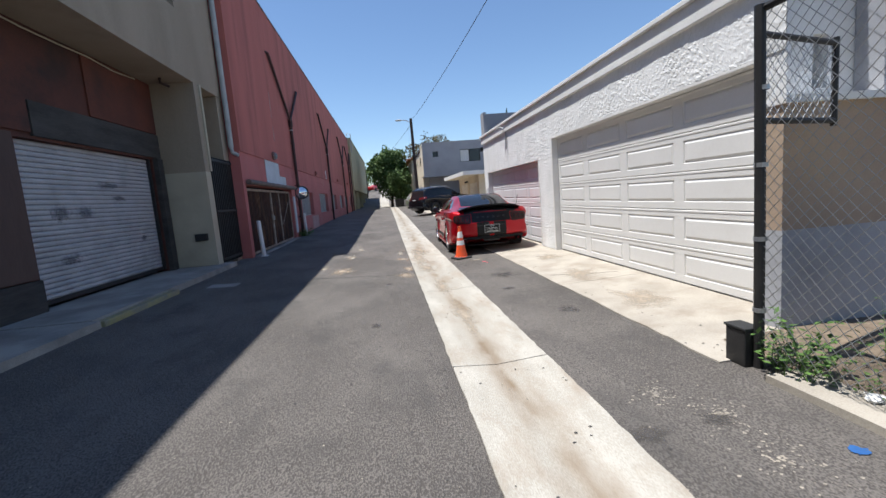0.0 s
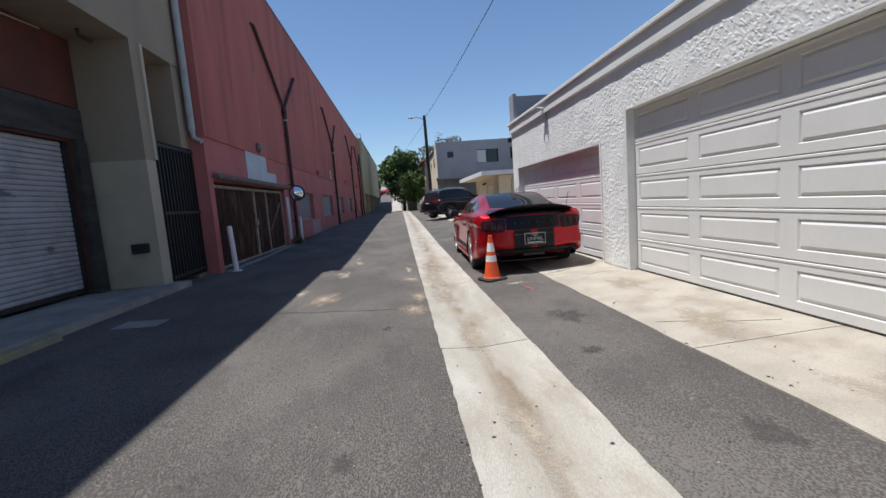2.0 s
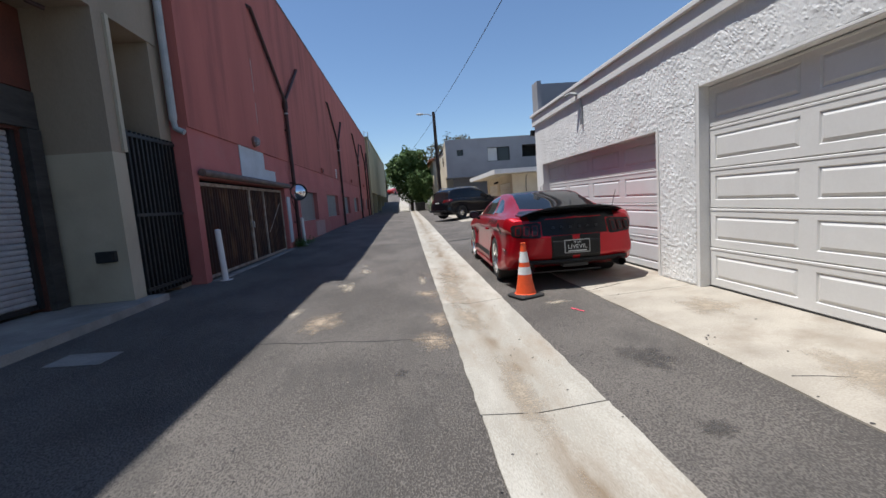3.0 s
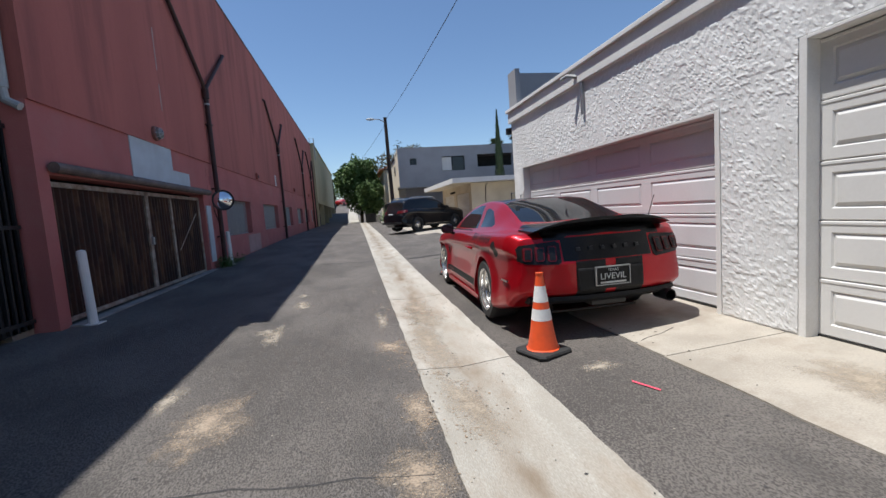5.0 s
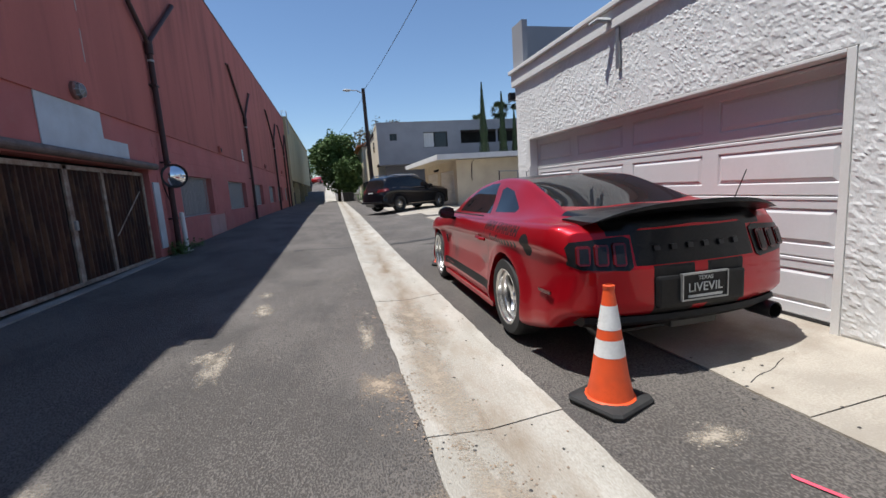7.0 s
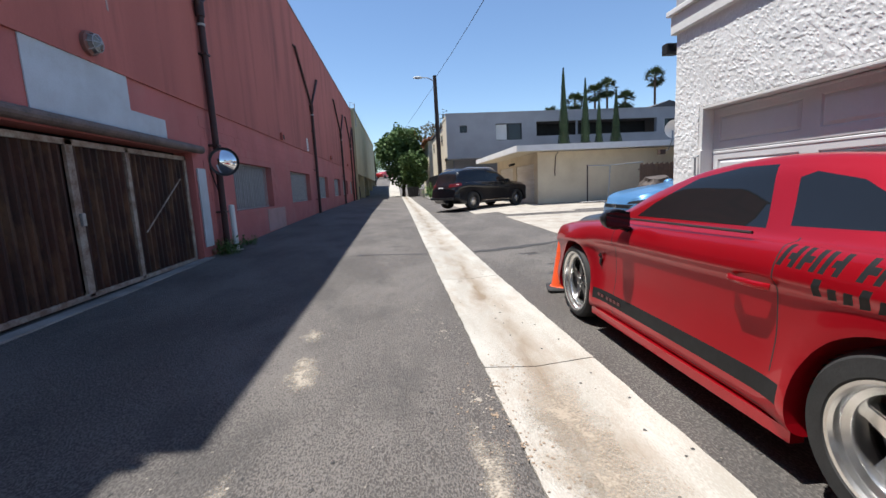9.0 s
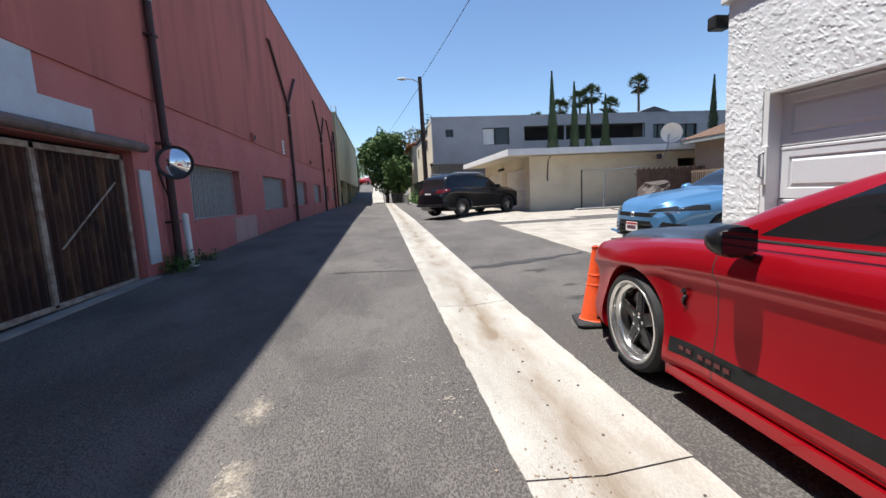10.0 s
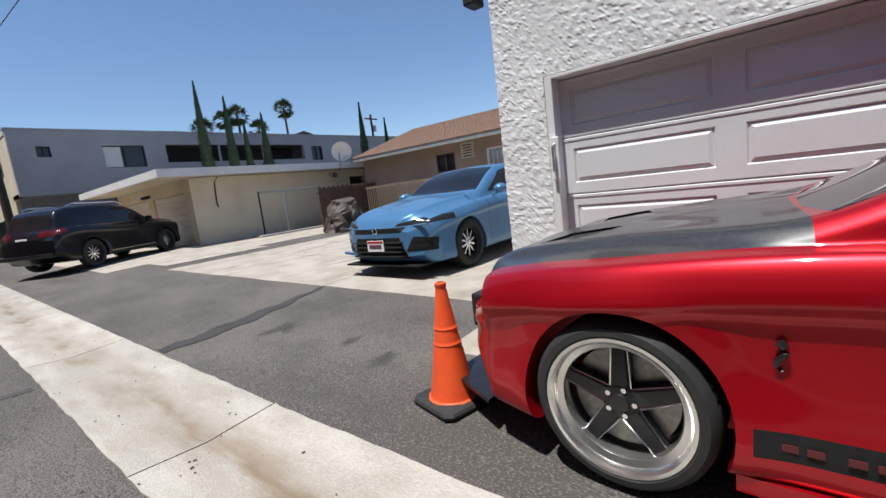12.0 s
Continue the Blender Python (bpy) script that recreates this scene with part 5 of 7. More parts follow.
def cypress(x, y, h, r, seed):
    rnd = random.Random(seed)
    t = thing("cypress_tree", "tall narrow dark green cypress", "tree", (x, y, gz(x, y)), group="cypress row")
    part("trunk", T([(0, 0, -0.2), (0, 0, h * 0.9)], 0.09, 7, 0.02), BARK, t, world=False)
    bm = bmesh.new()
    for _ in range(5200):
        q = rnd.random() ** 1.15
        rr = r * min(1.0, (1 - q) * 1.9 + 0.03) * (0.85 + 0.3 * noise.noise(Vector((q * 9, seed, 0)))) * rnd.random() ** 0.35
        a = rnd.uniform(0, 6.283)
        p = Vector((rr * math.cos(a), rr * math.sin(a), 0.3 + q * (h - 0.3)))
        up = Vector((math.cos(a) * 0.25, math.sin(a) * 0.25, 1)).normalized() * rnd.uniform(0.1, 0.2)
        s = Vector((-math.sin(a), math.cos(a), 0)) * 0.035
        bm.faces.new([bm.verts.new(c) for c in (p - s, p + s, p + up)])
    part("foliage", bm, CYPRESS, t, world=False)


for k, (x, h, r) in enumerate(((11.75, 7.75, 0.42), (13.25, 7.1, 0.38), (14.2, 5.85, 0.32), (15.4, 6.3, 0.42), (20.9, 7.1, 0.38), (23.1, 6.2, 0.3))):
    cypress(x, 40.8 if k < 4 else 38, h + (0.35 if k < 4 else 0), r, k)


def palm(x, y, h, seed):
    rnd = random.Random(seed)
    t = thing("palm_tree", "tall fan palm with ragged crown in the distance", "tree", (x, y, 0.3), group="fan palms")
    part("trunk", T([(0, 0, 0), (0.2, 0, h * 0.5), (0.1, 0, h)], 0.2, 8, 0.14), BARK, t, world=False)
    bm = bmesh.new()
    for k in range(95):
        a, e = rnd.uniform(0, 6.283), rnd.uniform(-1.1, 1.3)
        d = Vector((math.cos(a) * math.cos(e), math.sin(a) * math.cos(e), math.sin(e)))
        side = d.cross(Vector((0, 0, 1))).normalized()
        c = Vector((0.1, 0, h)) + d * rnd.uniform(0.7, 1.0)
        for j in range(11):
            g = (j - 5) * 0.24
            tip = c + (d * math.cos(g) + side * math.sin(g)) * rnd.uniform(0.55, 0.8) - Vector((0, 0, 0.15 * abs(g)))
            w = (side * math.cos(g) - d * math.sin(g)) * 0.26
            bm.faces.new([bm.verts.new(q) for q in (c - w * 0.3, c + w * 0.3, tip)])
        bm.faces.new([bm.verts.new(q) for q in (Vector((0.1, 0, h)) - side * 0.02, Vector((0.1, 0, h)) + side * 0.02, c)])
    part("crown", bm, PALMLEAF, t, world=False)


for k, (x, h) in enumerate(((24.8, 11.2), (27.6, 12.3), (29.3, 12.9), (31.9, 11.2), (36.1, 14.2), (21.5, 9.4))):
    palm(x, 70, h, 20 + k)


def weeds(name, label, x, y, r, h, n, seed, blade=0.02):
    rnd = random.Random(seed)
    z = gz(x, y)
    t = thing(name, label, "weeds", (x, y, z))
    bm = bmesh.new()
    for _ in range(n):
        a, q = rnd.uniform(0, 6.283), r * rnd.random() ** 0.7
        p = Vector((q * math.cos(a), q * math.sin(a) * 1.2, 0.0))
        hh = h * rnd.uniform(0.3, 1.0)
        lean = Vector((rnd.gauss(0, 0.35), rnd.gauss(0, 0.35), 1)) * hh
        bend = lean + Vector((rnd.gauss(0, 0.2), rnd.gauss(0, 0.2), -0.15)) * hh
        s = Vector((math.cos(a + 1.5), math.sin(a + 1.5), 0)) * 0.004
        bm.faces.new([bm.verts.new(c) for c in (p - s, p + s, p + lean)])
        for f in (0.35, 0.55, 0.75, 0.95):
            c = p + lean * f
            d = Vector((rnd.gauss(0, 1), rnd.gauss(0, 1), rnd.uniform(-0.1, 0.6))).normalized()
            w = d.cross(Vector((0, 0, 1))).normalized() * blade
            L = blade * rnd.uniform(2.0, 3.6)
            bm.faces.new([bm.verts.new(v) for v in (c, c + d * L * 0.5 + w, c + d * L, c + d * L * 0.5 - w)])
    part("leaves", bm, WEED, t, world=False)


weeds("weed_clump", "green broad-leaved weeds at the fence post", 3.16, 5.0, 0.2, 0.42, 60, 1)
weeds("weed_clump", "low green weeds along the fence foot", 3.3, 4.3, 0.3, 0.2, 60, 2, 0.012)
weeds("weed_clump", "sprouting weeds behind the chain-link fence", 3.75, 4.75, 0.25, 0.5, 25, 3, 0.016)
weeds("weed_clump", "green weeds round the foot of a drain pipe", -2.98, 21.15, 0.32, 0.32, 110, 4, 0.024)
weeds("weed_clump", "small weeds at the wall base", -3.0, 22.3, 0.25, 0.2, 50, 5)
weeds("weed_clump", "shrubby weeds along the black fence", 3.35, 46.5, 0.5, 1.0, 120, 6, 0.04)
weeds("weed_clump", "overgrown shrub along the black fence", 3.4, 50.5, 0.7, 1.4, 160, 7, 0.05)
bm = bmesh.new()
leaf_cloud(bm, [(0, 0, 0.45, 0.35, 0.5, 0.5)], 700, 0.06, random.Random(8))
part("leaves", bm, LEAF, sh, world=False)


# ---- traffic cones ----
def cone(x, y, bands, label, rz=0, lean=0.0):
    c = thing("traffic_cone", label, "traffic cone", (x, y, gz(x, y) + 0.004), rz, group="traffic cones")
    bm = bmesh.new()
    v = [[bm.verts.new((sx * s, sy * s, z)) for sx, sy in ((-1, -0.8), (-0.8, -1), (0.8, -1), (1, -0.8), (1, 0.8), (0.8, 1), (-0.8, 1), (-1, 0.8))] for s, z in ((0.185, 0.0), (0.19, 0.02), (0.18, 0.035), (0.13, 0.045))]
    for u, w in zip(v, v[1:]):
        for i in range(8):
            bm.faces.new((u[i], u[(i + 1) % 8], w[(i + 1) % 8], w[i]))
    bm.faces.new(v[-1])
    bm.faces.new(v[0][::-1])
    part("base", bm, RUBBER, c, "black rubber base", world=False)
    prof = lambda z: 0.128 - (0.128 - 0.028) * (z - 0.04) / 0.67
    cuts = [0.04, *[q for b in bands for q in b], 0.69]
    for k, (a, b) in enumerate(zip(cuts, cuts[1:])):
        bm = bmesh.new()
        e = 0.0015 if k % 2 else 0.0
        pr = [(prof(a) + e, a), (prof((a + b) / 2) + e, (a + b) / 2), (prof(b) + e, b)]
        if k == 0:
            pr = [(0.15, 0.043), (0.135, 0.05)] + pr[1:]
        lathe(bm, pr, "z", 36)
        part("reflective_band" if k % 2 else "shell", bm, REFLECT if k % 2 else ORANGE, c, smooth=True, world=False)
    bm = bmesh.new()
    lathe(bm, ((0.031, 0.69), (0.034, 0.695), (0.034, 0.715), (0.022, 0.72), (0.020, 0.70)), "z", 24)
    part("collar", bm, ORANGE, c, smooth=True, world=False)
    if not bands:
        for z in (0.45, 0.36):
            bm = bmesh.new()
            lathe(bm, ((prof(z), z), (prof(z) + 0.004, z + 0.005), (prof(z + 0.02), z + 0.02)), "z", 30)
            part("rib", bm, ORANGE, c, smooth=True, world=False)
    return c


cone(2.10, 12.08, ((0.30, 0.40), (0.46, 0.60)), "orange traffic cone with two white reflective bands", 20)
cone(2.33, 17.12, (), "plain scuffed orange traffic cone on black base", -15)
# ---- cars ----
def pchip(xs, keys):
    """Smooth interpolation without overshoot through keyed values."""
    k = sorted(keys)
    x, y = np.array([p[0] for p in k]), np.array([p[1] for p in k])
    h, d = np.diff(x), np.diff(y) / np.diff(x)
    m = np.zeros(len(x))
    m[0], m[-1] = d[0], d[-1]
    for i in range(1, len(x) - 1):
        if d[i - 1] * d[i] > 0:
            w1, w2 = 2 * h[i] + h[i - 1], h[i] + 2 * h[i - 1]
            m[i] = (w1 + w2) / (w1 / d[i - 1] + w2 / d[i])
    xs = np.clip(xs, x[0], x[-1])
    i = np.clip(np.searchsorted(x, xs, side="right") - 1, 0, len(h) - 1)
    t = (xs - x[i]) / h[i]
    return (2 * t**3 - 3 * t**2 + 1) * y[i] + (t**3 - 2 * t**2 + t) * h[i] * m[i] + (-2 * t**3 + 3 * t**2) * y[i + 1] + (t**3 - t**2) * h[i] * m[i + 1]


def shell(spec, n=96, sub=6):
    """A closed car body skin: cross-sections swept from nose to tail."""
    x0, x1 = spec["top"][-1][0], spec["top"][0][0]
    t = np.linspace(0, 1, n)
    xs = x0 + (x1 - x0) * (0.5 - 0.5 * np.cos(np.pi * t)) * 0.35 + (x1 - x0) * t * 0.65
    top, belt, wid, rail, frac, bot = (pchip(xs, spec[k]) for k in ("top", "belt", "width", "rail", "frac", "bottom"))
    bm = bmesh.new()
    rings = []
    for i, x in enumerate(xs):
        w, b, tp, zb = wid[i], belt[i], top[i], bot[i]
        zr = b + (tp - b) * frac[i]
        mid, cut = zb + (b - zb) * 0.52, spec["waist"]
        half = [(0.0, zb), (w * 0.6, zb), (w - 0.07, zb + 0.01), (w - 0.012, zb + 0.06), (w - 0.006, zb + 0.13), (w - cut, mid), (w - cut * 0.85, b - 0.20), (w - 0.001, b - 0.135), (w - 0.004, b - 0.105), (w - 0.026, b - 0.045),
                (w - 0.062, b), (w - 0.115, b + 0.014), (rail[i] + 0.02, zr - 0.03), (rail[i] - 0.06, zr + (tp - zr) * 0.55), (rail[i] * 0.5, tp - 0.012), (0.0, tp)]
        keyed = np.array(half)
        q = np.linspace(0, len(half) - 1, (len(half) - 1) * sub + 1)
        yy = pchip(q, list(enumerate(keyed[:, 0])))
        zz = pchip(q, list(enumerate(keyed[:, 1])))
        pts = list(zip(yy, zz)) + [(-a, c) for a, c in list(zip(yy, zz))[-2:0:-1]]
        rings.append([bm.verts.new((x, a, c)) for a, c in pts])
    m = len(rings[0])
    for u, w in zip(rings, rings[1:]):
        for k in range(m):
            bm.faces.new((u[k], w[k], w[(k + 1) % m], u[(k + 1) % m]))
    for end, out in ((rings[0], -1), (rings[-1], 1)):
        zc = (max(v.co.z for v in end) + min(v.co.z for v in end)) / 2
        last = end
        for q, d in ((0.985, 0.014), (0.96, 0.022), (0.91, 0.026), (0.84, 0.028), (0.74, 0.028), (0.62, 0.028), (0.5, 0.028), (0.36, 0.028), (0.22, 0.028), (0.09, 0.028)):
            ring = [bm.verts.new((v.co.x + out * d * spec["bulge"], v.co.y * q, zc + (v.co.z - zc) * q)) for v in end]
            for k in range(m):
                bm.faces.new((last[k], last[(k + 1) % m], ring[(k + 1) % m], ring[k]))
            last = ring
        bm.faces.new(last)
    lo, hi = float(xs[0]), float(xs[-1])
    for v in bm.verts:
        t = max(0.0, 1 - (v.co.x - lo) / 0.34)
        v.co.x += t * (0.13 * (abs(v.co.y) / 0.8) ** 2.5 + 0.10 * max(0.0, v.co.z - spec["tail_z"]) / 0.3 + 0.10 * max(0.0, 0.46 - v.co.z) / 0.15)
        t = max(0.0, 1 - (hi - v.co.x) / 0.34)
        v.co.x -= t * (0.16 * (abs(v.co.y) / 0.8) ** 2.5 + 0.06 * max(0.0, 0.40 - v.co.z) / 0.15 + spec["nose"] * min(1.0, max(0.0, (v.co.z - 0.57) / 0.07)))
        if abs(v.co.y) > 0.55:
            for ax in spec["axles"]:
                d = math.hypot(v.co.x - ax, v.co.z - spec["wheel_r"])
                v.co.y += math.copysign(spec["flare"] * math.exp(-((d - spec["arch"]) / 0.10) ** 2), v.co.y)
    bmesh.ops.recalc_face_normals(bm, faces=bm.faces)
    return bm


def cut_arches(bm, axles, r, half):
    """Takes wheel arches out of the shell."""
    me, mc = bpy.data.meshes.new("shell"), bpy.data.meshes.new("arch")
    bm.to_mesh(me)
    bm.free()
    cb = bmesh.new()
    for x, z in axles:
        for s in (-1, 1):
            a = Vector((x, s * (half - 0.36), z))
            tube(cb, [a, a + Vector((0, s * 0.6, 0))], r, 48)
    bmesh.ops.recalc_face_normals(cb, faces=cb.faces)
    cb.to_mesh(mc)
    cb.free()
    a, c = bpy.data.objects.new("shell", me), bpy.data.objects.new("arch", mc)
    scene.collection.objects.link(a)
    scene.collection.objects.link(c)
    mod = a.modifiers.new("arch", "BOOLEAN")
    mod.operation, mod.object, mod.solver = "DIFFERENCE", c, "EXACT"
    bpy.context.view_layer.update()
    dg = bpy.context.evaluated_depsgraph_get()
    out = bpy.data.meshes.new_from_object(a.evaluated_get(dg))
    bm = bmesh.new()
    bm.from_mesh(out)
    for o in (a, c):
        bpy.data.objects.remove(o)
    for q in (me, mc, out):
        bpy.data.meshes.remove(q)
    bmesh.ops.recalc_face_normals(bm, faces=bm.faces)
    return bm


def inside(p, poly):
    hit = False
    for (ax, ay), (bx, by) in zip(poly, poly[1:] + poly[:1]):
        if (ay > p[1]) != (by > p[1]) and p[0] < (bx - ax) * (p[1] - ay) / (by - ay) + ax:
            hit = not hit
    return hit


VIEW = {"side": (0, 2, 1), "top": (0, 1, 2), "end": (1, 2, 0)}


def take(bm, view, poly, cond, push=0.0):
    """Cuts the skin along an outline seen from one side and lifts that piece out as a mesh of its own."""
    i, j, k = VIEW[view]
    poly = [tuple(p) for p in poly]
    lo = [min(p[q] for p in poly) - 0.12 for q in (0, 1)]
    hi = [max(p[q] for p in poly) + 0.12 for q in (0, 1)]
    fs = []
    for f in bm.faces:
        us, ws_ = [v.co[i] for v in f.verts], [v.co[j] for v in f.verts]
        if max(us) > lo[0] and min(us) < hi[0] and max(ws_) > lo[1] and min(ws_) < hi[1] and cond(f.calc_center_median(), f.normal):
            fs.append(f)
    geom = list({*fs, *[e for f in fs for e in f.edges], *[v for f in fs for v in f.verts]})
    for a, b in zip(poly, poly[1:] + poly[:1]):
        co, no = Vector((0, 0, 0)), Vector((0, 0, 0))
        co[i], co[j] = a
        no[i], no[j] = b[1] - a[1], a[0] - b[0]
        if no.length > 1e-6:
            geom = bmesh.ops.bisect_plane(bm, geom=geom, plane_co=co, plane_no=no.normalized(), dist=1e-5)["geom"]
    got = [f for f in geom if isinstance(f, bmesh.types.BMFace) and cond(c := f.calc_center_median(), f.normal) and inside((c[i], c[j]), poly)]
    out = bmesh.new()
    vm = {}
    for f in got:
        vs = []
        for v in f.verts:
            if v not in vm:
                vm[v] = out.verts.new(v.co + v.normal * push)
            vs.append(vm[v])
        out.faces.new(vs)
    bmesh.ops.delete(bm, geom=got, context="FACES")
    return out


def relax(bm, n=25):
    """Evens out the inside of a lifted piece, keeping its rim."""
    free = [v for v in bm.verts if not v.is_boundary]
    for _ in range(n):
        to = [sum((e.other_vert(v).co for e in v.link_edges), Vector()) / len(v.link_edges) for v in free]
        for v, c in zip(free, to):
            v.co = v.co.lerp(c, 0.6)
    return bm


CHROME = mat("polished_metal", (0.80, 0.80, 0.80), (0.72, 0.72, 0.72), 8, 0.14, 0.0, 40, metal=1.0)
GUNMETAL = mat("dark_wheel", (0.045, 0.045, 0.048), (0.03, 0.03, 0.032), 8, 0.28, 0.0, 40, metal=0.6)
GLASS = glass("tinted_glass", (0.010, 0.011, 0.012), 0.02)
LAMPRED = mat("lamp_red", (0.10, 0.006, 0.008), (0.07, 0.004, 0.005), 9, 0.2, 0.0, 40, coat=0.3, spec=0.3)
LAMPCLEAR = glass("headlamp", (0.022, 0.024, 0.027), 0.08)
CARBON = mat("black_gloss", (0.012, 0.012, 0.013), (0.008, 0.008, 0.009), 60, 0.30, 0.0, 200, coat=0.15, spec=0.2)
MATTEBLACK = mat("matt_black", (0.016, 0.016, 0.017), (0.011, 0.011, 0.011), 20, 0.55, 0.05, 90, spec=0.25)
RIMLIP = mat("polished_lip", (0.74, 0.73, 0.71), (0.60, 0.59, 0.57), 8, 0.24, 0.0, 40, metal=0.92)
DISC = mat("brake_steel", (0.30, 0.29, 0.28), (0.22, 0.21, 0.20), 30, 0.4, 0.1, 60, metal=0.9)


def wheel(car, x, y, r, width, rim_r, style, spokes, lip=None):
    """Tyre, rim with lip, spokes, hub and brake; the outer face looks away from the car."""
    s = 1 if y > 0 else -1
    w = new("wheel")
    w.parent = car
    w.matrix_basis = pose(x, y, r, 0, 0, 0 if s > 0 else 180)
    h = width / 2
    bm = bmesh.new()
    lathe(bm, ((rim_r, -h * 0.85), (rim_r + 0.015, -h), (r - 0.03, -h), (r - 0.006, -h * 0.8), (r, -h * 0.5), (r, h * 0.5), (r - 0.006, h * 0.8), (r - 0.03, h), (rim_r + 0.015, h * 1.02), (rim_r, h * 0.9)), "y", 56)
    for k in range(56):
        a = 2 * math.pi * k / 56
        m = Matrix.Rotation(-a, 4, "Y")
        for u in (-1, 1):
            vs = [bm.verts.new(m @ Vector(c)) for c in ((r + 0.003, u * h * 0.2, -0.012), (r + 0.003, u * h * 0.78, -0.006), (r + 0.003, u * h * 0.78, 0.008), (r + 0.003, u * h * 0.2, 0.004))]
            bm.faces.new(vs)
    part("tyre", bm, RUBBER, w, smooth=True, world=False)
    bm = bmesh.new()
    lathe(bm, ((rim_r - 0.03, -h * 0.8), (rim_r - 0.045, 0.0), (rim_r - 0.052, h * 0.55), (rim_r - 0.046, h * 0.66), (rim_r - 0.022, h * 0.74), (rim_r - 0.019, h * 0.92), (rim_r - 0.008, h * 0.99), (rim_r + 0.006, h * 1.0), (rim_r + 0.012, h * 0.93)), "y", 56)
    part("rim", bm, lip or RIMLIP, w, "black rim" if lip else "polished rim lip", smooth=True, world=False)
    bm = bmesh.new()
    lathe(bm, ((0.0001, -0.01), (rim_r - 0.07, -0.01), (rim_r - 0.07, 0.01), (0.09, 0.015), (0.0001, 0.02)), "y", 40)
    part("brake_disc", bm, DISC if lip is None else MATTEBLACK, w, smooth=False, world=False)
    bm = bmesh.new()
    lathe(bm, ((rim_r - 0.055, -h * 0.7), (0.0001, -h * 0.7)), "y", 32)
    part("inner_face", bm, BLACK, w, world=False)
    R = rim_r - 0.045
    for k in range(spokes):
        m = Matrix.Rotation(2 * math.pi * k / spokes, 4, "Y")
        bm = bmesh.new()
        wa, wb = (0.075, 0.055) if spokes == 5 else (0.03, 0.022)
        y0, y1 = h * 0.30, h * 0.52
        vs = [bm.verts.new(m @ Vector(c)) for c in ((-wa / 2, y1, 0.05), (wa / 2, y1, 0.05), (wb / 2, y0 + 0.02, R), (-wb / 2, y0 + 0.02, R), (-wa / 2 - 0.006, y1 - 0.05, 0.05), (wa / 2 + 0.006, y1 - 0.05, 0.05), (wb / 2 + 0.006, y0 - 0.04, R), (-wb / 2 - 0.006, y0 - 0.04, R))]
        for q in ((0, 1, 2, 3), (7, 6, 5, 4), (0, 4, 5, 1), (1, 5, 6, 2), (2, 6, 7, 3), (3, 7, 4, 0)):
            bm.faces.new([vs[i] for i in q])
        bmesh.ops.bevel(bm, geom=bm.edges[:], offset=0.006, segments=2, affect="EDGES")
        sp = part("spoke", bm, style, w, world=False)
        if spokes == 5 and style is GUNMETAL:
            for u in (-1, 1):
                part("machined_edge", T([m @ Vector((u * (wa / 2 + 0.002), y1 - 0.008, 0.06)), m @ Vector((u * (wb / 2 + 0.002), y0 + 0.012, R - 0.01))], 0.0045, 6), CHROME, sp, world=False)
    bm = bmesh.new()
    lathe(bm, ((0.075, h * 0.2), (0.07, h * 0.5), (0.04, h * 0.58), (0.035, h * 0.66), (0.0001, h * 0.68)), "y", 24)
    part("hub", bm, style, w, smooth=True, world=False)
    if spokes == 5:
        for k in range(5):
            a = 2 * math.pi * (k + 0.5) / 5
            part("lug_nut", T([(0.055 * math.cos(a), h * 0.45, 0.055 * math.sin(a)), (0.055 * math.cos(a), h * 0.6, 0.055 * math.sin(a))], 0.011, 6), CHROME, w, world=False)
    return w


def prism(poly, y0, y1, view="side"):
    """A plate with a drawn outline and a thickness."""
    bm = bmesh.new()
    i, j, k = VIEW[view]
    rows = []
    for d in (y0, y1):
        row = []
        for p in poly:
            c = Vector((0, 0, 0))
            c[i], c[j], c[k] = p[0], p[1], d
            row.append(bm.verts.new(c))
        rows.append(row)
    n = len(poly)
    for a in range(n):
        bm.faces.new((rows[0][a], rows[0][(a + 1) % n], rows[1][(a + 1) % n], rows[1][a]))
    bm.faces.new(rows[0][::-1])
    bm.faces.new(rows[1])
    return bm


def lettering(word, size, material, parent, m, name="lettering"):
    cu = bpy.data.curves.new(name, "FONT")
    cu.body, cu.size, cu.extrude, cu.align_x, cu.align_y = word, size, 0.002, "CENTER", "CENTER"
    ob = new(name, cu)
    bpy.context.view_layer.update()
    me = bpy.data.meshes.new_from_object(ob.evaluated_get(bpy.context.evaluated_depsgraph_get()))
    bpy.data.objects.remove(ob)
    bpy.data.curves.remove(cu)
    me.materials.append(material)
    o = new(name, me)
    o.parent, o.matrix_basis = parent, m
    return o


def mirror_wing(car, x, y, z, paint):
    s = 1 if y > 0 else -1
    mm = new("wing_mirror")
    mm.parent = car
    mm.matrix_basis = Matrix.Translation((x, y, z))
    bm = bmesh.new()
    bmesh.ops.create_uvsphere(bm, u_segments=20, v_segments=12, radius=1)
    for v in bm.verts:
        v.co = Vector((max(v.co.x, -0.35) * 0.12, v.co.y * 0.10, v.co.z * 0.075))
    part("housing", bm, paint, mm, smooth=True, world=False)
    part("glass", B(-0.046, -0.043, -0.085, 0.085, -0.05, 0.05), GLASS, mm, world=False)
    part("stalk", T([(0, 0, -0.04), (0.02, -s * 0.14, -0.09)], 0.022, 8), paint, mm, world=False)


def interior(car, zs, x0, x1, w):
    part("floor_pan", B(x0, x1, -w, w, zs, zs + 0.03), DARK, car, world=False)


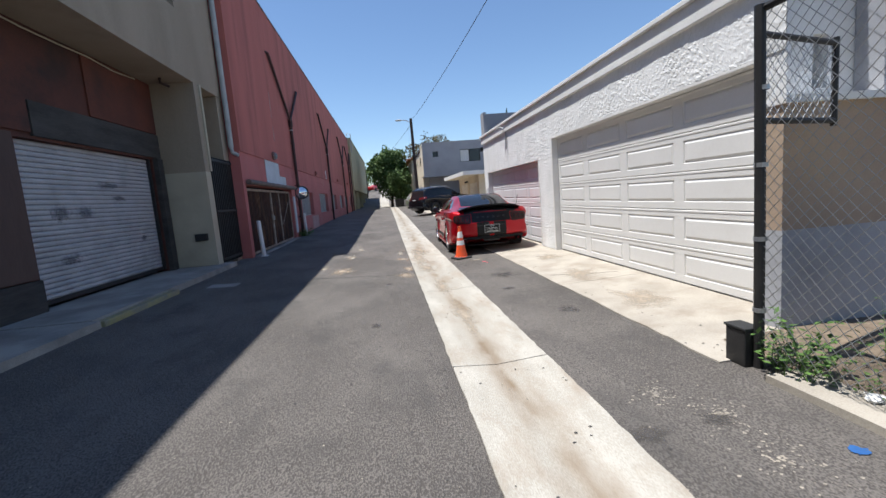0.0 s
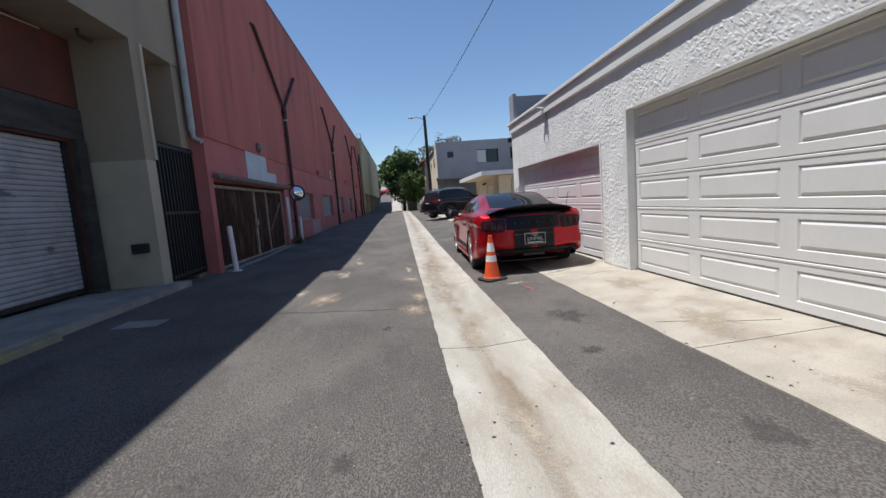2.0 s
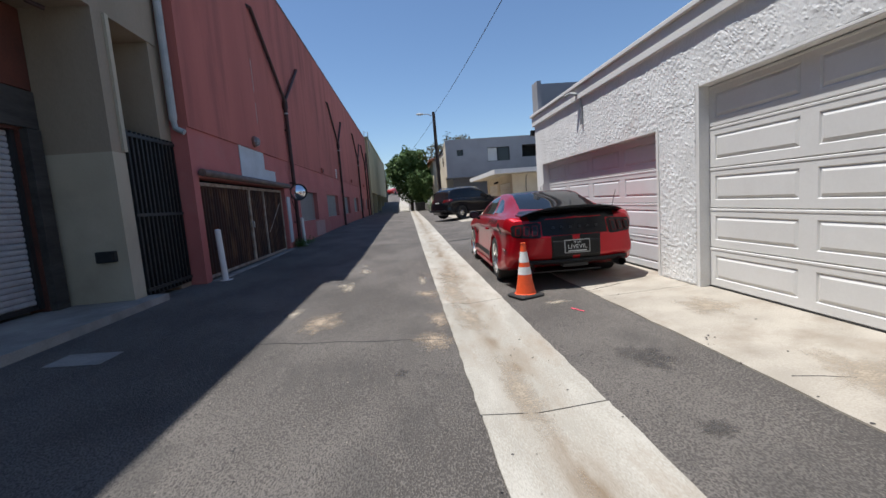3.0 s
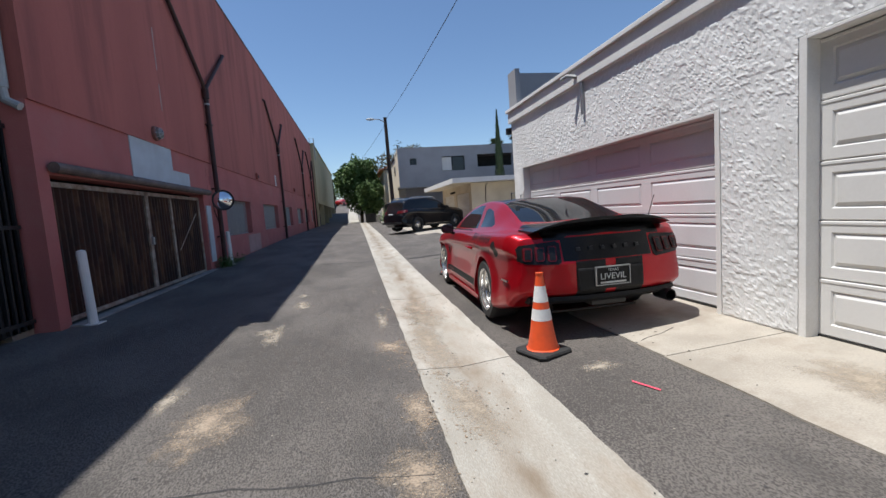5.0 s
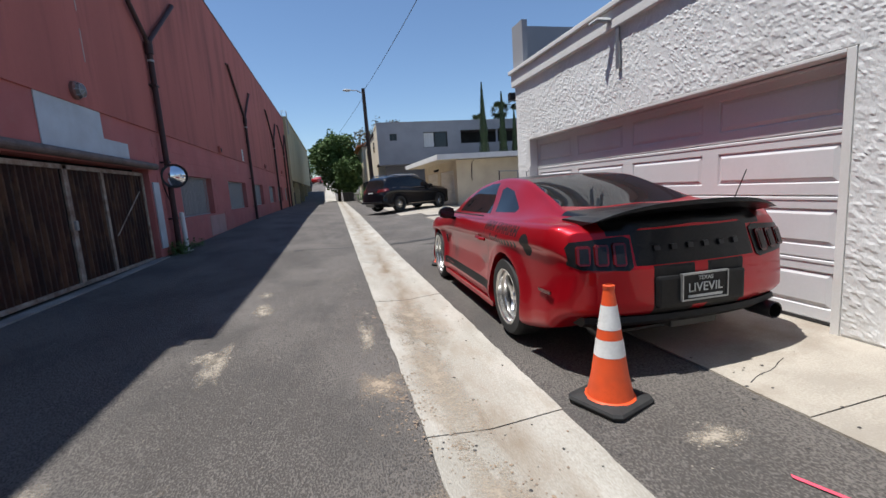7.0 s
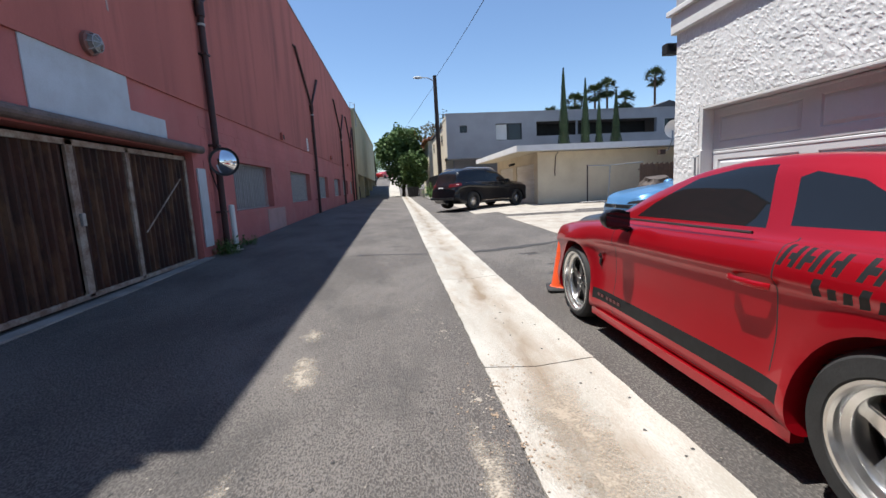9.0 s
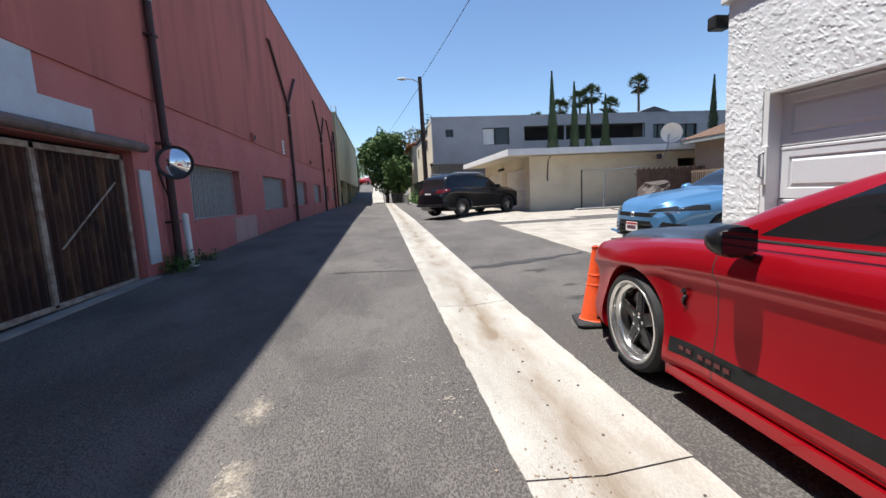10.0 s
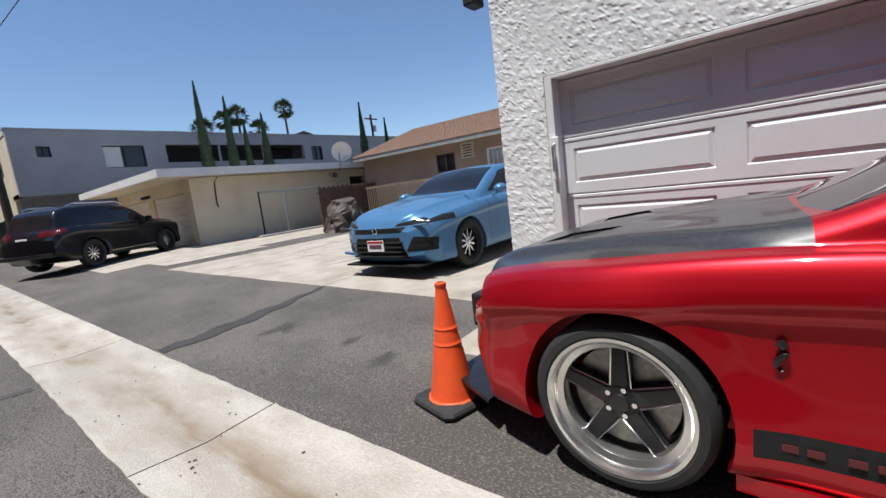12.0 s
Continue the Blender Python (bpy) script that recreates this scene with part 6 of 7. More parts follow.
def base_car(name, label, at, rz, spec, paint):
    car = thing(name, label, "car", at, rz)
    bm = cut_arches(shell(spec), [(a, spec["wheel_r"]) for a in spec["axles"]], spec["arch"], max(p[1] for p in spec["width"]))
    return car, bm


# red coupe
COUPE = {
    "top": [(2.31, 0.69), (2.26, 0.775), (2.12, 0.855), (1.9, 0.915), (1.36, 0.985), (0.84, 1.03), (0.42, 1.20), (-0.06, 1.345), (-0.5, 1.385), (-0.95, 1.355), (-1.4, 1.25), (-1.84, 1.10), (-2.1, 1.075), (-2.40, 1.055), (-2.47, 1.03)],
    "belt": [(2.31, 0.63), (2.22, 0.73), (2.05, 0.79), (1.9, 0.825), (1.36, 0.89), (0.7, 0.94), (-0.5, 0.965), (-1.4, 0.99), (-1.9, 1.005), (-2.3, 0.995), (-2.47, 0.96)],
    "width": [(2.31, 0.56), (2.22, 0.75), (2.05, 0.86), (1.8, 0.915), (1.36, 0.94), (0.6, 0.925), (-0.5, 0.93), (-1.36, 0.955), (-1.9, 0.945), (-2.3, 0.91), (-2.47, 0.86)],
    "rail": [(2.31, 0.40), (2.2, 0.58), (1.36, 0.68), (0.85, 0.77), (0.42, 0.73), (-0.06, 0.64), (-0.5, 0.605), (-0.95, 0.585), (-1.4, 0.60), (-1.84, 0.66), (-2.4, 0.62), (-2.47, 0.5)],
    "frac": [(2.3, 0.8), (0.9, 0.7), (0.6, 0.75), (-0.1, 0.86), (-0.95, 0.86), (-1.5, 0.72), (-2.4, 0.7)],
    "bottom": [(2.31, 0.36), (2.2, 0.25), (1.9, 0.18), (-1.7, 0.19), (-2.2, 0.30), (-2.47, 0.40)],
    "bulge": 1.0, "waist": 0.040, "nose": 0.075, "flare": 0.026, "tail_z": 0.72, "wheel_r": 0.345, "axles": (1.36, -1.36), "arch": 0.385,
}
REDPAINT = mat("candy_red", (0.40, 0.004, 0.012), (0.37, 0.0035, 0.010), 2, 0.34, 0.0, 300, metal=0.5, coat=0.55, spec=0.2)
car, bm = base_car("red_coupe", "glossy red muscle coupe with black hood and stripes", (2.935, 14.70, gz(2.4, 14.7) + 0.004), 88.6, COUPE, REDPAINT)
ws = take(bm, "top", [(0.74, -0.715), (0.82, -0.35), (0.84, 0), (0.82, 0.35), (0.74, 0.715), (0.03, 0.575), (-0.04, 0.0), (0.03, -0.575)], lambda c, n: c.z > 0.99 and n.z > 0.2)
rg = take(bm, "top", [(-0.96, -0.51), (-0.92, 0), (-0.96, 0.51), (-1.74, 0.58), (-1.83, 0.3), (-1.84, 0), (-1.83, -0.3), (-1.74, -0.58)], lambda c, n: c.z > 1.05 and n.z > 0.2)
rf = take(bm, "top", [(-0.02, -0.54), (-0.08, 0.0), (-0.02, 0.54), (-0.94, 0.50), (-0.90, 0), (-0.94, -0.50)], lambda c, n: c.z > 1.2 and n.z > 0.4)
hd = take(bm, "top", [(0.78, -0.81), (0.87, 0), (0.78, 0.81), (1.36, 0.80), (1.95, 0.745), (2.22, 0.66), (2.27, 0), (2.22, -0.66), (1.95, -0.745), (1.36, -0.79)], lambda c, n: c.z > 0.68 and n.z > 0.3)
hv = [take(hd, "top", [(1.50, 0.26 * s), (1.78, 0.24 * s), (1.84, 0.50 * s), (1.58, 0.52 * s)], lambda c, n: True, -0.012) for s in (1, -1)]
dk = take(bm, "top", [(-1.88, -0.66), (-2.5, -0.58), (-2.5, 0.58), (-1.88, 0.66)], lambda c, n: c.z > 0.9 and n.z > 0.35)
for v in hv:
    part("hood_vent", v, BLACK, car, "black hood vent opening", world=False)
part("windscreen", relax(ws), GLASS, car, "dark tinted windscreen", world=False, smooth=True)
part("rear_window", relax(rg, 60), GLASS, car, "dark tinted rear glass", world=False, smooth=True)
part("roof_panel", relax(rf), CARBON, car, "gloss black roof", world=False, smooth=True)
part("hood", relax(hd, 4), mat("carbon_hood", (0.040, 0.040, 0.043), (0.020, 0.020, 0.022), 55, 0.36, 0.0, 240, coat=0.45, spec=0.5, grain=0.9), car, "black carbon-look hood", world=False, smooth=True)
part("deck_lid", dk, CARBON, car, "black deck lid", world=False, smooth=True)
SIDEWIN = [(0.50, 1.005), (0.34, 1.10), (0.02, 1.26), (-0.28, 1.312), (-0.50, 1.316), (-0.64, 1.02)]
QUARTER = [(-0.76, 1.04), (-0.66, 1.25), (-0.72, 1.275), (-0.94, 1.235), (-1.26, 1.085), (-1.25, 1.055)]
for s in (1, -1):
    cs = lambda c, n, s=s: c.y * s > 0.5 and c.z > 0.985
    part("side_window", take(bm, "side", SIDEWIN, cs), GLASS, car, "tinted side window", world=False, smooth=True)
    part("quarter_window", take(bm, "side", QUARTER, cs), GLASS, car, world=False, smooth=True)
    part("window_seal", T([(a, s * 0.872, b) for a, b in ((0.50, 0.992), (-0.05, 0.998), (-0.66, 1.006))], 0.008, 6), BLACK, car, world=False)
    sd = lambda c, n, s=s: c.y * s > 0.6
    part("rocker_stripe", take(bm, "side", [(-0.93, 0.30), (0.93, 0.30), (0.93, 0.39), (-0.93, 0.39)], sd), MATTEBLACK, car, "matt black rocker stripe", world=False, smooth=True)
    for x, z0, z1 in ((0.62, 0.24, 0.95), (-0.86, 0.42, 1.0)):
        part("door_gap", take(bm, "side", [(x - 0.004, z0), (x + 0.004, z0), (x + 0.012, z1), (x + 0.004, z1)], sd), BLACK, car, world=False)
    part("door_gap", take(bm, "side", [(-0.86, 0.236), (0.62, 0.236), (0.62, 0.242), (-0.86, 0.242)], sd), BLACK, car, world=False)
    tl = [(0.47, 0.735), (0.50, 0.715), (0.78, 0.73), (0.84, 0.76), (0.85, 0.87), (0.82, 0.905), (0.50, 0.93), (0.46, 0.91)]
    part("tail_lamp", take(bm, "end", [(a * s, b) for a, b in tl], lambda c, n: n.x < -0.1 and c.x < -2.1, 0.006), CARBON, car, "smoked black tail lamp housing", world=False, smooth=True)
    part("headlamp", take(bm, "side", [(1.98, 0.70), (2.24, 0.62), (2.30, 0.64), (2.22, 0.78), (2.02, 0.79)], lambda c, n, s=s: c.y * s > 0.45 and n.z < 0.75), GLASS, car, world=False, smooth=True)
    part("rear_stripe", take(bm, "end", [(0.05 * s, 0.40), (0.34 * s, 0.40), (0.34 * s, 0.735), (0.05 * s, 0.735)], lambda c, n: n.x < -0.2 and c.x < -2.1), MATTEBLACK, car, "matt black stripe", world=False)
part("tail_panel", take(bm, "end", [(-0.45, 0.74), (0.45, 0.74), (0.45, 0.96), (-0.45, 0.96)], lambda c, n: n.x < -0.2 and c.x < -2.1), CARBON, car, "black tail panel", world=False)
circle = [(-1.83 + 0.085 * math.cos(q * 0.4488), 0.85 + 0.085 * math.sin(q * 0.4488)) for q in range(14)]
part("fuel_cap", take(bm, "side", circle, lambda c, n: c.y > 0.6), MATTEBLACK, car, "round black fuel cap", world=False)
# dark slanted decal strokes on the rear flanks
def strokes(x, z, w, h, lean):
    """Three bars of one block character, slanted."""
    t = w * 0.30
    q = lambda a, b: (x - a - b * lean, z + b)
    return ([q(0, 0), q(t, 0), q(t, h), q(0, h)], [q(w - t, 0), q(w, 0), q(w, h), q(w - t, h)])


flank = lambda c, n: c.y > 0.6
for k in range(8):
    x = -0.86 - k * 0.098 - (0.05 if k > 2 else 0)
    for poly in strokes(x, 0.895, 0.082, 0.085, 0.25):
        part("decal_letter", take(bm, "side", poly, flank), MATTEBLACK, car, world=False, smooth=True)
    x0 = x - 0.025 - (0.0 if k % 2 else 0.02)
    part("decal_letter", take(bm, "side", [(x0, 0.925), (x0 - 0.034, 0.925), (x0 - 0.04, 0.952), (x0 - 0.006, 0.952)], flank), MATTEBLACK, car, world=False, smooth=True)
for k in range(10):
    x = -1.03 - k * 0.062
    h = 0.075 if k in (0, 3) else 0.05
    part("decal_letter", take(bm, "side", [(x, 0.80), (x - 0.04, 0.805), (x - 0.055, 0.80 + h), (x - 0.022, 0.80 + h)], flank), MATTEBLACK, car, world=False, smooth=True)
part("body", bm, REDPAINT, car, "glossy red bodywork", world=False, smooth=True)
TAIL = -2.498


def tail_x(y, z):
    """How far back the tail skin lies at a height and distance from the middle."""
    return TAIL + 0.13 * (abs(y) / 0.8) ** 2.5 + 0.10 * max(0.0, z - 0.72) / 0.3


def tail_plate(poly, lift, thick):
    bm = bmesh.new()
    rows = [[bm.verts.new((tail_x(y, z) - d, y, z)) for y, z in poly] for d in (lift - thick, lift)]
    n = len(poly)
    for q in range(n):
        bm.faces.new((rows[0][q], rows[0][(q + 1) % n], rows[1][(q + 1) % n], rows[1][q]))
    bm.faces.new(rows[0][::-1])
    bm.faces.new(rows[1])
    return bm


SMOKE = mat("smoked_lens", (0.014, 0.013, 0.015), (0.009, 0.009, 0.01), 9, 0.22, 0.0, 40, spec=0.3)
for k in range(3):
    for s in (1, -1):
        a = 0.515 + k * 0.108
        z0, z1 = 0.750 + 0.006 * k, 0.895 - 0.006 * k
        bar = [(a, z0 + 0.012), (a + 0.012, z0), (a + 0.066, z0), (a + 0.078, z0 + 0.012), (a + 0.068, z1 - 0.012), (a + 0.056, z1), (a - 0.004, z1), (a - 0.014, z1 - 0.012)]
        seg = part("lamp_segment", tail_plate([(y * s, z) for y, z in bar], 0.016, 0.02), LAMPRED, car, "dark red tail lamp bar", world=False)
        slot = [(a + 0.012, z0 + 0.016), (a + 0.064, z0 + 0.016), (a + 0.052, z1 - 0.016), (a + 0.002, z1 - 0.016)]
        part("lens", tail_plate([(y * s, z) for y, z in slot], 0.020, 0.01), SMOKE, seg, world=False)
# spoiler
bm = bmesh.new()
rows = []
for k in range(21):
    y = -0.71 + 1.42 * k / 20
    q = (abs(y) / 0.71) ** 3
    e = 1 - q
    z = 1.035 + 0.05 * e
    rows.append([bm.verts.new((c[0] + 0.10 * q, c[1], c[2])) for c in ((-2.02, y, z - 0.05), (-2.10, y, z + 0.005), (-2.40, y, z + 0.04 * e), (-2.49, y, z + 0.05 * e), (-2.49, y, z + 0.02 * e), (-2.35, y, z - 0.03))])
for u, w in zip(rows, rows[1:]):
    for i in range(6):
        bm.faces.new((u[i], u[(i + 1) % 6], w[(i + 1) % 6], w[i]))
bm.faces.new(rows[0])
bm.faces.new(rows[-1][::-1])
part("spoiler", bm, CARBON, car, "black raised rear spoiler", world=False)
bm = bmesh.new()
rows = []
for k in range(17):
    y = -0.76 + 1.52 * k / 16
    dx = 0.15 * (abs(y) / 0.8) ** 2.5
    rows.append([bm.verts.new(c) for c in ((-2.475 + dx, y, 0.405), (-2.485 + dx, y, 0.37), (-2.44 + dx, y, 0.335), (-2.28 + dx, y, 0.33), (-2.28 + dx, y, 0.405))])
for u, w in zip(rows, rows[1:]):
    for i in range(5):
        bm.faces.new((u[i], u[(i + 1) % 5], w[(i + 1) % 5], w[i]))
bm.faces.new(rows[0])
bm.faces.new(rows[-1][::-1])
part("diffuser", bm, MATTEBLACK, car, "grey-black rear valance", world=False)
part("diffuser_fin", B(-2.44, -2.30, -0.18, 0.18, 0.29, 0.345, bevel=0.015), BLACK, car, world=False)
for y in (-0.64, 0.64):
    bm = bmesh.new()
    lathe(bm, ((0.044, 0.2), (0.05, 0.0), (0.055, -0.004), (0.06, 0.004), (0.06, 0.2)), "x", 28, (-2.47, y, 0.315))
    part("exhaust_tip", bm, GUNMETAL, car, smooth=True, world=False)
bm = B(-2.515, -2.465, -0.33, 0.33, 0.455, 0.665, bevel=0.02)
part("plate_recess", bm, MATTEBLACK, car, world=False)
pl = part("licence_plate", B(-2.53, -2.516, -0.165, 0.165, 0.50, 0.665, bevel=0.004), MATTEBLACK, car, "black licence plate with pale letters", world=False)
PALE = mat("plate_pale", (0.62, 0.64, 0.62), None, 9, 0.5, 0.0, 40)
FACE = Matrix(((0, 0, -1, 0), (-1, 0, 0, 0), (0, 1, 0, 0), (0, 0, 0, 1)))
lettering("LIVEVIL", 0.083, PALE, pl, Matrix.Translation((-2.533, 0, 0.575)) @ FACE)
lettering("TEXAS", 0.038, PALE, pl, Matrix.Translation((-2.533, 0, 0.636)) @ FACE)
part("line", B(-2.534, -2.53, -0.13, 0.13, 0.512, 0.528), PALE, pl, world=False)
bm = bmesh.new()
for a, b, c, e in ((-0.175, 0.175, 0.662, 0.672), (-0.175, 0.175, 0.493, 0.503), (-0.175, -0.166, 0.503, 0.662), (0.166, 0.175, 0.503, 0.662)):
    box(bm, -2.536, -2.51, a, b, c, e)
part("plate_frame", bm, STEEL, car, world=False)
for k in range(6):
    y = 0.30 - k * 0.12
    part("emblem_letter", tail_plate([(y - 0.02, 0.83), (y + 0.02, 0.83), (y + 0.02, 0.862), (y - 0.02, 0.862)], 0.014, 0.016), GUNMETAL, car, world=False)
for k in range(6):
    x = 0.86 - k * 0.06 - (0.03 if k > 1 else 0)
    for s in (1, -1):
        part("stripe_letter", prism([(x, 0.334), (x - 0.040, 0.334), (x - 0.040, 0.356), (x, 0.356)], s * 0.9235, s * 0.928), mat("dull_red", (0.10, 0.012, 0.014), None, 4, 0.4, 0, 30), car, world=False)
# emblem, a plain curved shape
for s in (1, -1):
    bm = T([(0.86 + 0.012 * math.sin(q * 1.1), s * (0.897 + 0.002 * q), 0.58 + 0.016 * q) for q in range(7)], 0.008, 8, 0.014)
    part("fender_emblem", bm, GUNMETAL, car, "dark metal fender emblem", world=False)
    mirror_wing(car, 0.42, s * 1.0, 1.0, CARBON)
    hnd2 = part("door_handle", T([(-0.60, s * 0.925, 0.79), (-0.66, s * 0.962, 0.795), (-0.80, s * 0.962, 0.795), (-0.84, s * 0.93, 0.79)], 0.016, 8), REDPAINT, car, smooth=True, world=False)
    part("side_skirt", prism([(0.98, 0.15), (-0.98, 0.15), (-0.98, 0.21), (0.98, 0.21)], s * 0.86, s * 0.925), REDPAINT, car, world=False)
    part("side_marker", prism([(-2.02, 0.545), (-2.2, 0.55), (-2.2, 0.575), (-2.02, 0.57)], s * 0.915, s * 0.93), LAMPRED, car, world=False)
    part("wiper", T([(0.76, 0.06 * s + 0.1, 1.03), (0.70, 0.25 * s + 0.1, 1.042), (0.66, 0.42 * s + 0.1, 1.035)], 0.009, 6), BLACK, car, world=False)
part("cowl", B(0.72, 0.80, -0.45, 0.45, 0.99, 1.012, bevel=0.008), MATTEBLACK, car, world=False)
bm = B(2.02, 2.40, -0.84, 0.84, 0.15, 0.17)
for v in bm.verts:
    if v.co.x > 2.3:
        v.co.y *= 0.78
    v.co.z += 0.01
part("front_splitter", bm, GUNMETAL, car, "grey front splitter", world=False)
part("grille", B(2.24, 2.325, -0.5, 0.5, 0.42, 0.62, bevel=0.02), BLACK, car, world=False)
part("antenna", T([(-2.0, -0.72, 1.0), (-2.12, -0.74, 1.30)], 0.004, 5), BLACK, car, world=False)
for x in (1.36, -1.36):
    for s in (1, -1):
        wd = 0.27 if x > 0 else 0.33
        wheel(car, x, s * (0.932 - wd / 2), 0.345, wd, 0.274 if x > 0 else 0.235, GUNMETAL if x > 0 else CHROME, 5)
part("underbody", B(-2.1, 2.0, -0.5, 0.5, 0.17, 0.19), BLACK, car, world=False)

# blue sedan
SEDAN = {
    "top": [(2.36, 0.70), (2.28, 0.82), (1.9, 0.93), (1.4, 1.0), (0.95, 1.05), (0.4, 1.31), (0.05, 1.42), (-0.4, 1.455), (-1.0, 1.42), (-1.6, 1.24), (-1.95, 1.14), (-2.4, 1.10), (-2.52, 0.98)],
    "belt": [(2.36, 0.62), (2.2, 0.74), (1.8, 0.82), (1.0, 0.90), (-0.5, 0.96), (-1.6, 1.0), (-2.3, 1.0), (-2.52, 0.9)],
    "width": [(2.36, 0.62), (2.28, 0.80), (2.05, 0.89), (1.41, 0.925), (0.0, 0.915), (-1.41, 0.925), (-2.2, 0.87), (-2.52, 0.76)],
    "rail": [(2.36, 0.42), (2.2, 0.58), (1.4, 0.68), (0.95, 0.74), (0.4, 0.70), (0.05, 0.64), (-0.5, 0.61), (-1.0, 0.60), (-1.6, 0.62), (-2.4, 0.6), (-2.52, 0.5)],
    "frac": [(2.3, 0.8), (1.0, 0.72), (0.5, 0.8), (0.0, 0.87), (-1.0, 0.87), (-1.6, 0.75), (-2.4, 0.7)],
    "bottom": [(2.36, 0.30), (2.25, 0.20), (1.9, 0.17), (-1.9, 0.18), (-2.3, 0.28), (-2.52, 0.38)],
    "bulge": 0.2, "waist": 0.026, "nose": 0.0, "flare": 0.014, "tail_z": 0.8, "wheel_r": 0.335, "axles": (1.41, -1.41), "arch": 0.37,
}
BLUE = mat("sky_blue_paint", (0.085, 0.215, 0.395), (0.078, 0.20, 0.37), 2, 0.34, 0.0, 300, metal=0.3, coat=0.6, spec=0.3)
car, bm = base_car("blue_sedan", "bright blue four-door sedan parked beside the garage", (6.83, 19.98, gz(7, 20) + 0.016), 180, SEDAN, BLUE)
part("windscreen", take(bm, "top", [(0.86, -0.70), (0.94, 0), (0.86, 0.70), (0.12, 0.58), (0.06, 0), (0.12, -0.58)], lambda c, n: c.z > 1.0 and n.z > 0.2), GLASS, car, "windscreen with pale reflections", world=False, smooth=True)
part("rear_window", take(bm, "top", [(-1.05, -0.52), (-1.0, 0), (-1.05, 0.52), (-1.8, 0.58), (-1.86, 0), (-1.8, -0.58)], lambda c, n: c.z > 1.08 and n.z > 0.2), GLASS, car, world=False, smooth=True)
for s in (1, -1):
    cs = lambda c, n, s=s: c.y * s > 0.5 and c.z > 0.97
    part("side_window", take(bm, "side", [(0.66, 1.0), (0.12, 1.31), (-0.32, 1.375), (-0.36, 1.0)], cs), GLASS, car, world=False, smooth=True)
    part("side_window", take(bm, "side", [(-0.42, 1.01), (-0.38, 1.375), (-0.9, 1.35), (-1.3, 1.12), (-1.25, 1.03)], cs), GLASS, car, world=False, smooth=True)
    sd = lambda c, n, s=s: c.y * s > 0.6
    for x in (0.86, -0.39):
        part("door_gap", take(bm, "side", [(x - 0.004, 0.25), (x + 0.004, 0.25), (x + 0.004, 0.95), (x - 0.004, 0.95)], sd), BLACK, car, world=False)
    part("headlamp", take(bm, "end", [(0.36 * s, 0.70), (0.95 * s, 0.72), (0.95 * s, 0.80), (0.75 * s, 0.80), (0.40 * s, 0.735)], lambda c, n: c.x > 1.7 and n.z < 0.8), LAMPCLEAR, car, "clear narrow headlamp", world=False, smooth=True)
    part("fog_vent", take(bm, "end", [(0.50 * s, 0.36), (0.86 * s, 0.36), (0.86 * s, 0.52), (0.62 * s, 0.56)], lambda c, n: c.x > 1.9), MATTEBLACK, car, "black bumper side vent", world=False)
    mirror_wing(car, 0.62, s * 1.0, 1.03, BLUE)
    for x in (0.2, -0.95):
        part("door_handle", B(x - 0.09, x + 0.09, s * 0.915 - 0.02, s * 0.915 + 0.02, 0.80, 0.825, bevel=0.008), BLUE, car, world=False)
    part("lamp_trim", prism([(0.42 * s, 0.675), (0.90 * s, 0.70), (0.90 * s, 0.715), (0.42 * s, 0.69)], 2.20, 2.24, "end"), CHROME, car, world=False)
part("upper_grille", take(bm, "end", [(-0.45, 0.62), (-0.52, 0.69), (0.52, 0.69), (0.45, 0.62)], lambda c, n: c.x > 1.9), MATTEBLACK, car, "black upper grille", world=False)
part("lower_grille", take(bm, "end", [(-0.52, 0.27), (-0.42, 0.56), (0.42, 0.56), (0.52, 0.27)], lambda c, n: c.x > 1.9), MATTEBLACK, car, "wide black lower grille", world=False)
part("body", bm, BLUE, car, "bright blue bodywork", world=False, smooth=True)
for k in range(4):
    part("grille_bar", B(2.30, 2.372, -0.47, 0.47, 0.30 + k * 0.062, 0.318 + k * 0.062, bevel=0.005), BLACK, car, world=False)
for s in (1, -1):
    part("lamp_unit", B(2.03, 2.11, s * 0.62 - 0.07, s * 0.62 + 0.07, 0.735, 0.775, bevel=0.01), CHROME, car, world=False)
    part("bumper_blade", prism([(0.50 * s, 0.30), (0.80 * s, 0.33), (0.80 * s, 0.36), (0.50 * s, 0.335)], 2.22, 2.29, "end"), BLUE, car, world=False)
    part("hood_crease", T([(2.18, 0.34 * s, 0.825), (1.6, 0.48 * s, 0.955), (1.0, 0.58 * s, 1.02)], 0.008, 6), BLUE, car, world=False)
bm = bmesh.new()
lathe(bm, ((0.036, 0.0), (0.042, 0.01), (0.048, 0.0)), "x", 24, (2.362, 0, 0.655))
part("badge", bm, CHROME, car, "plain oval badge", world=False)
part("licence_plate", B(2.37, 2.385, -0.16, 0.16, 0.38, 0.53, bevel=0.004), WHITE, car, "white licence plate in red frame", world=False)
part("plate_band", B(2.385, 2.388, -0.15, 0.15, 0.495, 0.525), mat("plate_red", (0.45, 0.03, 0.04), None, 5, 0.4, 0, 30), car, world=False)
part("plate_figures", B(2.385, 2.388, -0.12, 0.12, 0.42, 0.475), mat("plate_ink", (0.12, 0.05, 0.09), None, 30, 0.4, 0, 30), car, world=False)
part("front_lip", B(2.0, 2.34, -0.72, 0.72, 0.165, 0.19, bevel=0.008), MATTEBLACK, car, world=False)
for x in (1.41, -1.41):
    for s in (1, -1):
        wheel(car, x, s * 0.81, 0.335, 0.22, 0.245, CHROME, 10, MATTEBLACK)

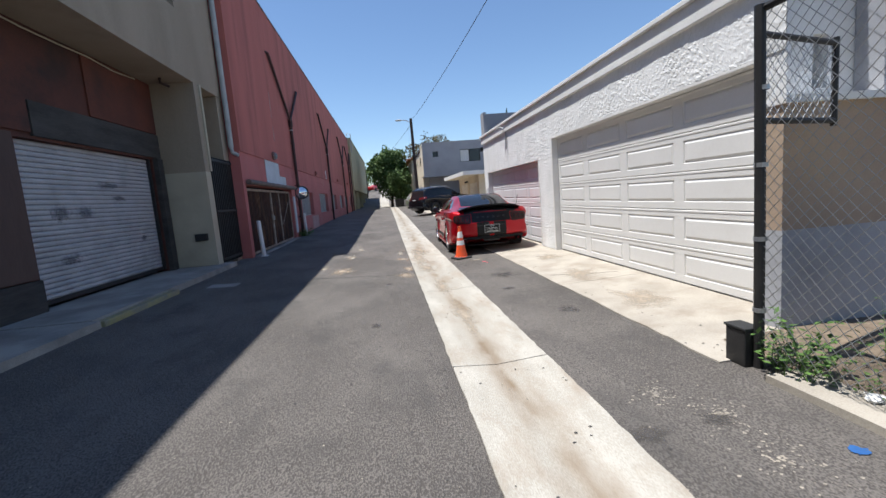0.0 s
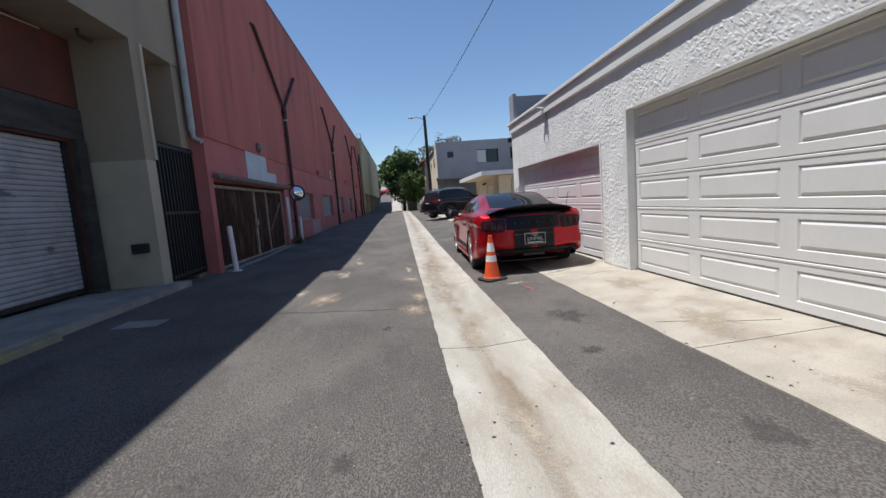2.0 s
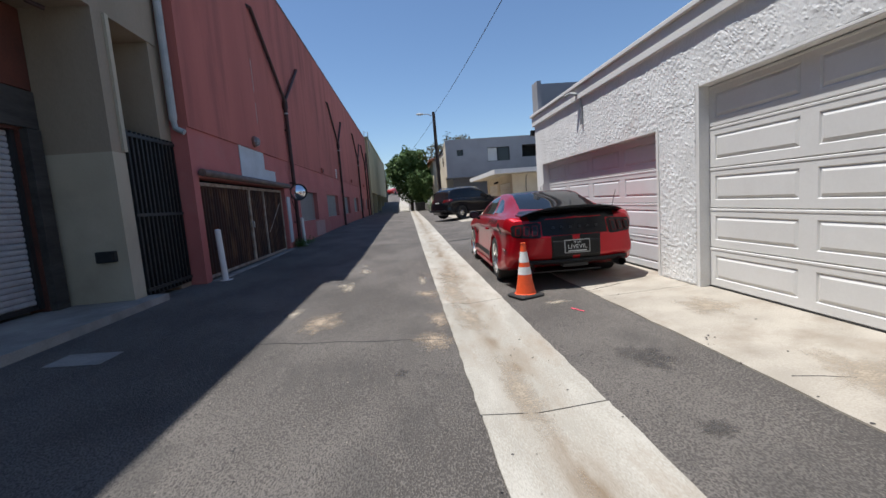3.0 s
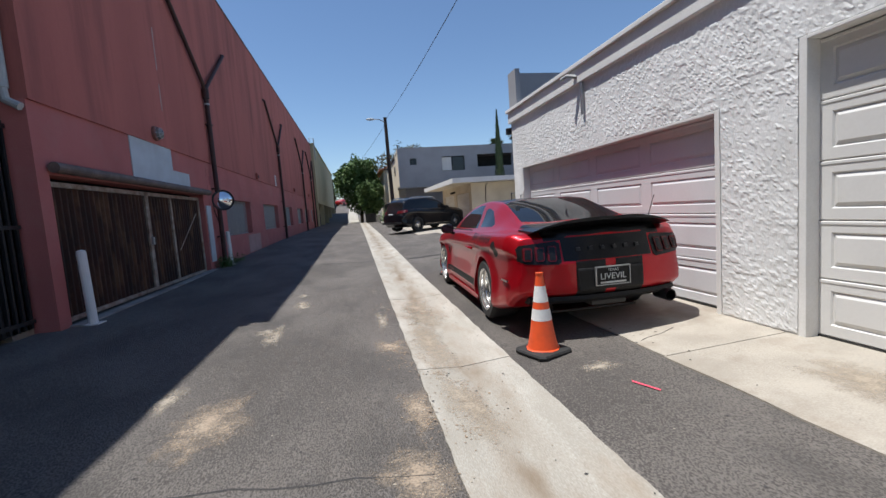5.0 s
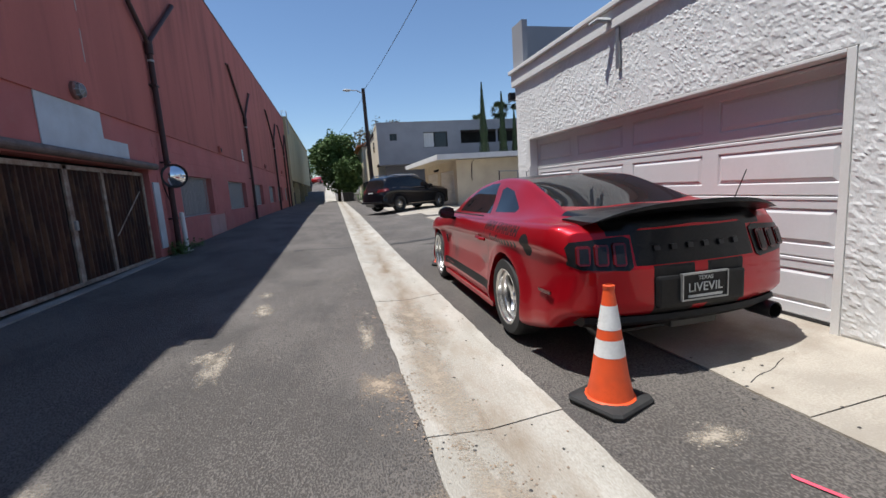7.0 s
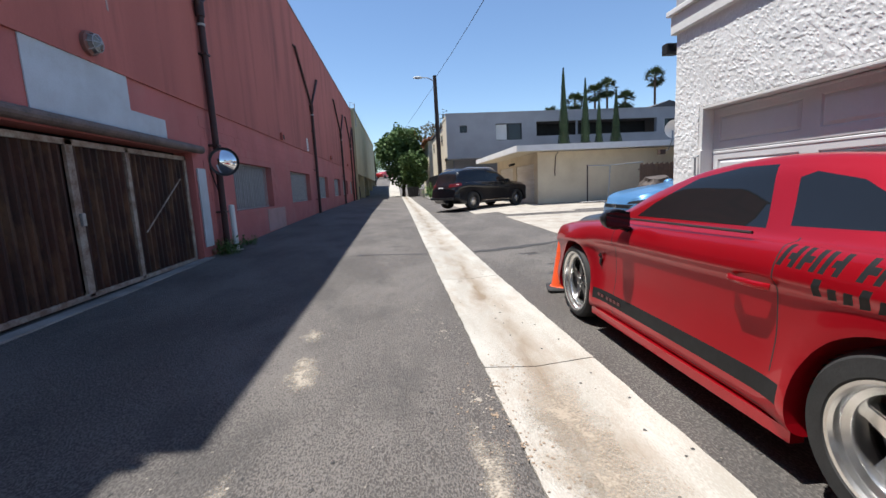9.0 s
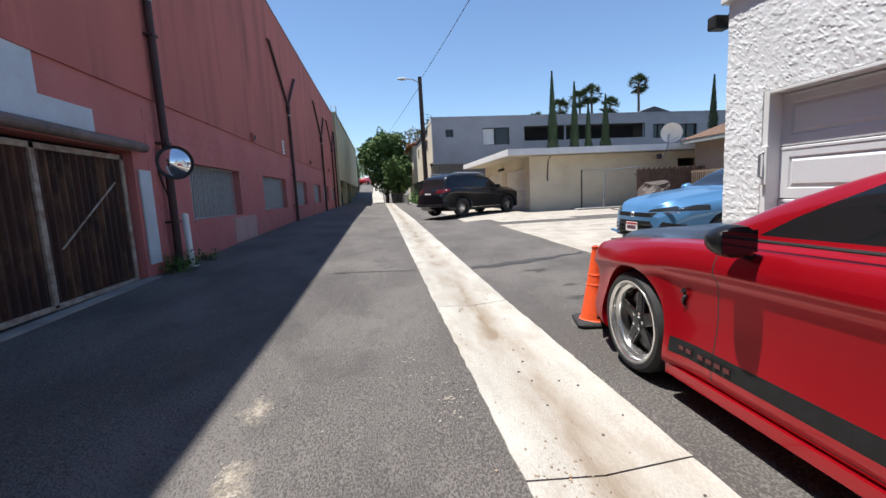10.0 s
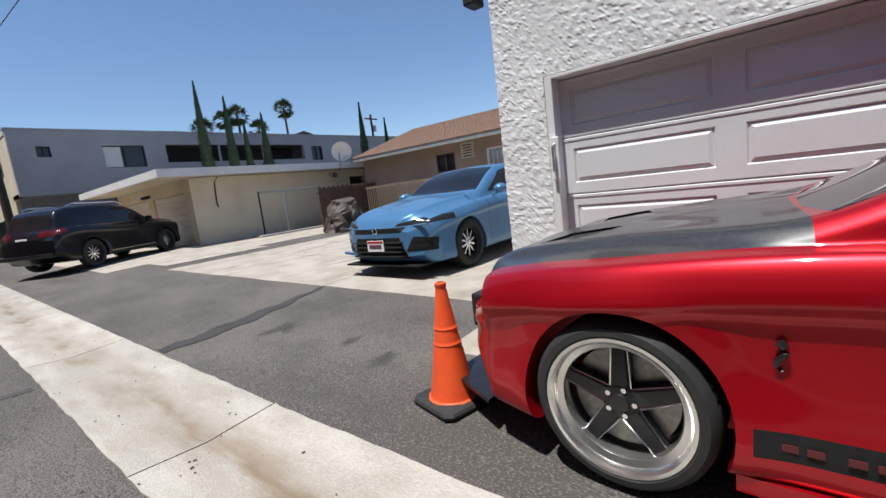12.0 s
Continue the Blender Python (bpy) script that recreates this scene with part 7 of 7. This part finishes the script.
# black crossover
CROSS = {
    "top": [(2.30, 0.78), (2.22, 0.95), (1.85, 1.05), (1.3, 1.12), (0.95, 1.17), (0.35, 1.52), (0.0, 1.64), (-0.5, 1.70), (-1.3, 1.68), (-1.85, 1.60), (-2.1, 1.30), (-2.25, 1.08), (-2.36, 0.9)],
    "belt": [(2.30, 0.70), (2.2, 0.84), (1.8, 0.93), (1.0, 1.0), (-0.5, 1.06), (-1.6, 1.12), (-2.1, 1.05), (-2.36, 0.82)],
    "width": [(2.30, 0.62), (2.2, 0.80), (2.0, 0.89), (1.35, 0.925), (0.0, 0.915), (-1.35, 0.93), (-2.1, 0.88), (-2.36, 0.76)],
    "rail": [(2.30, 0.42), (2.2, 0.6), (1.3, 0.70), (0.95, 0.76), (0.35, 0.73), (0.0, 0.68), (-0.5, 0.66), (-1.85, 0.62), (-2.1, 0.62), (-2.36, 0.5)],
    "frac": [(2.3, 0.8), (1.0, 0.72), (0.5, 0.8), (0.0, 0.88), (-1.8, 0.88), (-2.1, 0.8), (-2.3, 0.7)],
    "bottom": [(2.30, 0.36), (2.2, 0.26), (1.8, 0.22), (-1.8, 0.23), (-2.2, 0.34), (-2.36, 0.42)],
    "bulge": 0.2, "waist": 0.024, "nose": 0.0, "flare": 0.014, "tail_z": 1.0, "wheel_r": 0.365, "axles": (1.35, -1.35), "arch": 0.41,
}
BLACKCAR = mat("black_car_paint", (0.006, 0.007, 0.009), (0.005, 0.005, 0.007), 2, 0.25, 0.0, 300, coat=0.5, spec=0.3)
car, bm = base_car("black_crossover", "black compact crossover with silver roof rails", (4.25, 31.6, gz(4.6, 31.2) + 0.02), 33, CROSS, BLACKCAR)
part("windscreen", take(bm, "top", [(0.86, -0.70), (0.94, 0), (0.86, 0.70), (0.12, 0.62), (0.06, 0), (0.12, -0.62)], lambda c, n: c.z > 1.15 and n.z > 0.2), GLASS, car, world=False, smooth=True)
part("rear_window", take(bm, "end", [(-0.56, 1.2), (0.56, 1.2), (0.50, 1.56), (-0.50, 1.56)], lambda c, n: c.x < -1.7), GLASS, car, world=False, smooth=True)
for s in (1, -1):
    cs = lambda c, n, s=s: c.y * s > 0.5 and c.z > 1.06
    part("side_window", take(bm, "side", [(0.62, 1.11), (0.10, 1.48), (-0.34, 1.585), (-0.38, 1.12)], cs), GLASS, car, world=False, smooth=True)
    part("side_window", take(bm, "side", [(-0.44, 1.12), (-0.40, 1.585), (-1.3, 1.57), (-1.75, 1.35), (-1.6, 1.2)], cs), GLASS, car, world=False, smooth=True)
    part("tail_lamp", take(bm, "side", [(-1.95, 1.0), (-2.3, 0.93), (-2.3, 1.06), (-1.95, 1.12)], lambda c, n, s=s: c.y * s > 0.42), LAMPRED, car, "red tail lamp", world=False, smooth=True)
    part("roof_rail", T([(0.1, s * 0.66, 1.62), (-0.1, s * 0.66, 1.70), (-1.4, s * 0.64, 1.72), (-1.65, s * 0.64, 1.65)], 0.02, 8), CHROME, car, "silver roof rail", world=False)
    part("sill_trim", prism([(0.9, 0.26), (-0.9, 0.26), (-0.9, 0.33), (0.9, 0.33)], s * 0.90, s * 0.925), MATTEBLACK, car, world=False)
    part("chrome_strip", prism([(0.8, 0.335), (-0.85, 0.335), (-0.85, 0.352), (0.8, 0.352)], s * 0.905, s * 0.93), CHROME, car, world=False)
    part("window_trim", prism([(0.66, 1.075), (-1.7, 1.11), (-1.7, 1.122), (0.66, 1.088)], s * 0.845, s * 0.868), CHROME, car, world=False)
    mirror_wing(car, 0.62, s * 1.0, 1.14, BLACKCAR)
part("body", bm, BLACKCAR, car, "glossy black bodywork", world=False, smooth=True)
part("rear_bumper", B(-2.40, -2.2, -0.7, 0.7, 0.42, 0.52, bevel=0.02), GUNMETAL, car, "grey rear bumper trim", world=False)
part("licence_plate", B(-2.36, -2.345, -0.16, 0.16, 0.80, 0.94, bevel=0.004), WHITE, car, world=False)
for x in (1.35, -1.35):
    for s in (1, -1):
        wheel(car, x, s * 0.81, 0.365, 0.23, 0.26, CHROME, 10, MATTEBLACK)

# distant parked car at the top of the rise
SMALL = dict(SEDAN)
car, bm = base_car("far_red_car", "small red car parked far up the alley", (-1.9, 112, gz(-1.9, 112) + 0.02), 60, SMALL, REDPAINT)
part("windscreen", take(bm, "top", [(0.86, -0.70), (0.94, 0), (0.86, 0.70), (0.12, 0.58), (0.06, 0), (0.12, -0.58)], lambda c, n: c.z > 1.0 and n.z > 0.2), GLASS, car, world=False, smooth=True)
part("body", bm, mat("plain_red", (0.5, 0.02, 0.02), None, 2, 0.35, 0, 30, coat=0.8), car, world=False, smooth=True)
for x in (1.41, -1.41):
    for s in (1, -1):
        part("wheel", T([(x, s * 0.7, 0.335), (x, s * 0.92, 0.335)], 0.335, 20), RUBBER, car, world=False)

# ---- marks and litter on the alley ----
def splat(name, label, x, y, rx, ry, seed, material, lift=0.004, category="stain"):
    bm = bmesh.new()
    c = bm.verts.new((x, y, gz(x, y) + lift))
    ring = []
    for k in range(26):
        a = 2 * math.pi * k / 26
        d = Vector((math.cos(a) * 1.8, math.sin(a) * 1.8, seed * 3.7))
        q = 1 + 0.6 * noise.noise(d) + 0.3 * noise.noise(d * 3)
        px, py = x + rx * q * math.cos(a), y + ry * q * math.sin(a)
        ring.append(bm.verts.new((px, py, gz(px, py) + lift)))
    for k in range(26):
        bm.faces.new((c, ring[k], ring[(k + 1) % 26]))
    ob = solid(name, bm, material, label, category)
    at = ob.data.attributes.new("fade", "FLOAT", "POINT")
    at.data[0].value = 1.0


def specks(name, label, spots, size, per, seed, material, squash=1.0):
    """Scattered flecks, too small and too many to pick apart."""
    rnd = random.Random(seed)
    bm = bmesh.new()
    for x, y, rx, ry in spots:
        for _ in range(per):
            a, q = rnd.uniform(0, 6.283), abs(rnd.gauss(0, 0.55))
            px, py = x + rx * q * math.cos(a), y + ry * q * math.sin(a)
            s = size * rnd.uniform(0.4, 1.4)
            z = gz(px, py) + (0.0155 if 0.93 < px < 1.78 or (px > 2.86 and 5.4 < py < 17.6) or (px > 3.94 and 17.6 < py < 26.2) else 0.003)
            ring = [bm.verts.new((px + s * math.cos(t) * rnd.uniform(0.6, 1.2), py + s * math.sin(t) * rnd.uniform(0.6, 1.2), z)) for t in np.linspace(0, 6.283, 7)[:-1]]
            top = bm.verts.new((px, py, z + s * 0.5 * squash))
            for k in range(6):
                bm.faces.new((ring[k], ring[(k + 1) % 6], top))
    solid(name, bm, material, label, "debris", kind="stuff")


SPOTS = ((-0.43, 13.62, 0.10, 0.35), (-0.37, 15.4, 0.06, 0.12), (0.81, 12.85, 0.14, 0.2), (0.78, 13.94, 0.07, 0.4), (-0.39, 16.03, 0.08, 0.12), (-0.33, 15.17, 0.12, 0.18),
         (-0.52, 11.5, 0.22, 0.35), (0.80, 10.6, 0.18, 0.25), (-0.54, 13.8, 0.10, 0.15), (2.35, 11.57, 0.12, 0.08), (0.88, 11.38, 0.12, 0.3), (-0.93, 12.0, 0.1, 0.2), (0.85, 14.71, 0.12, 0.2), (0.55, 16.7, 0.25, 0.7), (0.75, 16.0, 0.2, 0.5))
specks("pale_grit", "scattered pale plaster grit on the asphalt", SPOTS, 0.008, 60, 11, PALE_SPLASH, 0.3)
specks("tan_grit", "tan silt grains along the gutter", [(1.1 + 0.2 * math.sin(k), 11.0 + k * 0.32, 0.3, 0.5) for k in range(14)] + [(0.92, 12.6, 0.2, 0.6), (0.9, 11.2, 0.2, 0.5)], 0.007, 60, 12, TAN_SILT, 0.3)
specks("dark_grit", "dark stones and dry bits strewn over the alley", [(-2.5 + 1.1 * (k % 6), 3.5 + 2.1 * (k // 6), 1.0, 1.6) for k in range(60)], 0.009, 26, 13, NEW_ASPHALT, 0.7)
specks("pale_specks", "tiny pale stones strewn over the alley", [(-2.0 + 1.1 * (k % 6), 3.5 + 2.1 * (k // 6), 1.0, 1.6) for k in range(60)], 0.0055, 22, 14, PALE_SPLASH, 0.6)
specks("white_splatter", "white paint splatter on the asphalt by the fence", [(2.35, 4.3, 0.3, 0.4), (2.4, 4.75, 0.2, 0.3), (2.2, 5.1, 0.15, 0.25)], 0.008, 90, 15, PALE_SPLASH, 0.05)
for k, (x, y, rx, ry) in enumerate(SPOTS[:12]):
    splat("pale_stain", "dusty pale smear on the asphalt", x, y, rx * 1.3, ry * 1.3, k, TAN_FADE if k in (2, 6, 7, 10) else PALE_FADE)
for k, (x, y, rx, ry) in enumerate(((2.33, 4.71, 0.10, 0.07), (2.6, 18.0, 0.14, 0.1), (2.73, 18.57, 0.1, 0.06), (1.9, 4.68, 0.12, 0.08), (0.47, 9.84, 0.05, 0.08), (2.5, 7.2, 0.12, 0.2), (2.2, 8.6, 0.1, 0.1), (2.7, 19.6, 0.2, 0.14), (-0.3, 20.4, 0.2, 0.06), (0.3, 7.4, 0.06, 0.1), (2.4, 9.6, 0.16, 0.3))):
    splat("oil_stain", "dark oil spot on the asphalt", x, y, rx * 1.25, ry * 1.25, 30 + k, OIL_FADE)
for k, (x, y, rx, ry) in enumerate(((1.2, 12.9, 0.22, 1.0), (1.3, 14.5, 0.22, 0.7), (1.22, 11.4, 0.16, 0.7), (1.25, 13.9, 0.24, 0.5), (1.3, 9.4, 0.14, 0.6), (1.35, 7.6, 0.12, 0.8), (3.4, 8.9, 0.3, 0.5), (3.6, 10.6, 0.25, 0.4), (3.4, 7.2, 0.3, 0.5))):
    splat("silt_patch", "tan dried silt on the pale concrete", x, y, rx, ry, 90 + k, SILT_FADE, 0.0165)
bm = bmesh.new()
for q in range(44):
    u = q / 43
    x, y = 1.82 + 2.1 * u, 20.30 + 0.30 * u * u + 0.03 * math.sin(q * 0.6)
    h = 0.05 + 0.09 * math.sin(math.pi * min(1.0, 0.15 + u)) + 0.035 * noise.noise(Vector((q * 0.35, 2.0, 0.0)))
    pair = [bm.verts.new((x, y + d, gz(x, y) + 0.005)) for d in (-h, h + 0.02 * noise.noise(Vector((q * 0.7, 9.0, 0.0))))]
    if q:
        bm.faces.new((last[0], pair[0], pair[1], last[1]))
    last = pair
solid("trench_patch", bm, mat("tar_patch", (0.05, 0.047, 0.045), (0.035, 0.033, 0.032), 5, 0.85, 0.5, 90, grain=1.0), "dark irregular tar streak across the asphalt", "patch")
bm = bmesh.new()
sheet(bm, -0.4, 0.92, 20.4, 20.5, 0.004, 0, 0.0, 0.1, 4)
solid("trench_patch", bm, NEW_ASPHALT, "thin dark asphalt seam beside the gutter", "patch")
crk = thing("asphalt_crack", "thin dark crack across the alley asphalt", "crack", (0, 10.8, -0.1))
for k in range(9):
    x0 = -0.95 + k * 0.2
    part("segment", T([(x0, 10.82 - 0.02 * k + 0.02 * math.sin(k * 2), gz(x0, 10.8) + 0.001), (x0 + 0.2, 10.80 - 0.02 * k + 0.02 * math.sin(k * 2 + 2), gz(x0 + 0.2, 10.8) + 0.001)], 0.006, 4), NEW_ASPHALT, crk)
for x0, y0, x1, y1 in ((2.95, 11.9, 3.4, 12.05), (3.0, 9.0, 3.9, 8.6), (3.3, 13.2, 3.9, 13.6), (5.0, 22.0, 7.5, 21.2), (6.0, 24.5, 9.0, 25.0)):
    c = thing("concrete_crack", "fine branching crack in the pale concrete", "crack", (x0, y0, 0))
    pts = [(x0 + (x1 - x0) * q / 6 + 0.008 * math.sin(q * 2.4), y0 + (y1 - y0) * q / 6 + 0.012 * math.sin(q * 1.3)) for q in range(7)]
    part("line", T([(a, b, gz(a, b) + 0.0125) for a, b in pts], 0.0035, 4), NEW_ASPHALT, c)
splat("blue_mark", "blue spray paint mark beside the kerb", 2.72, 4.26, 0.045, 0.03, 5, BLUEPAINT, 0.006, "paint mark")
bm = bmesh.new()
f = [bm.verts.new((x, y, gz(x, y) + 0.008)) for x, y in ((2.385, 11.22), (2.40, 11.24), (2.475, 11.04), (2.46, 11.02))]
bm.faces.new(f)
solid("pink_mark", bm, PINKSPRAY, "short pink survey paint stroke on asphalt", "paint mark")
pap = thing("litter_paper", "crumpled white paper litter by the fence", "litter", (3.12, 4.35, gz(3.1, 4.3) + 0.05))
for k in range(3):
    bm = bmesh.new()
    bmesh.ops.create_icosphere(bm, subdivisions=2, radius=0.05)
    for v in bm.verts:
        v.co *= 1 + 0.5 * noise.noise(v.co * 30 + Vector((k, 0, 0)))
        v.co.z *= 0.5
    bm.transform(Matrix.Translation((0.02 * k, 0.14 * k - 0.1, 0.02)))
    part("scrap", bm, REFLECT, pap, world=False)

# ---- painted blocks of the pink base, nearest stretch ----
shared = {}
zc = 0.0
for j in range(13):
    z0 = 0.10 + j * 0.203
    if z0 + 0.2 > 2.88:
        break
    y = 20.98 + (0.2 if j % 2 else 0.0)
    while y < 29.8:
        L = 0.397
        blocked = any(a - 0.02 < y + L and y < b + 0.02 and c - 0.03 < z0 + 0.2 and z0 < d + 0.02 for a, b, c, d in WINS) or (24.7 < y + L and y < 26.7 and z0 < 0.84)
        if not blocked and z0 + 0.1 > gz(-3.2, y):
            if "block" not in shared:
                bm = B(0, 0.006, 0, L, 0, 0.199, bevel=0.002)
                shared["block"] = mesh_of("block", bm, PINK)
            ob = new("block", shared["block"])
            ob.parent = red
            ob.matrix_basis = Matrix.Translation((XR + 0.0005 + 6, y - 33, z0 - 0.1))
        y += 0.4
